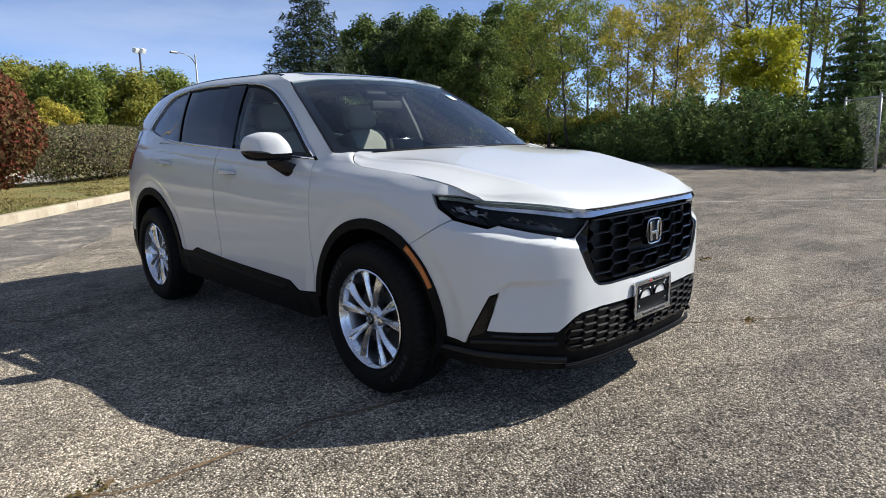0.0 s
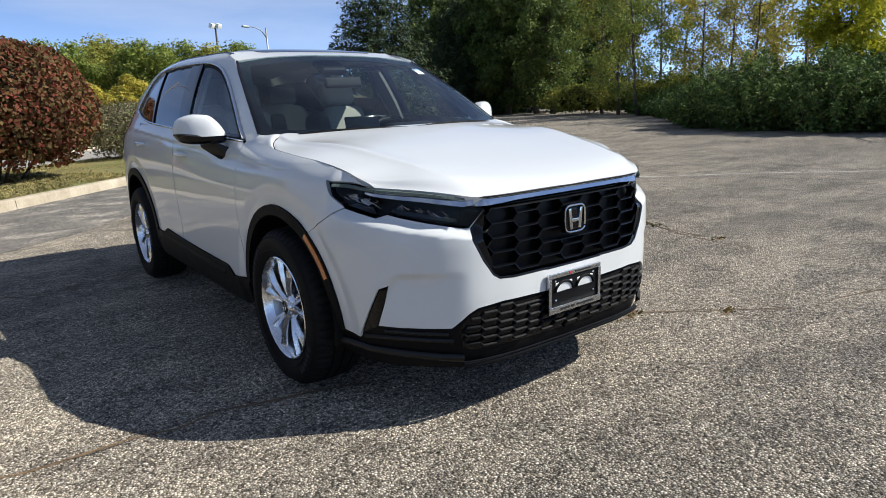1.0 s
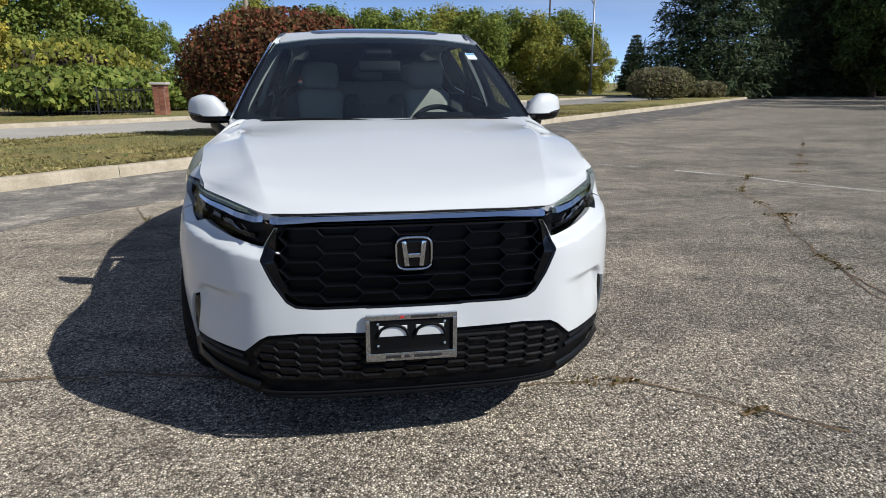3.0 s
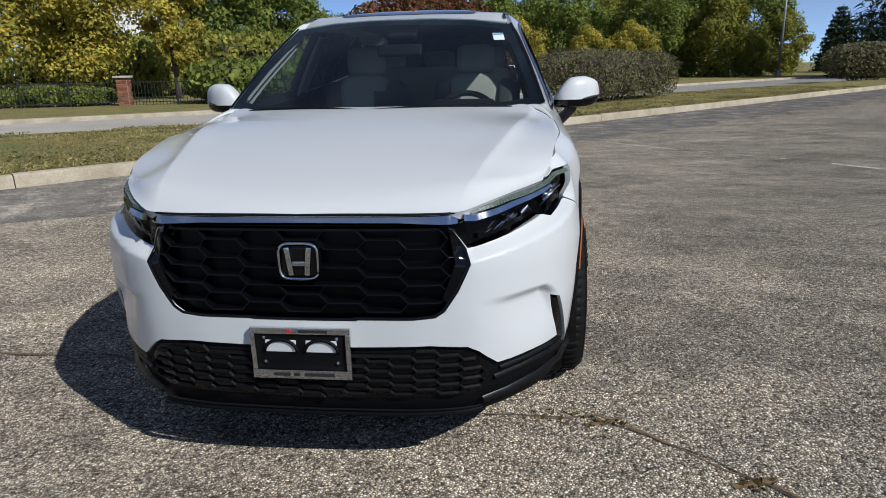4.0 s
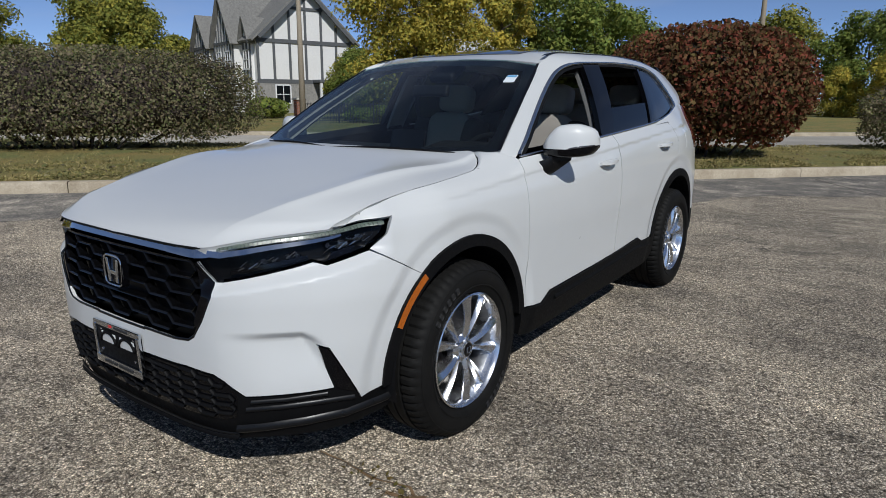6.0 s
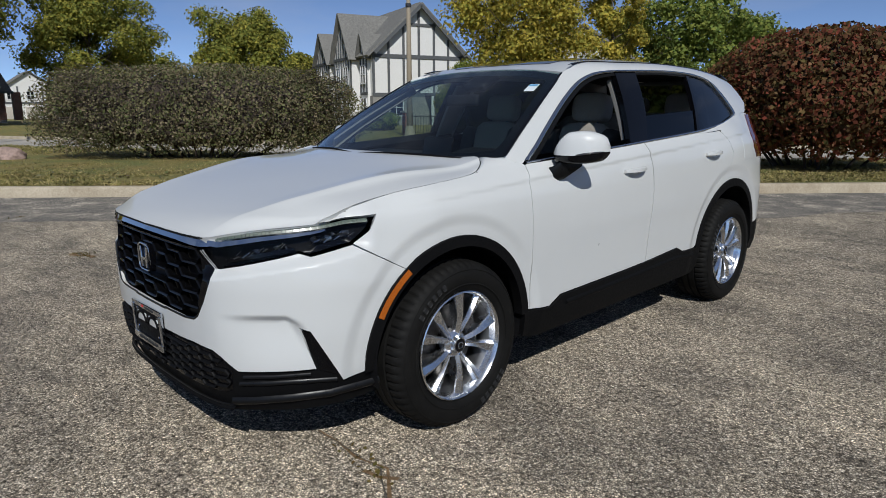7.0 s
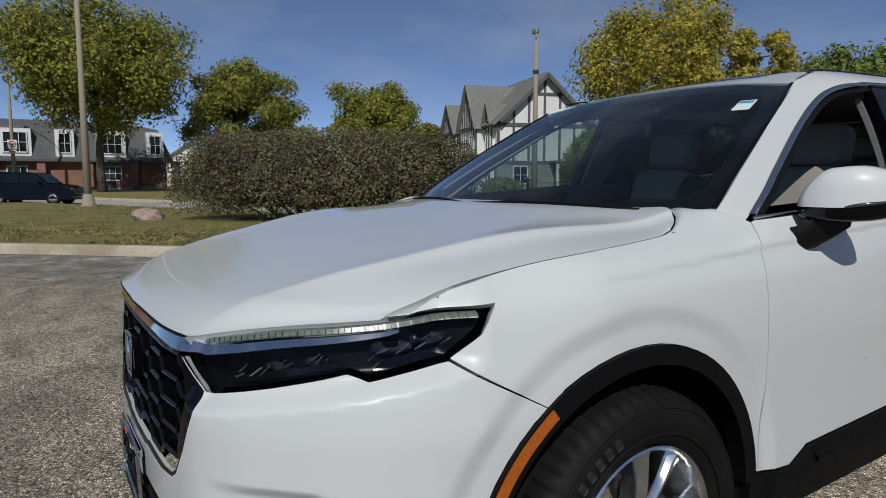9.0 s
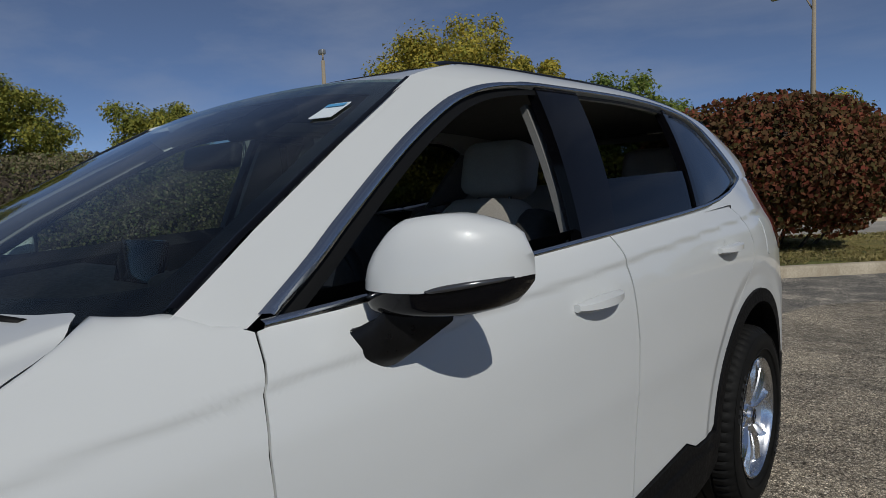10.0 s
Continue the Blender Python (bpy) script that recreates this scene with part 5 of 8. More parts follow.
panel("rear_window", lambda x, v, out=0.0: (x * (1 - 0.18 * v), 3.64 - 0.26 * v - 0.10 * (x / 0.6) ** 2, 1.12 + 0.46 * v), both([(0, 0), (0.62, 0.02), (0.62, 0.98), (0, 1.0)]), TINT_GLASS, car, 0.1, 0.004, label="dark rear window")
panel("tailgate", lambda x, v, out=0.0: (x, 3.70 - 0.04 * abs(x) ** 2 - 0.06 * v, 0.56 + 0.58 * v), both([(0, 0), (0.70, 0.02), (0.66, 1.0), (0, 1.0)]), PAINT, car, 0.12, 0.02)

# --- wing mirrors ---
for side in (1, -1):
    mirror = new("wing_mirror")
    mirror.parent = car
    tagged(mirror, "white and black wing mirror with a lamp strip")

    z_top = pchip([0, 0.06, 0.18, 0.38, 0.62, 0.85, 0.96, 1.0], [1.146, 1.166, 1.206, 1.243, 1.248, 1.234, 1.214, 1.186])
    z_low = pchip([0, 0.06, 0.3, 0.7, 0.9, 1.0], [1.104, 1.095, 1.092, 1.096, 1.109, 1.140])
    z_mid = pchip([0, 0.3, 0.55, 0.7, 1.0], [1.134, 1.134, 1.134, 1.140, 1.152])
    deep = pchip([0, 0.06, 0.2, 0.45, 0.7, 0.9, 1.0], [0.026, 0.050, 0.072, 0.082, 0.077, 0.060, 0.032])

    def shell(upper, grow, mat_, nm, lab=""):
        """The mirror's housing above or below its dividing line."""
        bm = bmesh.new()
        rows = []
        for t in np.linspace(0, 1, 22):
            x = 0.832 + 0.236 * t
            yc = 0.735 + 0.078 * t ** 2.2
            zm, zt, d = z_mid(t), (z_top(t) if upper else z_low(t)), deep(t)
            row = []
            for k in range(13):
                a = math.pi * k / 12
                c, s = math.cos(a), math.sin(a)
                yy = yc - math.copysign(abs(c) ** 0.5, c) * (d if c > 0 else d * 0.42) * grow
                zz = zm + (zt - zm) * abs(s) ** (0.72 if upper else 0.5)
                row.append(bm.verts.new((side * x, yy, zz)))
            rows.append(row)
        for a_, b_ in zip(rows, rows[1:]):
            for j in range(12):
                bm.faces.new((a_[j], a_[j + 1], b_[j + 1], b_[j]))
            bm.faces.new((a_[0], b_[0], b_[12], a_[12]))
        bm.faces.new(rows[0]), bm.faces.new(rows[-1])
        return part(nm, bm, mat_, mirror, lab, angle=55)

    shell(True, 1.0, PAINT, "mirror_cap", "white mirror cap")
    shell(False, 0.97, GLOSS_BLACK, "mirror_base", "gloss black mirror underside")
    strip = bmesh.new()
    tube(strip, [(side * (0.832 + 0.236 * t), 0.735 + 0.078 * t ** 2.2 - deep(t) * 0.99, z_mid(t) + 0.001) for t in np.linspace(0.60, 0.985, 10)], [0.002, 0.004, 0.005, 0.0055, 0.0055, 0.0055, 0.005, 0.0045, 0.004, 0.002], 6)
    part("turn_lamp", strip, LAMP_LINE, mirror, "clear turn lamp strip", shade=True)
    part("mirror_glass", rbox((0.17, 0.004, 0.095), pose(side * 0.945, 0.790, 1.157, 0, 0, side * 14), 0.0, 3), CHROME, mirror)
    stalk = bmesh.new()
    rows = []
    for c, w, h in (((0.838, 0.672, 1.036), 0.040, 0.036), ((0.870, 0.682, 1.046), 0.038, 0.034), ((0.90, 0.702, 1.068), 0.036, 0.030), ((0.925, 0.722, 1.092), 0.048, 0.022)):
        rows.append([])
        for k in range(16):
            cs, sn = math.cos(math.tau * k / 16), math.sin(math.tau * k / 16)
            dx, dz = math.copysign(abs(cs) ** 0.55, cs) * w, math.copysign(abs(sn) ** 0.55, sn) * h
            rows[-1].append(stalk.verts.new((side * (c[0] + dx * 0.6), c[1] + dx, c[2] + dz)))
    for a_, b_ in zip(rows, rows[1:]):
        for j in range(16):
            stalk.faces.new((a_[j], a_[(j + 1) % 16], b_[(j + 1) % 16], b_[j]))
    stalk.faces.new(rows[0]), stalk.faces.new(rows[-1])
    part("mirror_stalk", stalk, SATIN_BLACK, mirror, angle=50)


# --- wheels ---
def wheel_parts():
    """One wheel round the origin, its outer face towards +x at 0."""
    hub = new("wheel")
    hub.parent = car
    R = 0.366
    prof = [(0.232, -0.010), (0.245, 0.012), (0.262, 0.022), (0.290, 0.030), (0.318, 0.028), (0.338, 0.018), (0.350, 0.006), (0.358, -0.004), (0.3625, -0.022), (0.3645, -0.052), (0.356, -0.054), (0.356, -0.062), (0.3655, -0.064),
            (0.366, -0.100), (0.357, -0.102), (0.357, -0.110), (0.366, -0.112), (0.3655, -0.148), (0.356, -0.150), (0.356, -0.158), (0.3645, -0.160), (0.3625, -0.190), (0.358, -0.205), (0.345, -0.222), (0.30, -0.235), (0.245, -0.222), (0.232, -0.2)]

    def notch(i, j, r):
        if i % 4 == 0 and j in (6, 7, 8, 9, 20, 21, 22):
            return r - 0.007
        return r
    part("tyre", lathe(prof, 240, wobble=notch), TYRE, hub, "black road tyre with a ribbed tread", angle=35)
    for rr in (0.272, 0.332):
        bm = lathe([(rr - 0.003, 0.0285 if rr < 0.3 else 0.0235), (rr, 0.0315 if rr < 0.3 else 0.0265), (rr + 0.003, 0.0285 if rr < 0.3 else 0.0225)], 72)
        part("sidewall_ring", bm, TYRE, hub, shade=True)
    # raised marks on the sidewall, as plain bars
    for start in (0.4, 0.4 + math.pi):
        for k in range(6):
            a = start + k * 0.105
            part("sidewall_mark", rbox((0.003, 0.022, 0.026), Matrix.Rotation(a, 4, "X") @ pose(0.0305, 0, 0.303), 0.004, 1), SIDEWALL_MARK, hub)
    rim = part("rim", lathe([(0.238, -0.004), (0.240, 0.008), (0.239, 0.016), (0.234, 0.019), (0.228, 0.013), (0.223, 0.0), (0.219, -0.014), (0.214, -0.024)], 96), ALLOY, hub, "bright alloy wheel rim", angle=40)
    part("barrel", lathe([(0.215, -0.022), (0.204, -0.045), (0.199, -0.09), (0.195, -0.20), (0.235, -0.21)], 72), BARREL, rim, angle=40)
    for k in range(10):
        sg = 1 if k % 2 else -1
        a = 2 * math.pi * (k // 2) / 5 + sg * 0.285
        bm = bmesh.new()
        rows = []
        for t in np.linspace(0, 1, 9):
            r = 0.040 + (0.226 - 0.040) * t
            w = 0.0125 + 0.006 * t + 0.0105 * max(0.0, t - 0.35) ** 1.3 * 1.6
            x = -0.020 + 0.010 * math.sin(math.pi * min(t * 1.1, 1)) + 0.018 * t ** 1.5
            aa = a - sg * 0.11 * (1 - t) ** 1.3
            row = []
            for dw, dx in ((-w, -0.012), (-w * 0.90, -0.006), (-sg * w * 0.45, 0.006), (-sg * w * 0.15, 0.006) if sg < 0 else (-sg * w * 0.30, 0.0065), (w * 0.90, -0.006), (w, -0.012), (w * 0.75, -0.055), (-w * 0.75, -0.055)):
                ang = aa + dw / max(r, 0.06)
                row.append(bm.verts.new((x + dx, r * math.cos(ang), r * math.sin(ang))))
            if sg < 0:
                row[2], row[3] = row[3], row[2]
            rows.append(row)
        for p_, q_ in zip(rows, rows[1:]):
            for j in range(8):
                bm.faces.new((p_[j], p_[(j + 1) % 8], q_[(j + 1) % 8], q_[j]))
        bm.faces.new(rows[0]), bm.faces.new(rows[-1])
        part("spoke", bm, ALLOY, rim, angle=18)
    part("hub_disc", lathe([(0.062, -0.06), (0.062, -0.030), (0.056, -0.022), (0.040, -0.014), (0.036, -0.002), (0.033, 0.0), (0.001, 0.001)], 40), ALLOY, hub, angle=35)
    part("hub_cap", lathe([(0.030, -0.002), (0.029, 0.003), (0.024, 0.005), (0.001, 0.006)], 32), GLOSS_BLACK, hub, "black hub cap", angle=40)
    part("cap_badge", tube(bmesh.new(), [(0.0065, 0.013 * math.copysign(abs(math.cos(a_)) ** 0.5, math.cos(a_)), 0.012 * math.copysign(abs(math.sin(a_)) ** 0.5, math.sin(a_))) for a_ in np.linspace(0, 2 * math.pi, 20, endpoint=False)], 0.0022, 6, True), CHROME, hub, shade=True)
    part("cap_ring", lathe([(0.032, 0.000), (0.031, 0.004), (0.029, 0.004), (0.028, 0.002)], 32), SATIN_CHROME, hub, angle=40)
    for k in range(5):
        a = 2 * math.pi * k / 5
        bm = lathe([(0.009, -0.016), (0.009, -0.002), (0.006, 0.002), (0.001, 0.002)], 6)
        bmesh.ops.translate(bm, verts=bm.verts, vec=(-0.010, 0.052 * math.cos(a), 0.052 * math.sin(a)))
        part("wheel_nut", bm, CHROME, hub)
    part("brake_disc", lathe([(0.06, -0.085), (0.160, -0.085), (0.160, -0.108), (0.06, -0.108)], 48), DARK_METAL, hub, angle=40)
    part("brake_caliper", rbox((0.06, 0.07, 0.16), pose(-0.09, 0.13, 0.02, 12), 0.015), DARK_METAL, hub, angle=40)
    part("wheel_back", lathe([(0.001, -0.19), (0.20, -0.19)], 32), TRIM_DARK, hub)
    tagged(hub, "ten-spoke silver alloy wheel with a black tyre")
    return hub


w0 = wheel_parts()
w0.matrix_basis = pose(0.892, 0, 0.363)
copy_thing(w0, pose(0.892, 2.70, 0.363, 24))
copy_thing(w0, pose(-0.892, 0, 0.363, 14, 0, 180))
copy_thing(w0, pose(-0.892, 2.70, 0.363, 50, 0, 180))

# --- number-plate frame: empty holder with a dealer's surround, writing as bars ---
holder = part("plate_holder", rbox((0.305, 0.012, 0.155), pose(-0.013, -0.946, 0.462, 2), 0.006), BLACK_PLASTIC, car, "black plate holder without a plate", angle=40)
fr = bmesh.new()
for cx, cz, w, h in ((0, 0.074, 0.316, 0.020), (0, -0.070, 0.316, 0.030), (-0.150, 0, 0.016, 0.135), (0.150, 0, 0.016, 0.135)):
    box(fr, (w, 0.014, h), pose(-0.013 + cx, -0.954, 0.462 + cz, 2), 0.003)
part("plate_frame", fr, CHROME, holder, "chrome plate surround with dark lettering bars", angle=40)
for k, w in enumerate((0.052, 0.018, 0.095)):
    part("writing_bar", rbox((w, 0.003, 0.010), pose(-0.013 + (-0.065, -0.018, 0.055)[k], -0.9625, 0.393, 2)), INK, holder)
part("red_badge", rbox((0.014, 0.003, 0.008), pose(-0.045, -0.9625, 0.537, 2)), RED_MARK, holder)
part("writing_bar", rbox((0.09, 0.003, 0.008), pose(0.03, -0.9625, 0.537, 2)), INK, holder)
for side in (1, -1):
    part("holder_window", rbox((0.098, 0.004, 0.040), pose(-0.013 + side * 0.064, -0.953, 0.484, 2), 0.0018, 1), PAINT, holder)
    part("holder_arch", tube(bmesh.new(), [(-0.013 + side * 0.064 + 0.052 * math.cos(a_), -0.956, 0.466 + 0.040 * math.sin(a_)) for a_ in np.linspace(0, math.pi, 13)], 0.006, 6), BLACK_PLASTIC, holder, shade=True)
    for z0 in (0.512, 0.432):
        scr = lathe([(0.006, 0), (0.005, 0.004), (0.001, 0.005)], 10)
        bmesh.ops.transform(scr, matrix=pose(-0.013 + side * 0.115, -0.953, z0, 0, 0, -90), verts=scr.verts)
        part("screw", scr, CHROME, holder)

# --- underbody ---
part("underbody", rbox((1.50, 3.9, 0.16), pose(0, 1.45, 0.30), 0.04), TRIM_DARK, car, angle=40)
part("front_core", rbox((1.30, 0.55, 0.40), pose(0, -0.50, 0.50), 0.05), TRIM_DARK, car, angle=40)
part("engine_bay", rbox((0.96, 0.70, 0.50), pose(0, 0.02, 0.72), 0.05), TRIM_DARK, car, angle=40)

# --- inside ---
part("cabin_floor", rbox((1.50, 2.9, 0.05), pose(0, 1.9, 0.42)), TRIM_DARK, car)
dash = bmesh.new()
box(dash, (1.40, 0.55, 0.20), pose(0, 0.60, 0.98, 6), 0.06, 3)
box(dash, (1.30, 0.20, 0.30), pose(0, 0.74, 0.80), 0.05, 3)
box(dash, (0.30, 0.9, 0.30), pose(0, 1.15, 0.58), 0.05, 3)
dashboard = part("dashboard", dash, TRIM_DARK, car, "dark moulded dashboard", angle=50)
part("centre_display", rbox((0.23, 0.02, 0.13), pose(0, 0.72, 1.13, -15), 0.01), GLOSS_BLACK, dashboard, angle=40)
part("hazard_button", rbox((0.05, 0.012, 0.014), pose(0.10, 0.84, 1.065, 20), 0.004), RED_MARK, dashboard, "small red dash mark")
part("gauge_hood", rbox((0.34, 0.16, 0.07), pose(0.36, 0.72, 1.10, 8), 0.03, 3), TRIM_DARK, dashboard, angle=50)
sw = new("steering_wheel")
sw.parent = car
sw.matrix_basis = pose(0.36, 0.93, 1.0, 62)
part("wheel_rim", tube(bmesh.new(), [(0.185 * math.cos(a), 0.185 * math.sin(a), 0) for a in np.linspace(0, 2 * math.pi, 40, endpoint=False)], 0.016, 8, True), TRIM_DARK, sw, shade=True)
part("wheel_boss", rbox((0.16, 0.12, 0.05), pose(0, 0.0, -0.02), 0.03, 3), TRIM_DARK, sw, angle=50)
for dx, dy, w, h in ((-0.12, 0, 0.12, 0.035), (0.12, 0, 0.12, 0.035), (0, -0.11, 0.05, 0.12)):
    part("wheel_arm", rbox((w, h, 0.02), pose(dx, dy, -0.01), 0.008), TRIM_DARK, sw, angle=50)
part("steering_column", rbox((0.09, 0.10, 0.30), pose(0, -0.02, -0.18), 0.03), TRIM_DARK, sw, angle=50)


def cushion(size, m, bevel, dome=0.0):
    bm = bmesh.new()
    bmesh.ops.create_cube(bm, size=1.0)
    bmesh.ops.subdivide_edges(bm, edges=bm.edges[:], cuts=5, use_grid_fill=True)
    for v in bm.verts:
        c = v.co * 2
        n = (abs(c.x) ** 6 + abs(c.y) ** 6 + abs(c.z) ** 6) ** (1 / 6)
        if n > 0:
            k = max(abs(c.x), abs(c.y), abs(c.z)) / n
            v.co *= k ** bevel
    bmesh.ops.transform(bm, matrix=m @ Matrix.Diagonal((*size, 1)), verts=bm.verts)
    return bm


for x in (0.37, -0.37):
    seat = new("front_seat")
    seat.parent = car
    tagged(seat, "beige cloth front seat with grey side bolsters")
    part("seat_base", cushion((0.50, 0.52, 0.16), pose(x, 1.32, 0.66, 8), 1.0), SEAT_CLOTH, seat, shade=True)
    part("backrest", cushion((0.36, 0.14, 0.60), pose(x, 1.60, 0.97, -17), 1.0), SEAT_CLOTH, seat, shade=True)
    for dx in (0.205, -0.205):
        part("side_bolster", cushion((0.11, 0.19, 0.56), pose(x + dx, 1.585, 0.95, -17, 0, -dx * 60), 1.0), SEAT_DARK, seat, shade=True)
    part("headrest", cushion((0.25, 0.12, 0.18), pose(x, 1.73, 1.355, -12), 1.2), SEAT_CLOTH, seat, "beige padded headrest", shade=True)
    for dx in (0.06, -0.06):
        part("headrest_post", tube(bmesh.new(), [(x + dx, 1.68, 1.20), (x + dx, 1.72, 1.34)], 0.007, 6), CHROME, seat, shade=True)
    part("seat_frame", rbox((0.44, 0.46, 0.18), pose(x, 1.32, 0.50), 0.03), TRIM_DARK, seat, angle=40)
bench = new("rear_bench")
bench.parent = car
tagged(bench, "beige cloth rear bench with headrests")
part("bench_base", cushion((1.30, 0.52, 0.17), pose(0, 2.40, 0.72, 6), 1.0), SEAT_CLOTH, bench, shade=True)
part("bench_back", cushion((1.30, 0.16, 0.62), pose(0, 2.72, 1.02, -22), 1.0), SEAT_CLOTH, bench, shade=True)
for x in (0.42, -0.42, 0):
    part("headrest", cushion((0.26, 0.11, 0.16 if x else 0.12), pose(x, 2.86, 1.38, -18), 1.2), SEAT_CLOTH, bench, shade=True)
part("load_floor", rbox((1.3, 0.75, 0.06), pose(0, 3.18, 0.75)), TRIM_DARK, car)
for side in (1, -1):
    f = (lambda y, z, out=0.0: (skin(sy(y), min(z, 1.16))[0] - 0.085, y, z))
    panel("door_card", f, [(0.55, 0.45), (2.15, 0.48), (2.45, 0.9), (2.55, 1.21), (1.5, 1.15), (0.55, 1.09)], TRIM_DARK, car, 0.12, 0.06, side=side, mid=Vector((9 * side, 1.4, 0.8)) if side == 1 else Vector((9, 1.4, 0.8)))
    panel("post_trim", cabin, [(1.44, 0.0), (1.50, 0.95), (1.70, 0.95), (1.60, 0.0)], TRIM_GREY, car, 0.12, 0.02, out=-0.05, side=side)
    panel("post_trim", cabin, [(0.52, 0.05), (0.72, 0.36), (1.10, 0.86), (1.05, 0.93), (0.72, 0.5), (0.5, 0.2)], TRIM_GREY, car, 0.12, 0.02, out=-0.035, side=side)
    panel("post_trim", cabin, [(2.62, 0.0), (2.75, 0.85), (3.25, 0.9), (3.3, 0.0)], TRIM_GREY, car, 0.12, 0.02, out=-0.05, side=side)
    belt_pts = [cabin(1.60, 0.92, -0.075), cabin(1.66, 0.45, -0.09), (0.62, 1.70, 1.0), (0.60, 1.62, 0.62)]
    part("seat_belt", tube(bmesh.new(), [(p[0] * side, p[1], p[2]) for p in belt_pts], 0.018, 4), SEAT_DARK, car)
panel("headliner", roof, both([(0, 1.14), (0.50, 1.16), (0.50, 3.2), (0, 3.25)]), TRIM_GREY, car, 0.15, 0.0, out=-0.045)

for o in car.children_recursive:
    if o.name.split(".")[0] in ("windscreen", "lens") or o.get("label") == "shut front door window":
        o.visible_shadow = False

# ---- plants ----
def leaf_mesh(name, centres, size, seed, outward=None, spread=1.0, long=1.0, wide=0.36, tri=False):
    """Many small leaves, one island each: folded near by, plain triangles far off."""
    g = np.random.default_rng(seed)
    n = len(centres)
    c = np.array(centres)
    d = g.normal(size=(n, 3))
    if outward is not None:
        d = d * spread + np.array(outward)
    d /= np.linalg.norm(d, axis=1, keepdims=True) + 1e-9
    h = g.normal(size=(n, 3))
    t = np.cross(d, h)
    t /= np.linalg.norm(t, axis=1, keepdims=True) + 1e-9
    b = np.cross(d, t)
    s = size * g.uniform(0.6, 1.3, (n, 1))
    v = np.empty((n, 4, 3))
    v[:, 0] = c - t * s * 0.5 * long
    v[:, 1] = c + b * s * wide + d * s * 0.10
    v[:, 2] = c + t * s * 0.5 * long
    v[:, 3] = c - b * s * wide + d * s * 0.10
    k = 4
    if tri:
        k = 3
        v[:, 1] += b * s * wide * 0.8
        v = np.ascontiguousarray(v[:, :3])
    me = bpy.data.meshes.new(name)
    me.vertices.add(n * k), me.loops.add(n * k), me.polygons.add(n)
    me.vertices.foreach_set("co", v.reshape(-1))
    me.loops.foreach_set("vertex_index", np.arange(n * k, dtype=np.int32))
    me.polygons.foreach_set("loop_start", np.arange(0, n * k, k, dtype=np.int32))
    me.update(calc_edges=True)
    return me


def shell_points(n, radii, seed, power=2.0, lump=0.10, lump_scale=1.1, inner=0.80, low=-1.0):
    """Points near the surface of a lumpy rounded block, and their outward ways."""
    g = np.random.default_rng(seed)
    d = g.normal(size=(int(n * 1.6), 3))
    d /= np.linalg.norm(d, axis=1, keepdims=True)
    k = (np.abs(d) ** power).sum(1) ** (1 / power)
    p = d / k[:, None]
    p = p[p[:, 2] > low][:n]
    out = p / np.linalg.norm(p, axis=1, keepdims=True)
    p = p * np.array(radii)
    f = np.array([1 + lump * noise.noise((q[0] * lump_scale + seed, q[1] * lump_scale, q[2] * lump_scale)) + 0.5 * lump * noise.noise((q[0] * lump_scale * 3.1, q[1] * lump_scale * 3.1 + seed, q[2] * lump_scale * 3.1)) for q in p])
    depth = 1 - (1 - inner) * g.random(len(p)) ** 1.5
    return p * (f * depth)[:, None], out


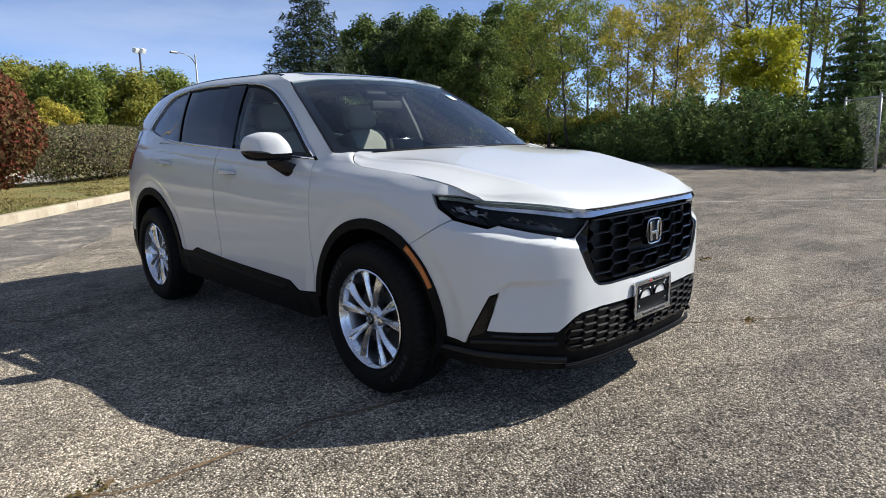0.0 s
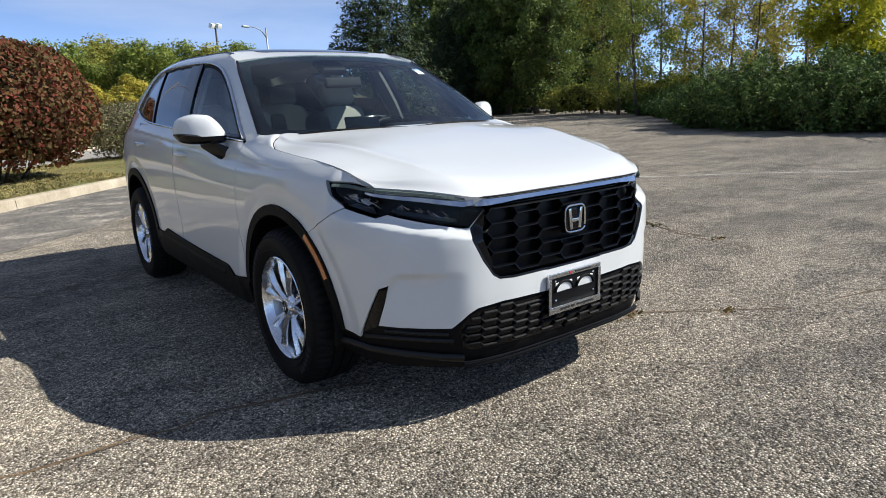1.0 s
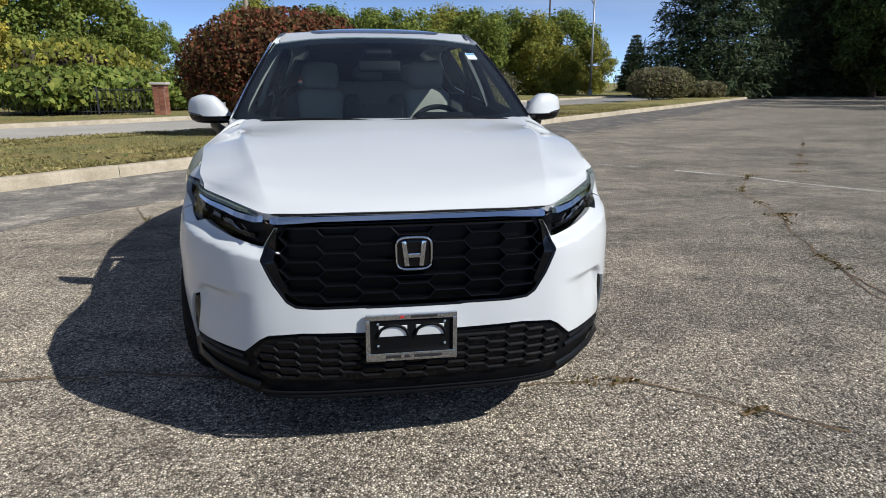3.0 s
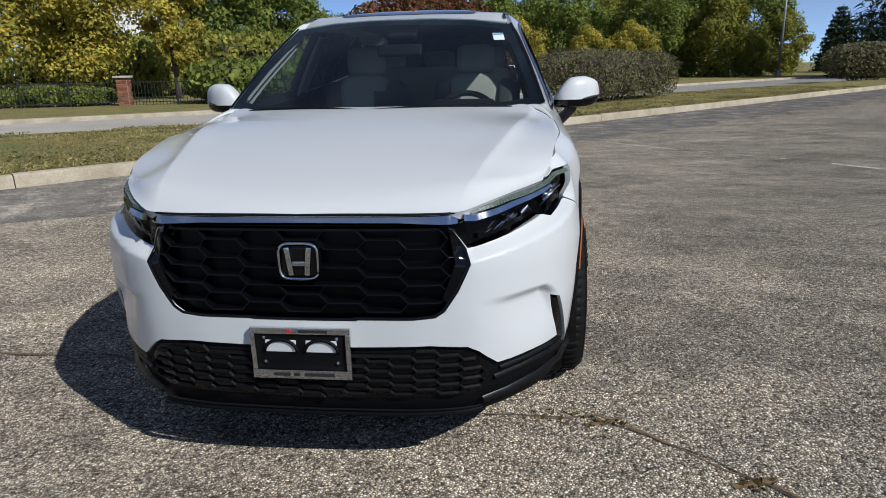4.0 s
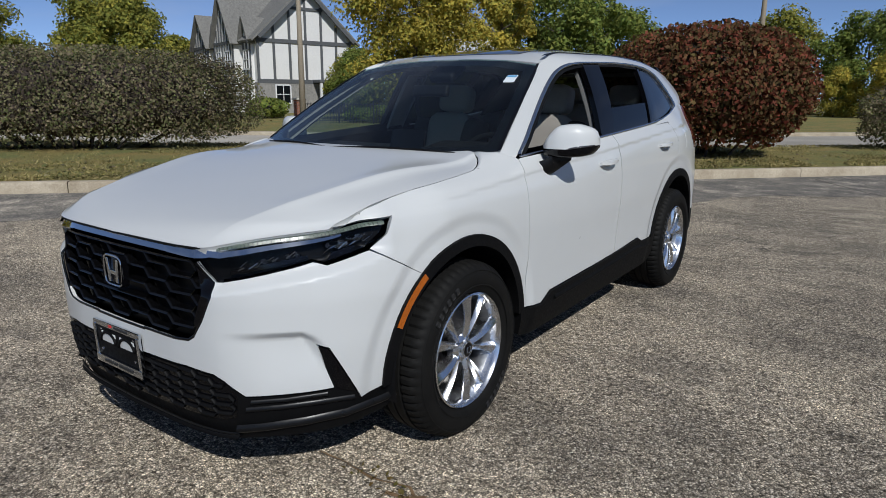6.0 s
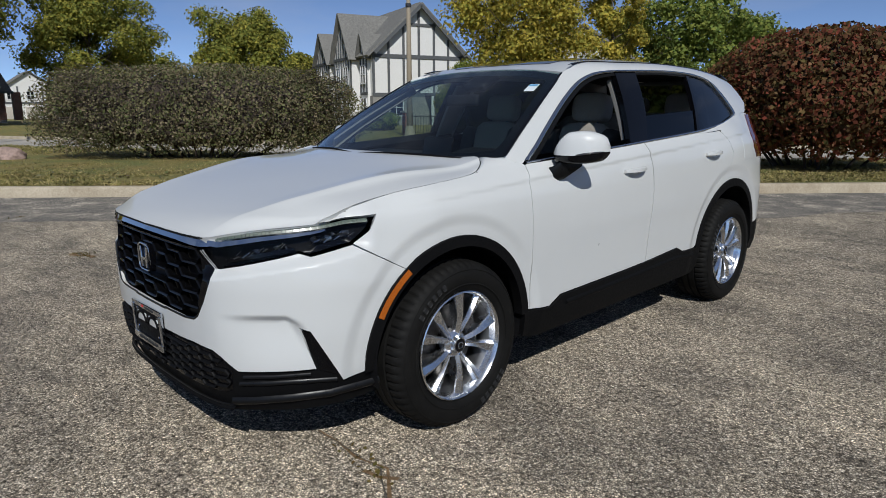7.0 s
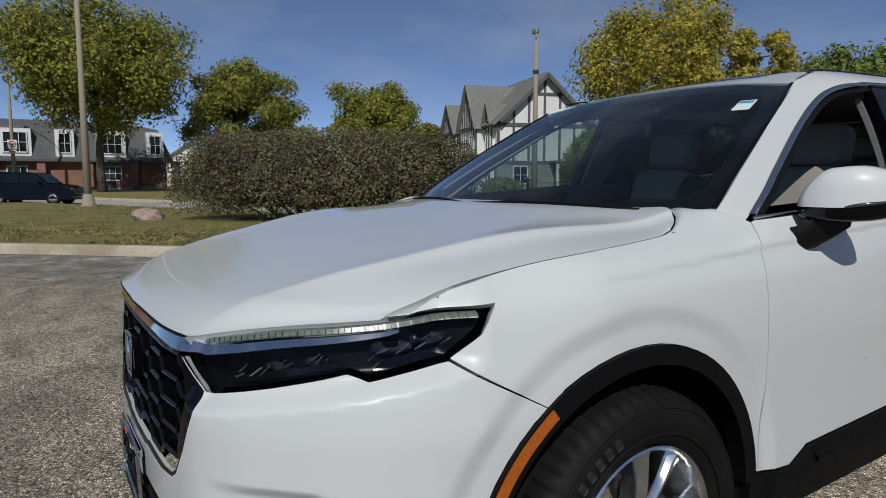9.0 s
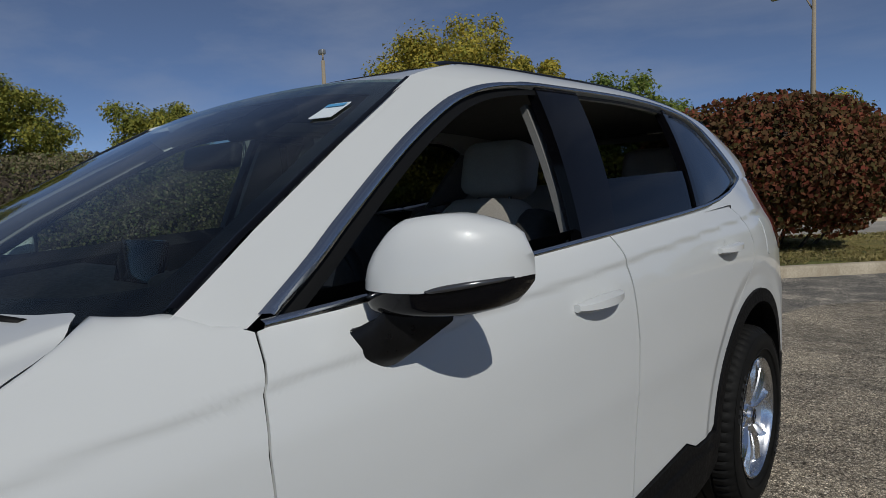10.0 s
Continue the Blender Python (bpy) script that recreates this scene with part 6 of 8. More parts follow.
def bush(name, at, radii, leaf, n, size, label, seed, power=2.0, lump=0.10, stems=9, twigs=0, yaw=0.0, lift=0.0, core=0.76, category="bush"):
    """A clipped shrub: a dark inside, a coat of leaves, stems at its foot."""
    ob = thing(name, at, label, category)
    ob.rotation_euler = (0, 0, radians(yaw))
    zc = radii[2] * 0.5 + lift
    half = (radii[0], radii[1], radii[2] * 0.5)
    pts, out = shell_points(n, half, seed, power, lump, low=-0.86)
    pts[:, 2] += zc
    put("foliage", leaf_mesh("foliage", pts, size, seed, out, 0.9), leaf, ob, shade=False)
    pts, out = shell_points(n // 3, (half[0] * 0.86, half[1] * 0.86, half[2] * 0.86), seed + 1, power, lump, low=-0.9)
    pts[:, 2] += zc
    put("inner_foliage", leaf_mesh("inner_foliage", pts, size * 1.5, seed + 1, out, 1.2), leaf, ob, shade=False)
    bm = bmesh.new()
    bmesh.ops.create_icosphere(bm, subdivisions=4, radius=1.0)
    for v in bm.verts:
        d = v.co.normalized()
        k = (abs(d.x) ** power + abs(d.y) ** power + abs(d.z) ** power) ** (1 / power)
        q = Vector((d.x * half[0], d.y * half[1], d.z * half[2])) / k
        v.co = q * core * (0.9 + 0.2 * noise.noise(q * 1.5 + Vector((seed, 0, 0)))) + Vector((0, 0, zc))
    part("twig_core", bm, TWIG, ob)
    g = random.Random(seed)
    bm = bmesh.new()
    for _ in range(stems):
        x, y = g.uniform(-0.5, 0.5) * radii[0], g.uniform(-0.5, 0.5) * radii[1]
        tube(bm, [(x * 0.6, y * 0.6, -0.05), (x, y, zc * 0.35), (x * 1.5, y * 1.5, zc * 0.9)], [0.035, 0.025, 0.012], 5)
    for _ in range(twigs):
        a, b = g.uniform(0, 6.28), g.uniform(-0.5, 0.9)
        d = Vector((math.cos(a) * math.cos(b), math.sin(a) * math.cos(b), math.sin(b)))
        k = (abs(d.x) ** power + abs(d.y) ** power + abs(d.z) ** power) ** (1 / power)
        q = Vector((d.x * half[0], d.y * half[1], d.z * half[2])) / k
        e = Vector((g.uniform(-0.3, 0.3), g.uniform(-0.3, 0.3), g.uniform(0.1, 0.45)))
        q0 = q * 0.80 + Vector((0, 0, zc))
        tube(bm, [q0, q0 + e * 0.5, q * 0.97 + Vector((0, 0, zc)) + e * 0.6], [0.008, 0.006, 0.003], 3)
    part("stem", bm, TWIG, ob)
    return ob


def tree(name, at, height, radius, leaf, label, seed, clumps=16, per=260, size=0.28, low=0.28, trunk=None, shape="round", gap=0.0, category="tree"):
    """A trunk that tapers and forks into limbs, each with clumps of leaves round its end."""
    ob = thing(name, at, label, category)
    g = random.Random(seed)
    r0 = trunk or height * 0.018
    bm = bmesh.new()
    top = height * (0.80 if shape != "tall" else 0.94)
    lean = Vector((g.uniform(-0.05, 0.05), g.uniform(-0.05, 0.05), 0))
    spine = [Vector((0, 0, -0.1))] + [Vector((0, 0, top * t)) + lean * top * t + Vector((g.uniform(-1, 1), g.uniform(-1, 1), 0)) * height * 0.012 for t in (0.12, 0.25, 0.4, 0.55, 0.7, 0.85, 1.0)]
    tube(bm, spine, [r0 * k for k in (1.35, 1.05, 0.95, 0.82, 0.66, 0.48, 0.32, 0.14)], 8)
    centres = []
    for k in range(clumps):
        t = (k + 0.5) / clumps
        a = k * 2.399 + g.uniform(-0.4, 0.4)
        h = height * (low + (1 - low) * (t ** 0.85)) - height * 0.06
        u = (h / height - low) / (1 - low)
        prof = {"round": math.sin(math.pi * min(max(0.12 + 0.80 * u, 0), 1)) ** 0.65, "tall": 0.55 + 0.45 * math.sin(math.pi * min(u + 0.1, 1)), "spread": 0.35 + 0.65 * math.sin(math.pi * min(0.2 + 0.7 * u, 1))}[shape]
        rr = radius * prof * g.uniform(0.35, 0.86)
        c = Vector((math.cos(a) * rr, math.sin(a) * rr, h)) + lean * h
        for _ in range(2):
            f_ = Vector((g.uniform(-1, 1), g.uniform(-1, 1), g.uniform(-0.8, 0.8))) * radius * 0.24
            centres.append((c + f_, radius * g.uniform(0.12, 0.20)))
        centres.append((c, radius * g.uniform(0.19, 0.31) * (1.0 if shape != "tall" else 0.85)))
        h0 = max(height * 0.16, h - rr * g.uniform(0.6, 1.1) - height * 0.05)
        i = min(int(h0 / top * 7), 6)
        root = spine[i + 1] if i + 1 < len(spine) else spine[-1]
        mid = root.lerp(c, 0.5) + Vector((g.uniform(-0.3, 0.3), g.uniform(-0.3, 0.3), -0.06 * height * g.random()))
        tube(bm, [root, mid, c, c + (c - mid) * 0.25], [r0 * 0.34, r0 * 0.22, r0 * 0.10, r0 * 0.03], 5)
        for _ in range(3):
            e = c + Vector((g.uniform(-1, 1), g.uniform(-1, 1), g.uniform(-0.4, 1))) * radius * 0.28
            tube(bm, [mid.lerp(c, 0.6), c.lerp(e, 0.5) + Vector((0, 0, 0.1)), e], [r0 * 0.09, r0 * 0.06, r0 * 0.02], 4)
    part("trunk", bm, BARK, ob, shade=True)
    gg = np.random.default_rng(seed)
    pts, outs = [], []
    for c, cr in centres:
        n = int(per * 1.55 * (cr / radius / 0.25) ** 1.3 * g.uniform(0.7, 1.3) * (1 - gap * g.random()))
        d = gg.normal(size=(n, 3))
        d /= np.linalg.norm(d, axis=1, keepdims=True)
        q = d * np.array([1, 1, 0.8]) * cr * (0.30 + 1.05 * gg.random((n, 1)) ** 0.8)
        q[:, 2] -= 0.25 * cr * gg.random(n) ** 2 * 2
        pts.append(q + np.array(c)), outs.append(d + np.array([0, 0, 0.4]))
    put("crown", leaf_mesh("crown", np.concatenate(pts), size * 0.84, seed, np.concatenate(outs), 0.55, tri=True), leaf, ob, shade=False)
    return ob


def conifer(name, at, height, radius, leaf, label, seed, tiers=24, size=0.36, dense_=120):
    """A spruce: whorls of drooping branches, wider towards the foot."""
    ob = thing(name, at, label, "conifer")
    g = random.Random(seed)
    bm = bmesh.new()
    tube(bm, [(0, 0, -0.1), (0, 0, height * 0.5), (0, 0, height * 0.99)], [height * 0.016, height * 0.010, 0.015], 7)
    pts, outs = [], []
    gg = np.random.default_rng(seed)
    for k in range(tiers):
        t = k / tiers
        h = height * (0.06 + 0.93 * t)
        reach = radius * (1 - t) ** 0.62 * g.uniform(0.80, 1.14) + 0.10
        m = max(6, int(15 * (1 - t) + 5))
        for j in range(m):
            a = 2 * math.pi * (j + g.random() * 0.7) / m + k
            rr = reach * g.uniform(0.72, 1.08)
            d = Vector((math.cos(a), math.sin(a), 0))
            path = [Vector((0, 0, h)) + d * rr * s + Vector((0, 0, -0.26 * rr * s + 0.14 * rr * s * s * 1.3)) for s in (0, 0.35, 0.7, 1.0)]
            tube(bm, path, [0.035 * (1 - t) + 0.01, 0.025 * (1 - t) + 0.008, 0.012, 0.004], 3)
            n = int(dense_ * rr / radius) + 8
            s = 0.12 + 0.88 * gg.random(n) ** 0.7
            base = np.array([[p.x, p.y, p.z] for p in path])
            x = np.stack([np.interp(s, [0, 0.35, 0.7, 1.0], base[:, i]) for i in range(3)], 1)
            wid = 0.20 * rr * (1.05 - s) + 0.05
            side = np.array([-d.y, d.x, 0])
            x = x + side * (gg.normal(size=(n, 1)) * wid[:, None]) + np.array([0, 0, -1]) * np.abs(gg.normal(size=(n, 1))) * 0.10 * rr
            pts.append(x)
            outs.append(np.tile(np.array([d.x * 0.5, d.y * 0.5, 0.8]), (n, 1)))
    part("trunk", bm, BARK, ob, shade=True)
    put("needles", leaf_mesh("needles", np.concatenate(pts), size, seed, np.concatenate(outs), 0.5, 1.9, 0.17, tri=True), leaf, ob, shade=False)
    return ob


def juniper(name, at, radii, seed, label, n=90, per=150, size=0.17):
    """A spreading juniper: sprays of needles that rise outwards at an angle."""
    ob = thing(name, at, label, "shrub")
    g, gg = random.Random(seed), np.random.default_rng(seed)
    bm = bmesh.new()
    pts, outs = [], []
    for k in range(n):
        a = k * 2.399
        rr = math.sqrt((k + 0.5) / n)
        end = Vector((math.cos(a) * rr * radii[0], math.sin(a) * rr * radii[1], radii[2] * (1.02 - 0.62 * rr ** 2.2) * g.uniform(0.78, 1.12)))
        root = Vector((end.x * 0.25, end.y * 0.25, 0.0))
        mid = root.lerp(end, 0.55) + Vector((0, 0, -0.10 * radii[2]))
        tube(bm, [root, mid, end], [0.03, 0.02, 0.005], 4)
        s = gg.random(per) ** 0.55
        base = np.array([list(root), list(mid), list(end)])
        x = np.stack([np.interp(s, [0, 0.55, 1.0], base[:, i]) for i in range(3)], 1)
        x = x + gg.normal(size=(per, 3)) * (0.035 + 0.19 * (1 - s) ** 0.8)[:, None] * np.array([1, 1, 0.8]) * radii[2] * 0.55
        x[:, 2] = np.maximum(x[:, 2], 0.03)
        pts.append(x)
        w = (end - mid).normalized()
        outs.append(np.tile(np.array([w.x * 0.4, w.y * 0.4, 0.8]), (per, 1)))
    part("branch", bm, BARK, ob, shade=True)
    put("needles", leaf_mesh("needles", np.concatenate(pts), size, seed, np.concatenate(outs), 0.8, 1.1, 0.24, tri=True), JUNIPER_LEAF, ob, shade=False)
    return ob


def polar(eye, az, d, z=0.12):
    return (eye[0] + d * math.cos(radians(az)), eye[1] + d * math.sin(radians(az)), z)


E_A, E_B, E_C, E_D = (-2.63, -2.36), (-0.70, -3.03), (1.08, -2.56), (2.67, -1.85)

# shrubs on the verge
bush("red_bush", (-1.6, 13.05, 0.14), (2.2, 2.15, 2.72), RED_LEAF, 19000, 0.095, "large rounded shrub turning dark red in autumn", 11, 2.3, 0.09, stems=16, lift=0.10)
bush("hedge", uv(-13.0, 6.4, 0.14), (3.95, 1.5, 2.32), HEDGE_LEAF, 26000, 0.062, "clipped grey-brown hedge thinning to bare twigs", 12, 3.2, 0.12, stems=26, twigs=900, yaw=math.degrees(math.atan2(KERB_U.y, KERB_U.x)))
bush("hedge", uv(9.3, 3.5, 0.14), (3.6, 1.1, 1.68), HEDGE_LEAF, 15000, 0.064, "low clipped brown-green hedge on the verge", 13, 3.4, 0.10, stems=20, twigs=350, yaw=math.degrees(math.atan2(KERB_U.y, KERB_U.x)))
bush("hedge", uv(35, 3.6, 0.14), (2.2, 1.6, 2.2), HEDGE_LEAF, 3500, 0.16, "rounded olive shrub beside the far kerb", 14, 2.4, 0.12)
bush("shrub", uv(42.5, 2.4, 0.14), (1.7, 1.3, 1.3), HEDGE_LEAF, 1800, 0.16, "small brown shrub beneath the spruce", 15, 2.3, 0.15)

# trees beyond the lot
conifer("spruce", polar(E_B, 59.3, 62), 15.6, 7.0, CONIFER_LEAF, "tall dark green spruce beside the lot", 21)
conifer("spruce", polar(E_A, 50.6, 78), 15.0, 7.5, CONIFER_LEAF, "broad dark spruce among the trees", 22, 24, 0.40, 150)
conifer("spruce", polar(E_A, 49.2, 84), 15.0, 6.5, CONIFER_LEAF, "broad dark spruce among the trees", 23)
conifer("spruce", polar(E_B, 65.1, 92), 7.6, 2.5, CONIFER_LEAF, "small dark spruce far down the verge", 24, 16, 0.4, 40)
dark_a = tree("tree", polar(E_A, 47.5, 76), 15.0, 5.2, DARK_LEAF, "tall dark green broadleaf tree", 31, 22, 330, 0.42, 0.12, shape="round")
dark_b = tree("tree", polar(E_A, 44.2, 70), 13.5, 4.8, MID_LEAF, "tall green broadleaf tree", 32, 22, 320, 0.38, 0.12, shape="round")
for az, d, s, yaw, src in ((52.6, 84, 1.05, 190, dark_a), (46.6, 72, 1.0, 100, dark_b), (41.5, 78, 1.05, 70, dark_a), (50.0, 92, 1.15, 150, dark_a), (45.8, 90, 1.1, 220, dark_b), (42.8, 64, 0.80, 300, dark_b), (39.5, 84, 1.1, 40, dark_b), (53.0, 96, 1.0, 10, dark_b)):
    c = copy_thing(src, Matrix.Translation(polar(E_A, az, d)) @ Matrix.Rotation(radians(yaw), 4, "Z") @ Matrix.Scale(s, 4))
    c.scale = (s, s, s)
thin_a = tree("tree", polar(E_A, 37.2, 50), 11.5, 3.2, OLIVE_LEAF, "thin tall tree with yellowing airy leaves", 33, 22, 160, 0.22, 0.14, 0.11, "tall", 0.6)
thin_b = tree("tree", polar(E_A, 34.0, 54), 12.0, 3.4, GREEN_LEAF, "thin tall tree with sparse green leaves", 34, 22, 160, 0.22, 0.12, 0.10, "tall", 0.6)
thin_d = tree("tree", polar(E_A, 18.6, 42), 11.8, 3.0, GREEN_LEAF, "tall bare-stemmed tree with a sparse crown", 37, 16, 70, 0.20, 0.42, 0.12, "tall", 0.7)
thin_c = tree("tree", polar(E_A, 30.5, 46), 9.8, 2.9, YELLOW_LEAF, "thin tree with yellow autumn leaves", 35, 20, 140, 0.20, 0.14, 0.09, "tall", 0.6)
for az, d, s, yaw, src in ((35.5, 44, 0.9, 50, thin_b), (32.2, 58, 1.0, 140, thin_a), (28.6, 52, 1.0, 80, thin_a), (27.2, 46, 0.95, 200, thin_c), (25.4, 50, 0.98, 20, thin_a), (23.4, 44, 0.95, 260, thin_c), (21.6, 40, 1.02, 60, thin_d),
                           (20.0, 46, 1.05, 190, thin_d), (17.8, 40, 1.02, 310, thin_d), (16.4, 44, 1.1, 120, thin_d), (14.8, 38, 1.05, 15, thin_d), (13.2, 42, 1.12, 250, thin_d), (11.6, 38, 1.1, 170, thin_d), (38.6, 56, 1.05, 110, thin_b)):
    c = copy_thing(src, Matrix.Translation(polar(E_A, az, d)) @ Matrix.Rotation(radians(4 * math.sin(az * 5.1)), 4, "X") @ Matrix.Rotation(radians(5 * math.sin(az * 3.7)), 4, "Y") @ Matrix.Rotation(radians(yaw), 4, "Z"))
    c.scale = (s * (0.9 + 0.25 * math.sin(az * 9) ** 2), s, s)
under = bush("thicket", polar(E_A, 40, 58), (4.5, 2.0, 2.4), OLIVE_LEAF, 2600, 0.26, "tangled undergrowth below the trees", 41, 2.2, 0.3, category="thicket")
for az, d, s in ((36, 52, 0.9), (32.5, 50, 1.0), (29, 44, 0.9), (25.5, 42, 0.85), (22, 38, 0.9), (45.5, 86, 1.3), (50, 88, 1.3), (53.5, 90, 1.2), (41.5, 84, 1.3), (38, 80, 1.2)):
    c = copy_thing(under, Matrix.Translation(polar(E_A, az, d)) @ Matrix.Rotation(radians(az * 7), 4, "Z"))
    c.scale = (s, s, s)
for az, d, s in ((110.5, 50, 1.0), (113.5, 47, 1.25), (116.5, 50, 1.35), (119.5, 46, 1.2), (122.5, 50, 1.3), (125.5, 47, 1.1)):
    c = copy_thing(under, Matrix.Translation(polar(E_C, az, d)) @ Matrix.Rotation(radians(az * 13), 4, "Z"))
    c.scale = (s, s, s * 1.25)
tree("small_tree", polar(E_A, 19.9, 27), 4.7, 1.9, LIME_LEAF, "small tree with bright yellow-green leaves", 36, 16, 230, 0.17, 0.35, 0.05, "round", 0.2)
conifer("pine", polar(E_A, 14.2, 24.5), 4.6, 1.9, JUNIPER_LEAF, "dark green young pine behind the fence", 26, 16, 0.13, 150)
conifer("pine", polar(E_A, 12.0, 25.5), 4.2, 1.9, JUNIPER_LEAF, "dark green young pine behind the fence", 27, 16, 0.13, 150)
for k, (x, y, rx, ry, h) in enumerate(((17.9, 3.0, 1.5, 1.7, 1.75), (18.3, 5.3, 1.9, 1.9, 2.15), (18.9, 8.0, 1.9, 1.9, 2.25), (20.6, 10.6, 2.0, 2.0, 2.0), (23.0, 12.4, 2.0, 1.8, 1.55), (21.3, 6.6, 2.2, 2.2, 2.35), (26.5, 15.0, 2.0, 1.8, 1.35), (30.5, 18.5, 2.2, 2.0, 1.5), (35.0, 22.8, 2.4, 2.2, 1.6), (39.5, 27.0, 2.4, 2.2, 1.7))):
    juniper("juniper", (x, y, 0.02), (rx, ry, h), 50 + k, "spreading dark green juniper at the lot's edge", per=230 if x < 24 else 90, size=0.12 if x < 24 else 0.22)

# trees beyond the street
far_a = tree("tree", polar(E_A, 78.0, 98), 9.6, 5.0, GREEN_LEAF, "full green tree beyond the street", 61, 20, 255, 0.38, 0.10)
far_b = tree("tree", polar(E_A, 80.5, 88), 9.2, 4.6, OLIVE_LEAF, "yellow-green tree beyond the street", 62, 20, 255, 0.36, 0.08)
far_y = tree("small_tree", polar(E_C, 90.5, 58), 5.2, 3.0, YELLOW_LEAF, "low bushy tree with golden leaves", 63, 12, 240, 0.28, 0.05)
FAR_LEFT = ((E_A, 76.2, 104, 0.9, 40, far_a), (E_B, 80.5, 74, 1.0, 80, far_b), (E_B, 84.0, 92, 0.95, 130, far_a), (E_B, 87.5, 98, 1.0, 200, far_b), (E_C, 92.5, 66, 0.86, 250, far_a), (E_C, 89.0, 72, 0.90, 300, far_a), (E_C, 86.0, 66, 0.84, 10, far_a), (E_C, 71.8, 70, 0.86, 75, far_a), (E_C, 74.0, 66, 0.82, 165, far_b), (E_C, 82.5, 70, 0.88, 60, far_b), (E_C, 79.5, 64, 0.82, 100, far_a))
FAR_RIGHT = ((E_D, 134.6, 54, 0.55, 15, far_b), (E_C, 131.6, 50, 0.5, 200, far_a), (E_C, 76.5, 68, 0.85, 150, far_a), (E_B, 104.8, 64, 0.66, 20, far_a), (E_B, 101.0, 74, 0.6, 70, far_b), (E_B, 108.5, 60, 0.5, 120, far_a), (E_C, 114.0, 62, 1.2, 45, far_a), (E_C, 110.0, 66, 1.0, 95, far_a), (E_C, 118.5, 64, 1.1, 145, far_b), (E_D, 115.1, 50, 0.46, 30, far_a), (E_C, 97.5, 70, 1.0, 210, far_b), (E_B, 68.6, 70, 0.60, 280, far_b), (E_B, 70.3, 66, 0.36, 320, far_b))
for eye, az, d, s, yaw, src in FAR_LEFT + FAR_RIGHT:
    c = copy_thing(src, Matrix.Translation(polar(eye, az, d)) @ Matrix.Rotation(radians(yaw), 4, "Z"))
    c.scale = (s, s, s)
for az, d, s in ((84.5, 56, 0.8), (81.0, 60, 0.9), (94.0, 60, 0.7)):
    c = copy_thing(far_y, Matrix.Translation(polar(E_C, az, d)))
    c.scale = (s, s, s)
tree("yellow_tree", polar(E_D, 129.2, 35.5), 10.0, 4.3, YELLOW_LEAF, "broad tree with golden-green autumn leaves", 64, 30, 560, 0.22, 0.27, 0.17, "round", 0.2)
tree("yellow_tree", polar(E_D, 121.6, 37), 8.8, 2.0, YELLOW_LEAF, "tree with golden-green autumn leaves", 65, 18, 330, 0.22, 0.28, 0.13, "round", 0.2)
tree("green_tree", polar(E_D, 152.4, 66), 10.1, 5.0, OLIVE_LEAF, "rounded olive-green tree behind the hedge", 66, 38, 430, 0.36, 0.12)
tree("green_tree", polar(E_D, 147.6, 72), 7.2, 3.6, OLIVE_LEAF, "rounded olive-green tree behind the hedge", 67, 26, 340, 0.36, 0.12)
tree("green_tree", polar(E_D, 164.2, 74), 13.3, 5.7, OLIVE_LEAF, "tall green tree before the apartments", 68, 36, 420, 0.36, 0.14)
tree("green_tree", polar(E_D, 158.8, 84), 7.6, 4.6, OLIVE_LEAF, "green tree far behind the hedge", 69, 14, 320, 0.4, 0.1)
tree("spreading_tree", (-63.7, 4.9, 0.12), 16.2, 8.6, OLIVE_LEAF, "large spreading tree with yellowing leaves", 70, 40, 380, 0.40, 0.52, 0.34, "spread", 0.2)
tree("spreading_tree", (-66.0, -10.5, 0.12), 13.0, 6.0, YELLOW_LEAF, "spreading tree with yellowing leaves", 71, 24, 420, 0.36, 0.24, 0.26, "spread", 0.2)
# planting along the railings
rail_bush = bush("shrub", polar(E_C, 128.5, 33.0), (1.3, 0.9, 0.95), GREEN_LEAF, 1300, 0.14, "green shrub behind the railings", 72, 2.2, 0.2)
for eye, az, d, s in ((E_C, 126.0, 32.5, 0.9), (E_C, 124.6, 32.5, 0.8), (E_C, 131.0, 33.6, 0.8), (E_B, 106.0, 31, 1.9), (E_B, 108.8, 31, 2.0), (E_B, 111.5, 30, 1.9), (E_B, 102.0, 32, 1.4), (E_D, 141.6, 42, 1.3)):
    c = copy_thing(rail_bush, Matrix.Translation(polar(eye, az, d)) @ Matrix.Rotation(radians(az * 11), 4, "Z"))
    c.scale = (s, s, s)

# grass blades on the verge
g = np.random.default_rng(9)
gu, gv = g.uniform(-26, 24, 105000), g.random(105000)
top_v = np.interp(gu, us, vs)
gv = 0.2 + gv ** 1.2 * (top_v - 0.3)
px = KERB_0.x + KERB_U.x * gu + KERB_V.x * gv
py = KERB_0.y + KERB_U.y * gu + KERB_V.y * gv
keep = np.array([noise.noise((x * 0.7, y * 0.7, 1)) > -0.25 for x, y in zip(px, py)])
c = np.stack([px, py, np.full(len(px), 0.185)], 1)[keep]
outs = np.tile(np.array([0.0, -0.6, 0.5]), (len(c), 1))
lawn_blades = put("grass", leaf_mesh("grass", c, 0.06, 9, outs, 1.0, 1.8, 0.14), GRASS, shade=False)
tagged(lawn_blades, "short green and straw-coloured grass blades on the verge", "grass", kind="stuff")
# fallen leaves
gu, gv = g.uniform(-16, 18, 900), g.uniform(0.25, 3.0, 900)
c = np.stack([KERB_0.x + KERB_U.x * gu + KERB_V.x * gv, KERB_0.y + KERB_U.y * gu + KERB_V.y * gv, np.full(900, 0.20)], 1)
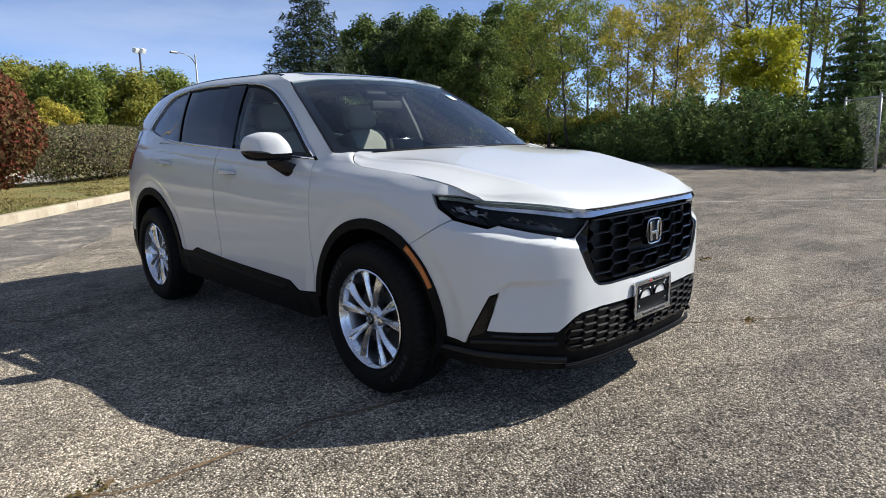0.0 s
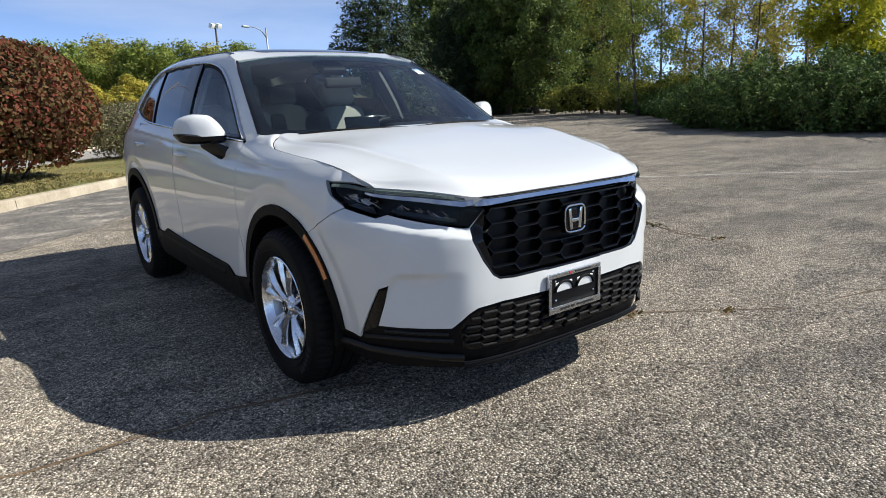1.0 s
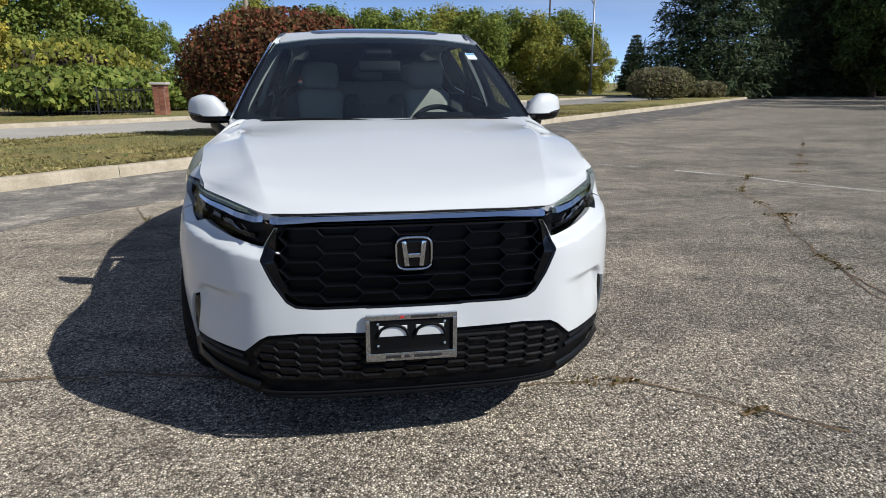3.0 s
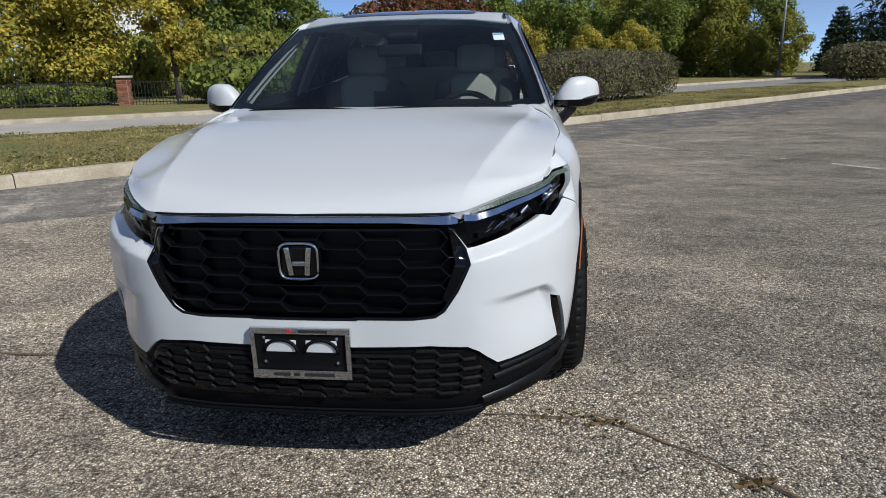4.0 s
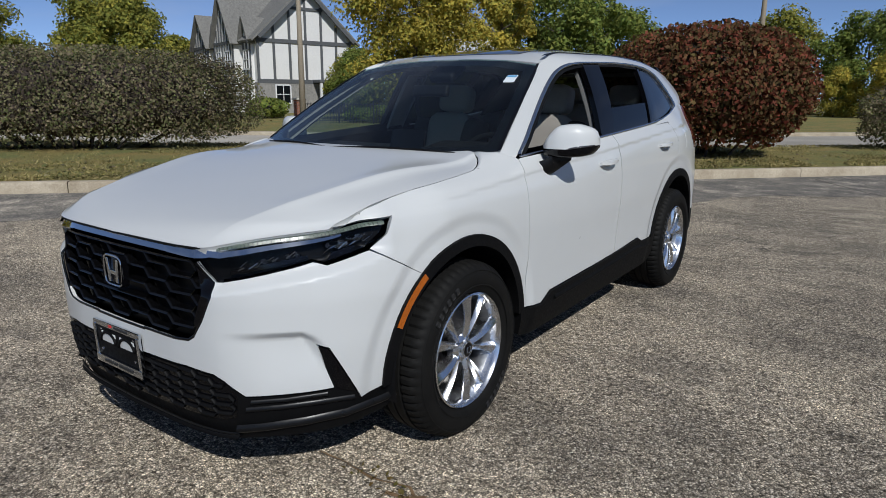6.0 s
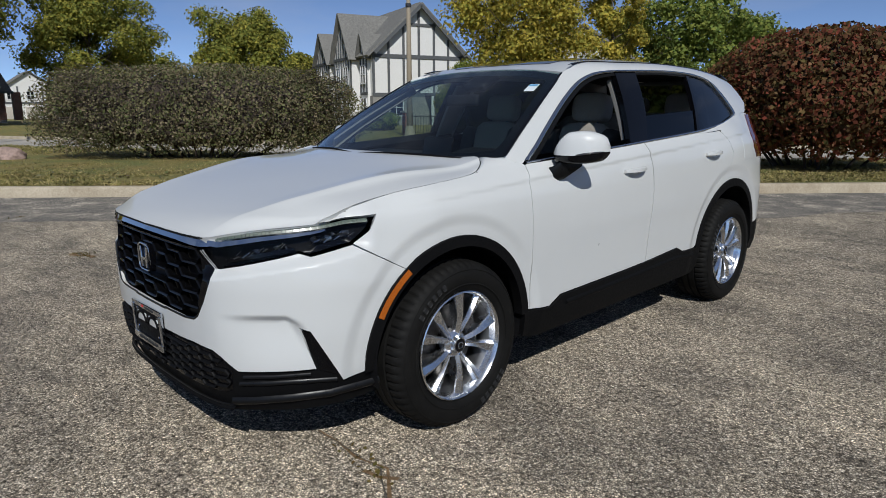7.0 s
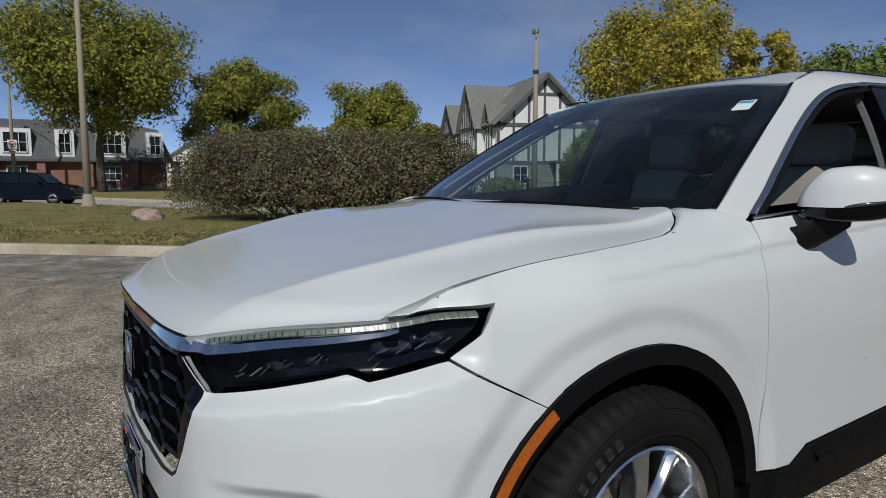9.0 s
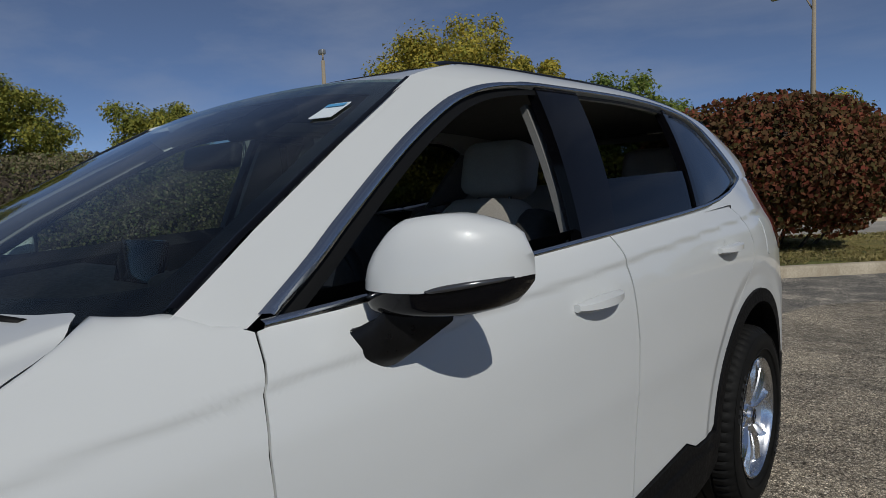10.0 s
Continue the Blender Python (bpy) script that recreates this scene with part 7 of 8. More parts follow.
litter = put("fallen_leaves", leaf_mesh("fallen_leaves", c, 0.08, 10, np.tile(np.array([0, 0, 2.0]), (900, 1)), 0.6), HEDGE_LEAF, shade=False)
tagged(litter, "dry brown fallen leaves on the grass", "leaves", kind="stuff")

# ---- lamp posts, walls, houses, parked car ----
def lamp_post(at, height, arm_az, arm, material, label, base=0.12, head="cobra"):
    """A tapered street-lamp pole with a bent arm and a flat head."""
    ob = thing("street_lamp", at, label, "street lamp")
    part("pole", tube(bmesh.new(), [(0, 0, -0.1), (0, 0, height * 0.5), (0, 0, height)], [base, base * 0.78, base * 0.52], 12), material, ob, shade=True)
    part("pole_foot", lathe([(base * 2.1, -0.05), (base * 2.1, 0.05), (base * 1.7, 0.12), (base * 1.25, 0.5), (base * 0.95, 0.55)], 14, "Z"), material, ob, angle=40)
    d = Vector((math.cos(radians(arm_az)), math.sin(radians(arm_az)), 0))
    if head == "cobra":
        pts = [Vector((0, 0, height * 0.90)), d * arm * 0.25 + Vector((0, 0, height * 0.965)), d * arm * 0.6 + Vector((0, 0, height * 0.995)), d * arm + Vector((0, 0, height * 1.0))]
        part("arm", tube(bmesh.new(), pts, [0.05, 0.045, 0.04, 0.035], 8), material, ob, shade=True)
        bm = rbox((0.75, 0.30, 0.16), Matrix.Translation(d * (arm + 0.3) + Vector((0, 0, height * 1.0 - 0.03))) @ Matrix.Rotation(radians(arm_az), 4, "Z"), 0.06, 3)
        part("lamp_head", bm, GALV, ob, "grey lamp head", angle=50)
    elif head == "box":
        for k in (-1, 1):
            part("flood_light", rbox((0.62, 0.5, 0.55), pose(0.38 * k, 0, height + 0.25, 20, 0, arm_az), 0.05), SIGN_WHITE, ob, "white flood light box", angle=40)
    elif head == "globe":
        part("arm", tube(bmesh.new(), [(0, 0, height), (0.0, 0, height + 0.25), (d.x * 0.18, d.y * 0.18, height + 0.35)], 0.035, 8), material, ob, shade=True)
        part("lamp_head", rbox((0.30, 0.22, 0.22), Matrix.Translation(d * 0.18 + Vector((0, 0, height + 0.40))), 0.06, 3), GALV, ob, angle=50)
        part("pole_collar", lathe([(base * 0.9, height * 0.8), (base * 0.9, height * 0.82)], 10, "Z"), POLE_DARK, ob)
    return ob


lamp_post((-20.3, 18.2, 0.12), 7.25, 150, 1.0, POLE_CONC, "tan concrete street lamp beside the railings", 0.15, "globe")
lamp_post((-27.0, 0.95, 0.12), 8.6, 200, 1.6, POLE_CONC, "tan concrete street lamp beside the street", 0.15)
lamp_post((23.5, 58.4, 0.12), 9.2, 196, 2.0, GALV, "grey street lamp with a bent arm", 0.13)
lamp_post((25.4, 78.2, 0.12), 11.6, 30, 1.0, POLE_DARK, "tall dark pole with white flood lights", 0.2, "box")
lamp_post((20.7, 64.2, 0.12), 7.2, 5, 2.2, GALV, "grey street lamp with a bent arm", 0.13)
lamp_post((-6.55, 44.5, 0.12), 12.9, 170, 1.8, POLE_CONC, "tan street lamp behind the red bush", 0.20)
lamp_post((-73.3, -1.84, 0.12), 11.6, 215, 3.0, POLE_CONC, "tan street lamp carrying a road sign", 0.2)

# road sign on the far pole: a round mark and a plate with a bar
sign = thing("road_sign", (-73.05, -1.84, 3.9), "white road sign with a red ring on the far lamp post", "road sign")
part("sign_plate", rbox((0.03, 0.75, 0.85), pose(0.12, 0, 0.75), 0.01), SIGN_WHITE, sign, angle=40)
ringp = lathe([(0.30, 0), (0.30, 0.02), (0.23, 0.02), (0.23, 0)], 28)
bmesh.ops.translate(ringp, verts=ringp.verts, vec=(0.14, 0, 0.75))
part("sign_ring", ringp, RED_MARK, sign)
part("sign_mark", rbox((0.02, 0.28, 0.16), pose(0.145, 0, 0.75)), INK, sign)
part("sign_plate", rbox((0.03, 0.62, 0.42), pose(0.12, 0, 0.02), 0.01), SIGN_WHITE, sign, angle=40)
part("sign_mark", rbox((0.02, 0.42, 0.07), pose(0.14, 0, 0.02)), INK, sign)

# boulder on the verge
bm = bmesh.new()
bmesh.ops.create_icosphere(bm, subdivisions=4, radius=1.0)
for v in bm.verts:
    q = v.co.copy()
    v.co = Vector((q.x * 0.40, q.y * 0.30, q.z * 0.22)) * (1 + 0.28 * noise.noise(q * 1.3) + 0.08 * noise.noise(q * 4)) + Vector((0, 0, 0.12))
    v.co.z = max(v.co.z, -0.03)
boulder = part("boulder", bm, ROCK, angle=25)
boulder.location, boulder.rotation_euler = (-16.1, 1.5, 0.15), (0, 0, 0.9)
tagged(boulder, "pinkish brown boulder lying on the grass", "boulder")


def brick_pillar(at, yaw, label):
    """A square pillar of real bricks with a stone cap."""
    ob = thing("brick_pillar", at, label, "pillar", "brick pillars along the railings")
    ob.rotation_euler = (0, 0, radians(yaw))
    part("mortar_core", rbox((0.44, 0.44, 1.14), pose(0, 0, 0.57)), MORTAR, ob)
    part("cap", rbox((0.62, 0.62, 0.09), pose(0, 0, 1.185), 0.02), CAP_STONE, ob, "pale stone cap", angle=40)
    return ob


pillars = [brick_pillar(p, yaw, "red brick pillar with a pale stone cap") for p, yaw in (((-23.0, 20.4, 0.12), 35), ((-15.8, 23.5, 0.12), 12), ((-7.2, 23.7, 0.12), -4))]


def railing(a, b, label):
    """Black steel railings between two places."""
    a, b = Vector(a), Vector(b)
    ob = thing("railing", a, label, "railing")
    d = b - a
    n = int(d.length / 0.15)
    part("top_rail", tube(bmesh.new(), [(0, 0, 0.95), tuple(d + Vector((0, 0, 0.95)))], 0.02, 6), POLE_DARK, ob)
    part("bottom_rail", tube(bmesh.new(), [(0, 0, 0.15), tuple(d + Vector((0, 0, 0.15)))], 0.018, 6), POLE_DARK, ob)
    me = None
    for k in range(1, n):
        if me is None:
            o = part("picket", rbox((0.018, 0.018, 1.0), pose(0, 0, 0.52)), POLE_DARK, ob)
            me = o.data
        else:
            o = put("picket", me, None, ob, shade=False)
        o.location = d * (k / n)
    for k in range(1, 4):
        part("post", rbox((0.06, 0.06, 1.12), pose(d.x * k / 4, d.y * k / 4, 0.55), 0.01), POLE_DARK, ob, angle=40)
    return ob


railing((-22.7, 20.5, 0.12), (-16.1, 23.4, 0.12), "black steel railings between the brick pillars")
railing((-15.5, 23.5, 0.12), (-7.5, 23.7, 0.12), "black steel railings between the brick pillars")

# chain-link fence beside the junipers
fence = thing("chain_link_fence", (15.9, 1.8, 0), "galvanised chain-link fence by the junipers", "fence")
f_pts = [Vector((0, 0, 0)), Vector((2.1, 1.3, 0)), Vector((-0.2, -2.6, 0))]
for p in f_pts:
    part("post", tube(bmesh.new(), [(p.x, p.y, -0.1), (p.x, p.y, 1.88)], 0.032, 8), GALV, fence, shade=True)
    part("post_cap", lathe([(0.036, 1.87), (0.03, 1.90), (0.001, 1.915)], 10, "Z"), GALV, fence).location = p
for p in f_pts[1:]:
    part("top_rail", tube(bmesh.new(), [(0, 0, 1.82), (p.x, p.y, 1.82)], 0.022, 8), GALV, fence, shade=True)
    bm = bmesh.new()
    L, Hh, st = p.length, 1.75, 0.085
    w = p.normalized()
    k = -int(Hh / st)
    while k * st < L:
        for sgn in (1, -1):
            x0, x1 = k * st, k * st + Hh
            a0, a1 = max(x0, 0), min(x1, L)
            if a1 > a0:
                z0, z1 = (a0 - x0), (a1 - x0)
                if sgn < 0:
                    z0, z1 = Hh - z0, Hh - z1
                tube(bm, [w * a0 + Vector((0, 0, 0.05 + z0)), w * a1 + Vector((0, 0, 0.05 + z1))], 0.0013, 3, cap=False)
        k += 1
    part("wire_mesh", bm, WIRE, fence)


# ---- houses ----
def local(origin, a, b):
    """A frame with its own width and depth directions."""
    a, b = Vector((*a, 0)).normalized(), Vector((*b, 0)).normalized()
    m = Matrix.Identity(4)
    m.col[0][:3], m.col[1][:3], m.col[2][:3] = a, b, (0, 0, 1)
    m.translation = Vector(origin)
    return m


def prism(w, d, h, apex, inset=0.0):
    """A block with a gable at each end: width w, depth d."""
    bm = bmesh.new()
    pr = [(0, 0), (w, 0), (w, h), (w / 2, apex), (0, h)]
    f = [bm.verts.new((x, inset, z)) for x, z in pr]
    k = [bm.verts.new((x, d - inset, z)) for x, z in pr]
    bm.faces.new(f), bm.faces.new(k[::-1])
    for i in range(5):
        j = (i + 1) % 5
        bm.faces.new((f[i], f[j], k[j], k[i]))
    return bm


def roof_slab(bm, p0, p1, p2, p3, t=0.18):
    n = (Vector(p1) - Vector(p0)).cross(Vector(p3) - Vector(p0)).normalized() * t
    if n.z < 0:
        n = -n
    lo = [bm.verts.new(p) for p in (p0, p1, p2, p3)]
    hi = [bm.verts.new(Vector(p) + n) for p in (p0, p1, p2, p3)]
    bm.faces.new(lo), bm.faces.new(hi[::-1])
    for i in range(4):
        bm.faces.new((lo[i], lo[(i + 1) % 4], hi[(i + 1) % 4], hi[i]))


def sash(parent, m, w, h, bars=1, mat_frame=None):
    """A window with its frame, bars and sill, on a wall that faces local -y."""
    o = part("window", rbox((w, 0.05, h), m @ pose(0, -0.01, 0)), WINDOW_DARK, parent)
    fr_ = bmesh.new()
    for dx, dz, ww, hh in ((-w / 2, 0, 0.10, h + 0.1), (w / 2, 0, 0.10, h + 0.1), (0, h / 2, w + 0.1, 0.10), (0, -h / 2, w + 0.1, 0.12), (0, 0, w, 0.05)) + tuple((-w / 2 + w * (i + 1) / (bars + 1), 0, 0.05, h) for i in range(bars)):
        box(fr_, (ww, 0.12, hh), m @ pose(dx, -0.03, dz))
    part("window_frame", fr_, mat_frame or SIGN_WHITE, o, "white window frame")
    return o


# white half-timbered house with a row of gables on its side
tudor = thing("tudor_house", (-40.8, 33.5, 0.1), "white house with dark half-timbering and grey gabled roofs", "house")
tudor.matrix_basis = local((-41.5, 32.6, 0.1), (0.287, 0.958), (-0.958, 0.287))
W_, D_, H_, A_ = 8.6, 14.5, 6.1, 10.1
part("wall", prism(W_, D_, H_, A_), WHITE_WALL, tudor, "white stucco walls")
part("stone_base", rbox((W_ + 0.12, D_ + 0.12, 2.5), pose(W_ / 2, D_ / 2, 1.25)), GREY_STONE, tudor, "grey stone ground floor")
rf = bmesh.new()
for sx in (0, 1):
    x0, x1 = (-0.55, W_ / 2) if sx == 0 else (W_ + 0.55, W_ / 2)
    roof_slab(rf, (x0, -0.6, H_ - 0.45), (x1, -0.6, A_), (x1, D_ + 0.6, A_), (x0, D_ + 0.6, H_ - 0.45))
part("roof", rf, SHINGLE, tudor, "grey shingle roof")
for x in (0.08, 1.45, 2.85, 4.3, 5.75, 7.15, 8.52):
    top_z = H_ + (A_ - H_) * (1 - abs(x - W_ / 2) / (W_ / 2)) - 0.1
    part("timber", rbox((0.20, 0.10, top_z - 2.5), pose(x, -0.03, (top_z + 2.5) / 2)), TIMBER, tudor)
for z, t, w_ in ((2.6, 0.32, W_ + 0.1), (5.8, 0.30, W_ + 0.1), (8.45, 0.22, 3.3)):
    part("timber", rbox((w_, 0.11, t), pose(W_ / 2, -0.035, z)), TIMBER, tudor)
for sgn in (-1, 1):
    ang = math.degrees(math.atan2(A_ - H_, W_ / 2))
    part("barge_board", rbox((5.9, 0.14, 0.30), pose(W_ / 2 + sgn * W_ / 4, -0.62, (A_ + H_) / 2 - 0.12, 0, sgn * ang)), TIMBER, tudor)
m_side = Matrix.Rotation(radians(-90), 4, "Z")
for y0, gw, ga, reach, deep_ in ((0.6, 1.6, 7.6, 0.25, 3.2), (2.7, 4.6, 9.6, 0.9, 4.6), (7.8, 1.6, 7.6, 0.25, 3.2), (9.9, 4.2, 8.6, 0.6, 4.0)):
    gb = new("side_gable")
    gb.parent = tudor
    part("gable_wall", prism(gw, 2.0, 5.9, ga - 0.12), WHITE_WALL, gb)
    gb.matrix_basis = pose(-reach, y0 + gw, 0) @ m_side
    rr_ = bmesh.new()
    for x_ in (-0.3, gw + 0.3):
        roof_slab(rr_, (x_, -0.4, 5.5), (gw / 2, -0.4, ga), (gw / 2, deep_, ga), (x_, deep_, 5.5), 0.14)
    part("gable_roof", rr_, SHINGLE, gb)
    for j in range(int(gw / 0.65) + 1):
        x = 0.08 + (gw - 0.16) * j / int(gw / 0.65)
        top_z = 5.9 + (ga - 6.1) * (1 - abs(x - gw / 2) / (gw / 2)) - 0.1
        part("timber", rbox((0.16, 0.10, top_z - 2.6), pose(x, -0.03, (top_z + 2.6) / 2)), TIMBER, gb)
    part("timber", rbox((gw, 0.10, 0.24), pose(gw / 2, -0.035, 5.75)), TIMBER, gb)
    part("timber", rbox((gw, 0.10, 0.24), pose(gw / 2, -0.035, 2.7)), TIMBER, gb)
    for x in ((gw / 2,) if gw < 4 else (gw * 0.27, gw * 0.73)):
        sash(gb, pose(x, -0.05, 4.3), 1.1, 1.5)
        sash(gb, pose(x, -0.05, 1.6), 1.3, 1.5)
for x in (2.1, 6.4):
    sash(tudor, pose(x, -0.03, 1.55), 1.3, 1.5)
porch = part("porch", rbox((2.4, 1.4, 0.25), pose(6.0, -0.7, 2.65), 0.03), TIMBER, tudor, angle=40)
part("porch_post", rbox((0.2, 0.2, 2.5), pose(5.0, -1.25, 1.25)), SIGN_WHITE, tudor)
part("porch_post", rbox((0.2, 0.2, 2.5), pose(7.0, -1.25, 1.25)), SIGN_WHITE, tudor)
part("front_door", rbox((1.0, 0.08, 2.1), pose(6.0, -0.08, 1.05), 0.02), POLE_DARK, tudor, angle=40)

# second white house behind the yellow tree
annex = thing("white_house", (-31.5, 46.5, 0.1), "white stuccoed house behind the yellow tree", "house")
annex.matrix_basis = local((-33.5, 43.5, 0.1), (0.70, 0.71), (-0.71, 0.70))
part("wall", prism(9.0, 9.0, 5.4, 8.3), WHITE_WALL, annex)
rf = bmesh.new()
roof_slab(rf, (-0.5, -0.5, 5.1), (4.5, -0.5, 8.3), (4.5, 9.5, 8.3), (-0.5, 9.5, 5.1))
roof_slab(rf, (9.5, -0.5, 5.1), (4.5, -0.5, 8.3), (4.5, 9.5, 8.3), (9.5, 9.5, 5.1))
part("roof", rf, SHINGLE, annex)
for x in (0.1, 2.3, 4.5, 6.7, 8.9):
    part("timber", rbox((0.2, 0.1, 3.0), pose(x, -0.03, 4.0)), TIMBER, annex)
part("timber", rbox((9.0, 0.1, 0.25), pose(4.5, -0.03, 2.7)), TIMBER, annex)
for x in (1.6, 4.5, 7.4):
    sash(annex, pose(x, -0.03, 1.5), 1.3, 1.4)
    sash(annex, pose(x, -0.03, 4.1), 1.1, 1.3)

# brick apartments with a steep dark upper floor
bw = Mat("far_brick_wall", rough=0.9)
bt = bw.n.new("ShaderNodeTexBrick")
bt.inputs["Color1"].default_value, bt.inputs["Color2"].default_value, bt.inputs["Mortar"].default_value = (0.22, 0.085, 0.05, 1), (0.32, 0.14, 0.085, 1), (0.30, 0.27, 0.24, 1)
bt.inputs["Scale"].default_value = 4.0
mp = bw.node("ShaderNodeMapping")
mp.inputs["Rotation"].default_value = (radians(90), 0, radians(90))
bw.link(bw.coords(), mp.inputs["Vector"]), bw.link(mp.outputs["Vector"], bt.inputs["Vector"])
bw.color(bw.mix(bt.outputs["Color"], bw.grey(bw.noise(0.8, 4.0), 0.75, 1.1), 1.0, "MULTIPLY"))
BRICK_WALL = bw.m
apart = thing("apartment_building", (-92, -20, 0.1), "brick apartments with a dark shingled mansard floor", "apartment building")
apart.matrix_basis = local((-81.5, -26.3, 0.45), (0.05, 1.0), (-1.0, 0.05))
LN = 39.4
part("foundation", rbox((LN - 0.1, 10.9, 0.6), pose(LN / 2, 5.5, -0.26)), GREY_STONE, apart)
part("brick_floor", rbox((LN, 11, 3.0), pose(LN / 2, 5.5, 1.5)), BRICK_WALL, apart, "red brick ground floor")
ms = bmesh.new()
lo_ = [ms.verts.new(p) for p in ((-0.7, -0.8, 2.9), (LN + 0.7, -0.8, 2.9), (LN + 0.7, 11.8, 2.9), (-0.7, 11.8, 2.9))]
hi_ = [ms.verts.new(p) for p in ((0.3, 0.7, 6.6), (LN - 0.7, 0.7, 6.6), (LN - 0.7, 10, 6.6), (0.3, 10, 6.6))]
ms.faces.new(lo_[::-1])
for i in range(4):
    ms.faces.new((lo_[i], lo_[(i + 1) % 4], hi_[(i + 1) % 4], hi_[i]))
rd = [ms.verts.new(p) for p in ((4, 5.4, 7.6), (LN - 4, 5.4, 7.6))]
ms.faces.new((hi_[0], hi_[1], rd[1], rd[0])), ms.faces.new((hi_[1], hi_[2], rd[1])), ms.faces.new((hi_[2], hi_[3], rd[0], rd[1])), ms.faces.new((hi_[3], hi_[0], rd[0]))
part("mansard", ms, DARK_SHINGLE, apart, "dark shingled mansard floor")
part("eaves_board", rbox((LN + 1.5, 0.12, 0.25), pose(LN / 2, -0.85, 2.88)), TIMBER, apart)
for k in range(9):
    x = 2.2 + k * 4.5
    dm = part("dormer", rbox((2.9 if k % 2 else 1.8, 1.5, 2.9), pose(x, 0.1, 4.75)), SIGN_WHITE, apart, "white dormer window")
    sash(apart, pose(x, -0.68, 4.75), 2.1 if k % 2 else 1.1, 2.1, 2 if k % 2 else 1)
    if k % 2:
        sash(apart, pose(x, -0.03, 1.5), 1.8, 1.5, 2)
    part("brick_pier", rbox((0.8, 0.7, 2.9), pose(x + 2.2, -0.35, 1.45)), BRICK_WALL, apart)
part("entry_door", rbox((1.0, 0.1, 2.1), pose(LN - 6, -0.03, 1.05)), POLE_DARK, apart)

white = thing("white_house", (-125, 27, 0.1), "far white half-timbered house with three windows", "house")
white.matrix_basis = local((-120.3, 20.3, 0.1), (0.10, 1.0), (-1.0, 0.10))
part("wall", prism(7.4, 10, 4.9, 7.4), WHITE_WALL, white)
rf = bmesh.new()
roof_slab(rf, (-0.5, -0.5, 4.6), (3.7, -0.5, 7.5), (3.7, 10.5, 7.5), (-0.5, 10.5, 4.6))
roof_slab(rf, (7.9, -0.5, 4.6), (3.7, -0.5, 7.5), (3.7, 10.5, 7.5), (7.9, 10.5, 4.6))
part("roof", rf, SHINGLE, white)
part("timber", rbox((7.5, 0.1, 0.3), pose(3.7, -0.04, 2.6)), TIMBER, white)
for x in (0.1, 2.0, 3.7, 5.4, 7.3):
    part("timber", rbox((0.22, 0.1, 2.6), pose(x, -0.03, 3.9)), TIMBER, white)
for x in (1.0, 3.7, 6.3):
    sash(white, pose(x, -0.04, 3.8), 1.0, 1.3)
    part("garage_door", rbox((1.8, 0.08, 2.0), pose(x, -0.04, 1.0), 0.02), CAP_STONE, white, angle=40)

# low shop far beyond the street, and the pale sheds behind the far trees
shop = thing("shop", (30, 88, 0.1), "low shop with an orange-brown front far off", "shop")
shop.location = polar(E_C, 70.6, 140, 0.1)
part("wall", rbox((9, 8, 3.6), pose(0, 0, 1.8)), CAP_STONE, shop)
part("fascia", rbox((9.3, 8.3, 1.1), pose(0, 0, 3.9)), BRICK_WALL, shop, "orange-brown fascia")
for x in (-3, 0, 3):
    part("shop_window", rbox((2.2, 0.1, 2.2), pose(x, -4.02, 1.3)), WINDOW_DARK, shop)
shed = thing("shed", (60, 66, 0), "low pale shed behind the far trees", "shed")
shed.matrix_basis = local((*polar(E_B, 52, 112, 0)[:2], 0), (0.6, -0.8), (0.8, 0.6))
part("wall", rbox((44, 10, 2.3), pose(0, 0, 1.15)), SIGN_WHITE, shed)
part("roof", rbox((45, 11, 0.4), pose(0, 0, 2.5)), GALV, shed)
kerb("kerb", [tuple(uv(94.9, v).xy) for v in np.linspace(0, -68, 12)], 0.2, 0.16, "pale kerb at the lot's far end", back=1)


# dark car on the street
suv = thing("dark_car", (-35.0, -0.75, 0.03), "dark navy SUV on the street beyond the verge", "car")
suv.rotation_euler = (0, 0, math.atan2(0.89, 0.45))
suv.scale = (0.9, 0.9, 0.92)
prof = [(-2.2, 0.35), (-2.28, 0.7), (-2.2, 1.0), (-1.9, 1.32), (-1.72, 1.62), (-1.2, 1.70), (0.2, 1.68), (0.55, 1.58), (1.12, 1.10), (1.9, 1.0), (2.2, 0.85), (2.3, 0.6), (2.25, 0.32)]
bm = bmesh.new()
rings = []
for yy, ins in ((-0.90, 1.0), (-0.78, 1.0), (0.78, 1.0), (0.90, 1.0)):
    row = []
    for x, z in prof:
        tumble = 0.22 * max(0, (z - 1.0) / 0.7)
        y = math.copysign(abs(yy) - tumble, yy)
        row.append(bm.verts.new((x * (1.0 if abs(yy) < 0.85 else 0.985), y, z)))
    rings.append(row)
for a_, b_ in zip(rings, rings[1:]):
    for j in range(len(prof)):
        bm.faces.new((a_[j], a_[(j + 1) % len(prof)], b_[(j + 1) % len(prof)], b_[j]))
bm.faces.new(rings[0]), bm.faces.new(rings[-1][::-1])
part("body", bm, DARK_PAINT, suv, "navy painted body", angle=35)
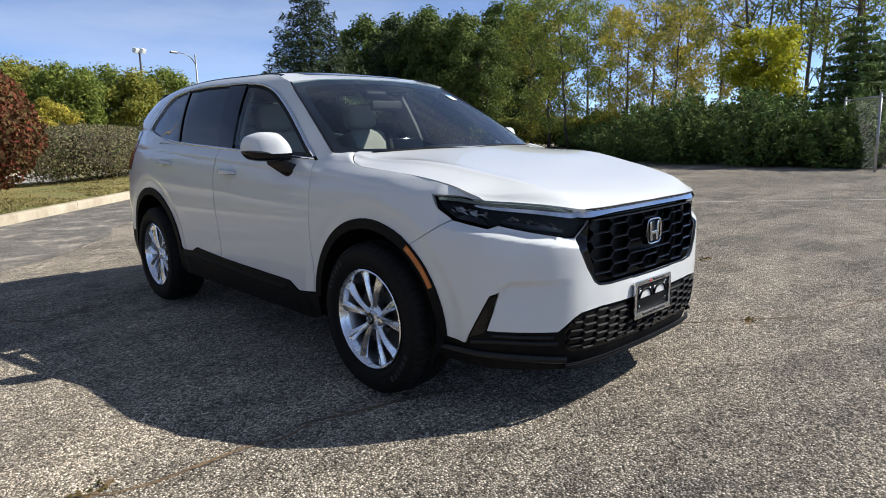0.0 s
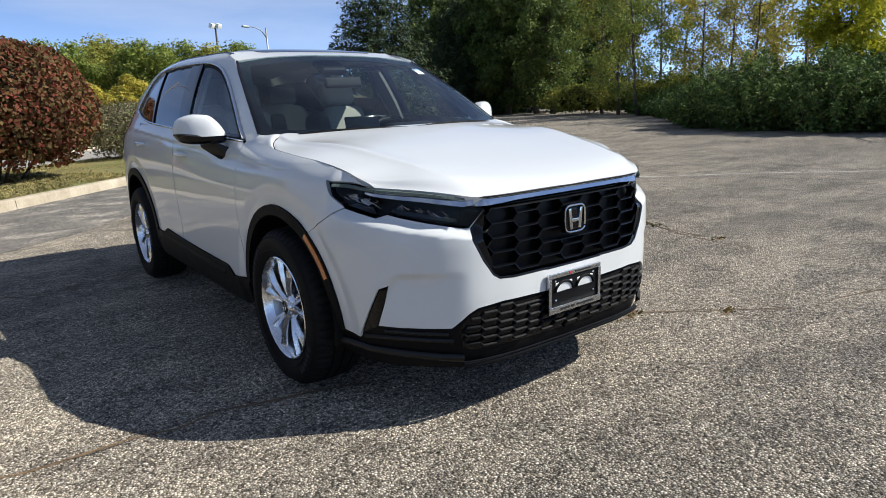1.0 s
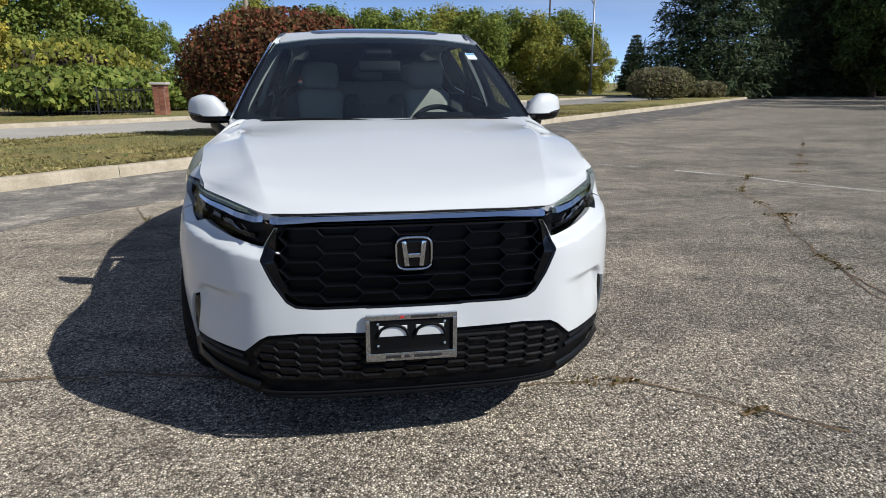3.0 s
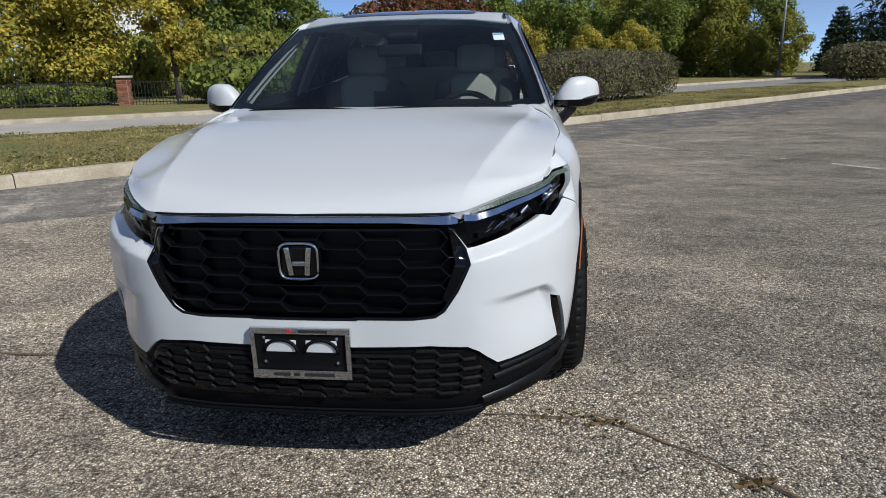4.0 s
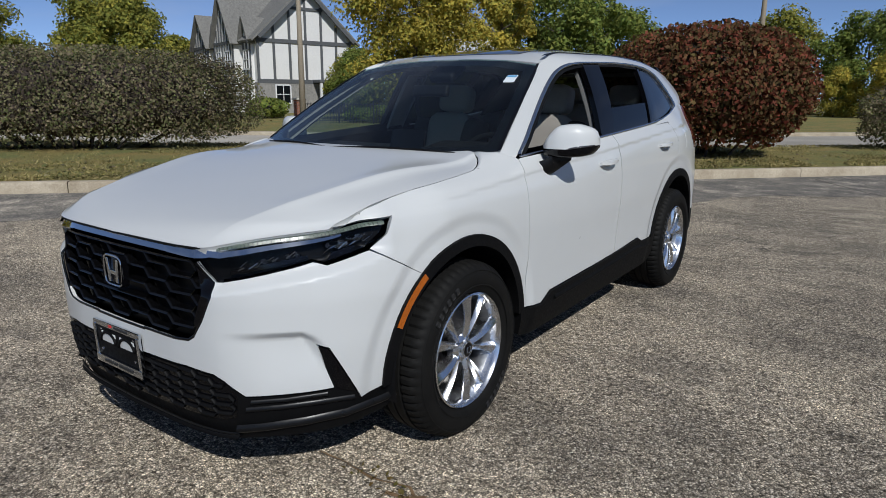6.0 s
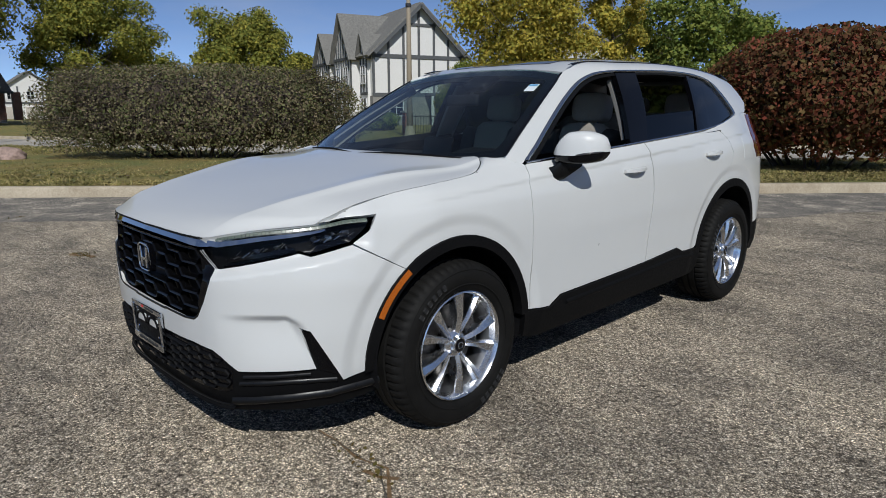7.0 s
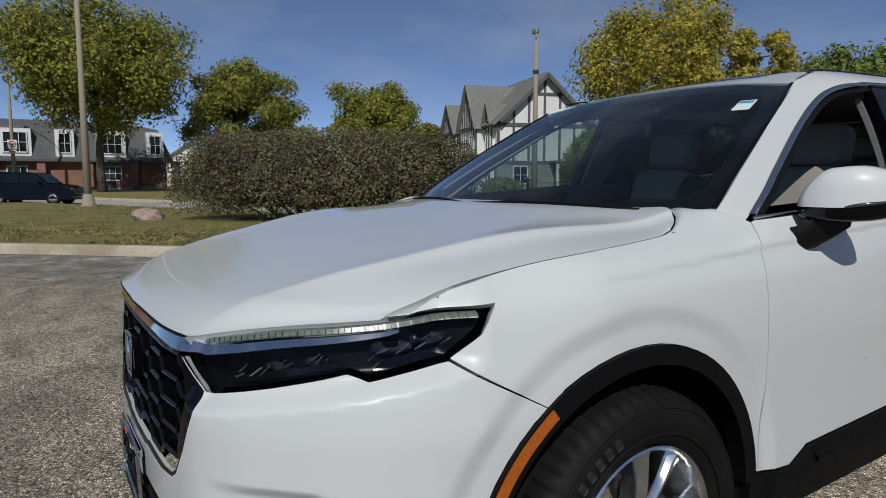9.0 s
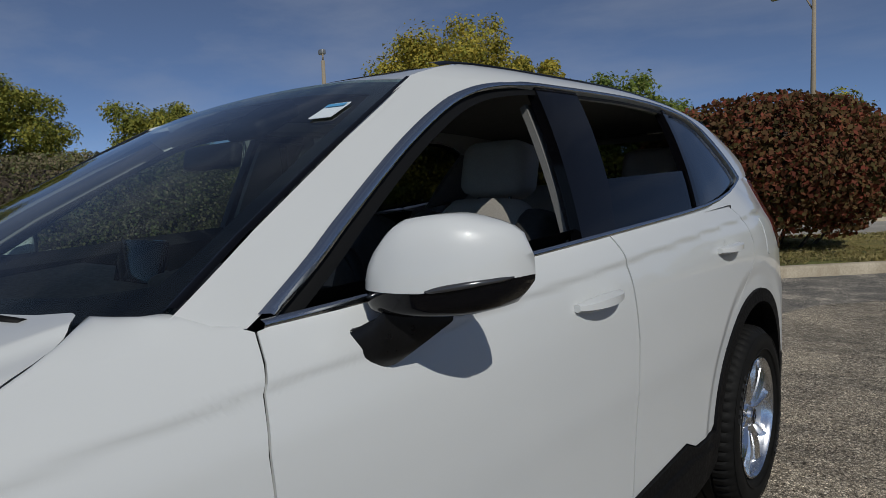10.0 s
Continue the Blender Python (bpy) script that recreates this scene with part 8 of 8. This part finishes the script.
for sgn in (1, -1):
    for pts in ([(0.35, 1.12), (0.95, 1.12), (0.45, 1.52), (-0.25, 1.58), (-0.25, 1.12)], [(-0.32, 1.12), (-0.32, 1.58), (-1.05, 1.58), (-1.20, 1.14)], [(-1.28, 1.16), (-1.12, 1.57), (-1.55, 1.52), (-1.72, 1.28)]):
        gl = bmesh.new()
        vs_ = [gl.verts.new((x, sgn * (0.905 - 0.22 * max(0, (z - 1.0) / 0.7) + 0.004), z)) for x, z in pts]
        f_ = gl.faces.new(vs_)
        ex = bmesh.ops.extrude_face_region(gl, geom=[f_])
        bmesh.ops.translate(gl, verts=[v for v in ex["geom"] if isinstance(v, bmesh.types.BMVert)], vec=(0, -0.01 * sgn, 0))
        part("side_window", gl, WINDOW_DARK, suv)
    for x in (-1.36, 1.34):
        wl_ = new("wheel")
        wl_.parent = suv
        wl_.matrix_basis = pose(x, sgn * 0.80, 0.35, 0, 0, 90 * sgn)
        part("tyre", lathe([(0.22, 0.10), (0.33, 0.11), (0.36, 0.06), (0.36, -0.10), (0.22, -0.10)], 28), TYRE, wl_, angle=40)
        part("rim", lathe([(0.23, 0.09), (0.21, 0.10), (0.08, 0.085), (0.001, 0.095)], 20), ALLOY, wl_, angle=40)
        for k in range(5):
            a = 2 * math.pi * k / 5
            part("rim_gap", rbox((0.012, 0.05, 0.09), Matrix.Rotation(a, 4, "X") @ pose(0.096, 0, 0.145), 0.004), POLE_DARK, wl_)
    part("head_lamp", rbox((0.35, 0.28, 0.14), pose(2.05, sgn * 0.68, 0.84, 0, 8, sgn * 20), 0.04), REFLECTOR, suv, angle=40)
    part("tail_lamp", rbox((0.16, 0.22, 0.30), pose(-2.15, sgn * 0.74, 1.05), 0.03), RED_LAMP, suv, angle=40)
    part("wing_mirror", rbox((0.12, 0.2, 0.15), pose(0.75, sgn * 1.0, 1.15), 0.04), DARK_PAINT, suv, angle=40)
ws_ = bmesh.new()
q = [ws_.verts.new(p) for p in ((1.10, -0.80, 1.12), (1.10, 0.80, 1.12), (0.60, 0.66, 1.575), (0.60, -0.66, 1.575))]
ws_.faces.new(q)
bmesh.ops.translate(ws_, verts=ws_.verts, vec=(0.02, 0, 0.012))
bmesh.ops.solidify(ws_, geom=ws_.faces[:], thickness=0.01)
part("windscreen", ws_, WINDOW_DARK, suv)
part("grille", rbox((0.08, 1.1, 0.22), pose(2.26, 0, 0.68), 0.02), POLE_DARK, suv, angle=40)
part("lower_trim", rbox((4.3, 1.76, 0.16), pose(0, 0, 0.34), 0.05), BLACK_PLASTIC, suv, angle=40)

# ---- cracks, seams and weeds in the lot ----
def crack_line(name, pts, width, material, label, seed, z=0.004, jag=0.02, step=0.06):
    g_ = random.Random(seed)
    p = dense([tuple(q) for q in pts], step, False)
    bm = bmesh.new()
    rows = []
    for i, (x, y) in enumerate(p):
        a, b = Vector(p[max(i - 1, 0)]), Vector(p[min(i + 1, len(p) - 1)])
        d_ = (b - a).normalized()
        nr = Vector((-d_.y, d_.x))
        off = jag * (noise.noise((x * 6, y * 6, seed)) + 0.6 * noise.noise((x * 17, y * 17, seed)))
        w_ = width * (0.35 + 0.9 * abs(noise.noise((x * 4, y * 4, seed + 7))) + 0.35 * g_.random())
        c_ = Vector((x, y)) + nr * off
        rows.append([bm.verts.new((*(c_ + nr * w_), z)), bm.verts.new((*(c_), z + 0.001)), bm.verts.new((*(c_ - nr * w_), z))])
    for a, b in zip(rows, rows[1:]):
        for j in range(2):
            bm.faces.new((a[j], a[j + 1], b[j + 1], b[j]))
    return tagged(part(name, bm, material), label, "crack", kind="stuff")


CRACKS = [
    ([(0.52, -0.48), (0.95, -0.49), (1.12, -0.59), (1.24, -0.69), (1.45, -0.86), (1.68, -1.04)], 0.01),
    ([(9.92, 10.09), (6.67, 5.95)], 0.02),
    ([(5.47, 5.39), (4.5, 4.09), (4.16, 2.79), (3.8, 2.26), (3.43, 1.34), (3.17, 0.57), (3.14, 0.16)], 0.013),
    ([(-2.21, 0.04), (-2.08, -0.03), (-1.96, -0.08), (-1.8, -0.1), (-1.61, -0.08), (-1.27, -0.08), (-0.9, -0.17), (-0.54, -0.3)], 0.011),
    ([(2.02, -1.15), (2.57, -1.34)], 0.01),
    ([(-1.91, 2.98), (-1.71, 2.71), (-1.27, 2.89), (-0.97, 3.07)], 0.009),
    ([(-2.63, 4.62), (-2.18, 3.49), (-1.77, 2.77), (-1.38, 2.93)], 0.008),
    ([(-7.47, -0.98), (-6.62, -0.72), (-7.04, -0.07)], 0.012),
    ([(-7.02, -1.77), (-6.08, -1.44), (-6.71, -0.96), (-7.39, -0.67)], 0.012),
    ([(3.36, 1.12), (3.05, 0.42), (2.97, -0.17)], 0.01)]
for k, (pts, w) in enumerate(CRACKS):
    crack_line("asphalt_crack", pts, w * 0.4, CRACK, "dark jagged crack in the asphalt", 90 + k)
    crack_line("crack_soil", pts, w * 0.9, DIRT, "brown soil and dry weeds along the crack", 130 + k, 0.0025, 0.05, 0.13)
SEAMS = [
    ([(4.76, 6.16), (5.35, 5.42), (5.64, 4.85), (6.8, 3.13), (7.66, 2.35), (8.88, 0.75), (11.6, -2.6)], 0.05),
    ([(0.78, 11.25), (1.67, 9.72), (2.93, 8.08), (3.51, 7.39), (4.4, 6.57)], 0.05)]
for k, (pts, w) in enumerate(SEAMS):
    crack_line("paving_seam", pts, w, SEAM, "pale straight seam between asphalt lanes", 170 + k, 0.003, 0.012, 0.2)
    crack_line("asphalt_crack", [(x + 0.03, y - 0.05) for x, y in pts], 0.012 + 0.022 * k, CRACK, "dark jagged crack in the asphalt", 180 + k, 0.005, 0.03)
SPOTS = [(-3.95, -0.2), (-2.8, 0.08), (-2.12, 0.02), (7.15, 6.5), (6.5, 5.7), (5.52, 5.42), (3.4, 1.3), (3.14, 0.2), (0.98, -0.52), (1.4, -0.85), (4.15, 2.78)]
for k, (x, y) in enumerate(SPOTS):
    r_ = 0.16 if y > 2 or x < -3 else 0.07
    crack_line("soil_patch", [(x - r_, y - 0.3 * r_), (x, y), (x + r_, y + 0.5 * r_)], 0.25 * r_, DIRT, "patch of brown soil on the asphalt", 210 + k, 0.0035, 0.05, 0.04)
# weeds in the wider cracks
g = np.random.default_rng(77)
wp = []
for pts, w in CRACKS:
    for x, y in dense([tuple(q) for q in pts], 0.05, False):
        if noise.noise((x * 1.6, y * 1.6, 9)) > 0.30:
            for _ in range(5):
                wp.append((x + g.normal() * 0.03, y + g.normal() * 0.03, 0.008))
for x, y in SPOTS:
    r_ = 0.10 if y > 2 or x < -3 else 0.04
    for _ in range(int(500 * r_)):
        wp.append((x + g.normal() * r_, y + g.normal() * r_ * 0.5, 0.008))
weeds = put("weeds", leaf_mesh("weeds", wp, 0.02, 5, np.tile(np.array([0, 0, 1.0]), (len(wp), 1)), 0.9, 1.3), leaf_mat("dry_weeds", (0.16, 0.10, 0.03), (0.10, 0.09, 0.025), (0.22, 0.15, 0.05)), shade=False)
tagged(weeds, "dry brown weeds growing in the cracks", "weeds", kind="stuff")

# pillar bricks, one by one
brick_me = mesh_of("brick", *(lambda b: ([tuple(v.co) for v in b.verts], [[v.index for v in f.verts] for f in b.faces]))(rbox((0.200, 0.035, 0.062), None, 0.004, 1)))
brick_me.materials.append(BRICK)
rng = random.Random(8)
for pl in pillars:
    for course in range(15):
        z = 0.045 + course * 0.0755
        off = 0.055 if course % 2 else -0.055
        for face in range(4):
            for k in (-1, 1):
                o = new("brick", brick_me)
                o.parent = pl
                o.matrix_basis = Matrix.Rotation(radians(90 * face), 4, "Z") @ pose(k * 0.108 + off * 0.15, -0.222 - rng.uniform(0, 0.004), z, 0, 0, rng.uniform(-0.6, 0.6))
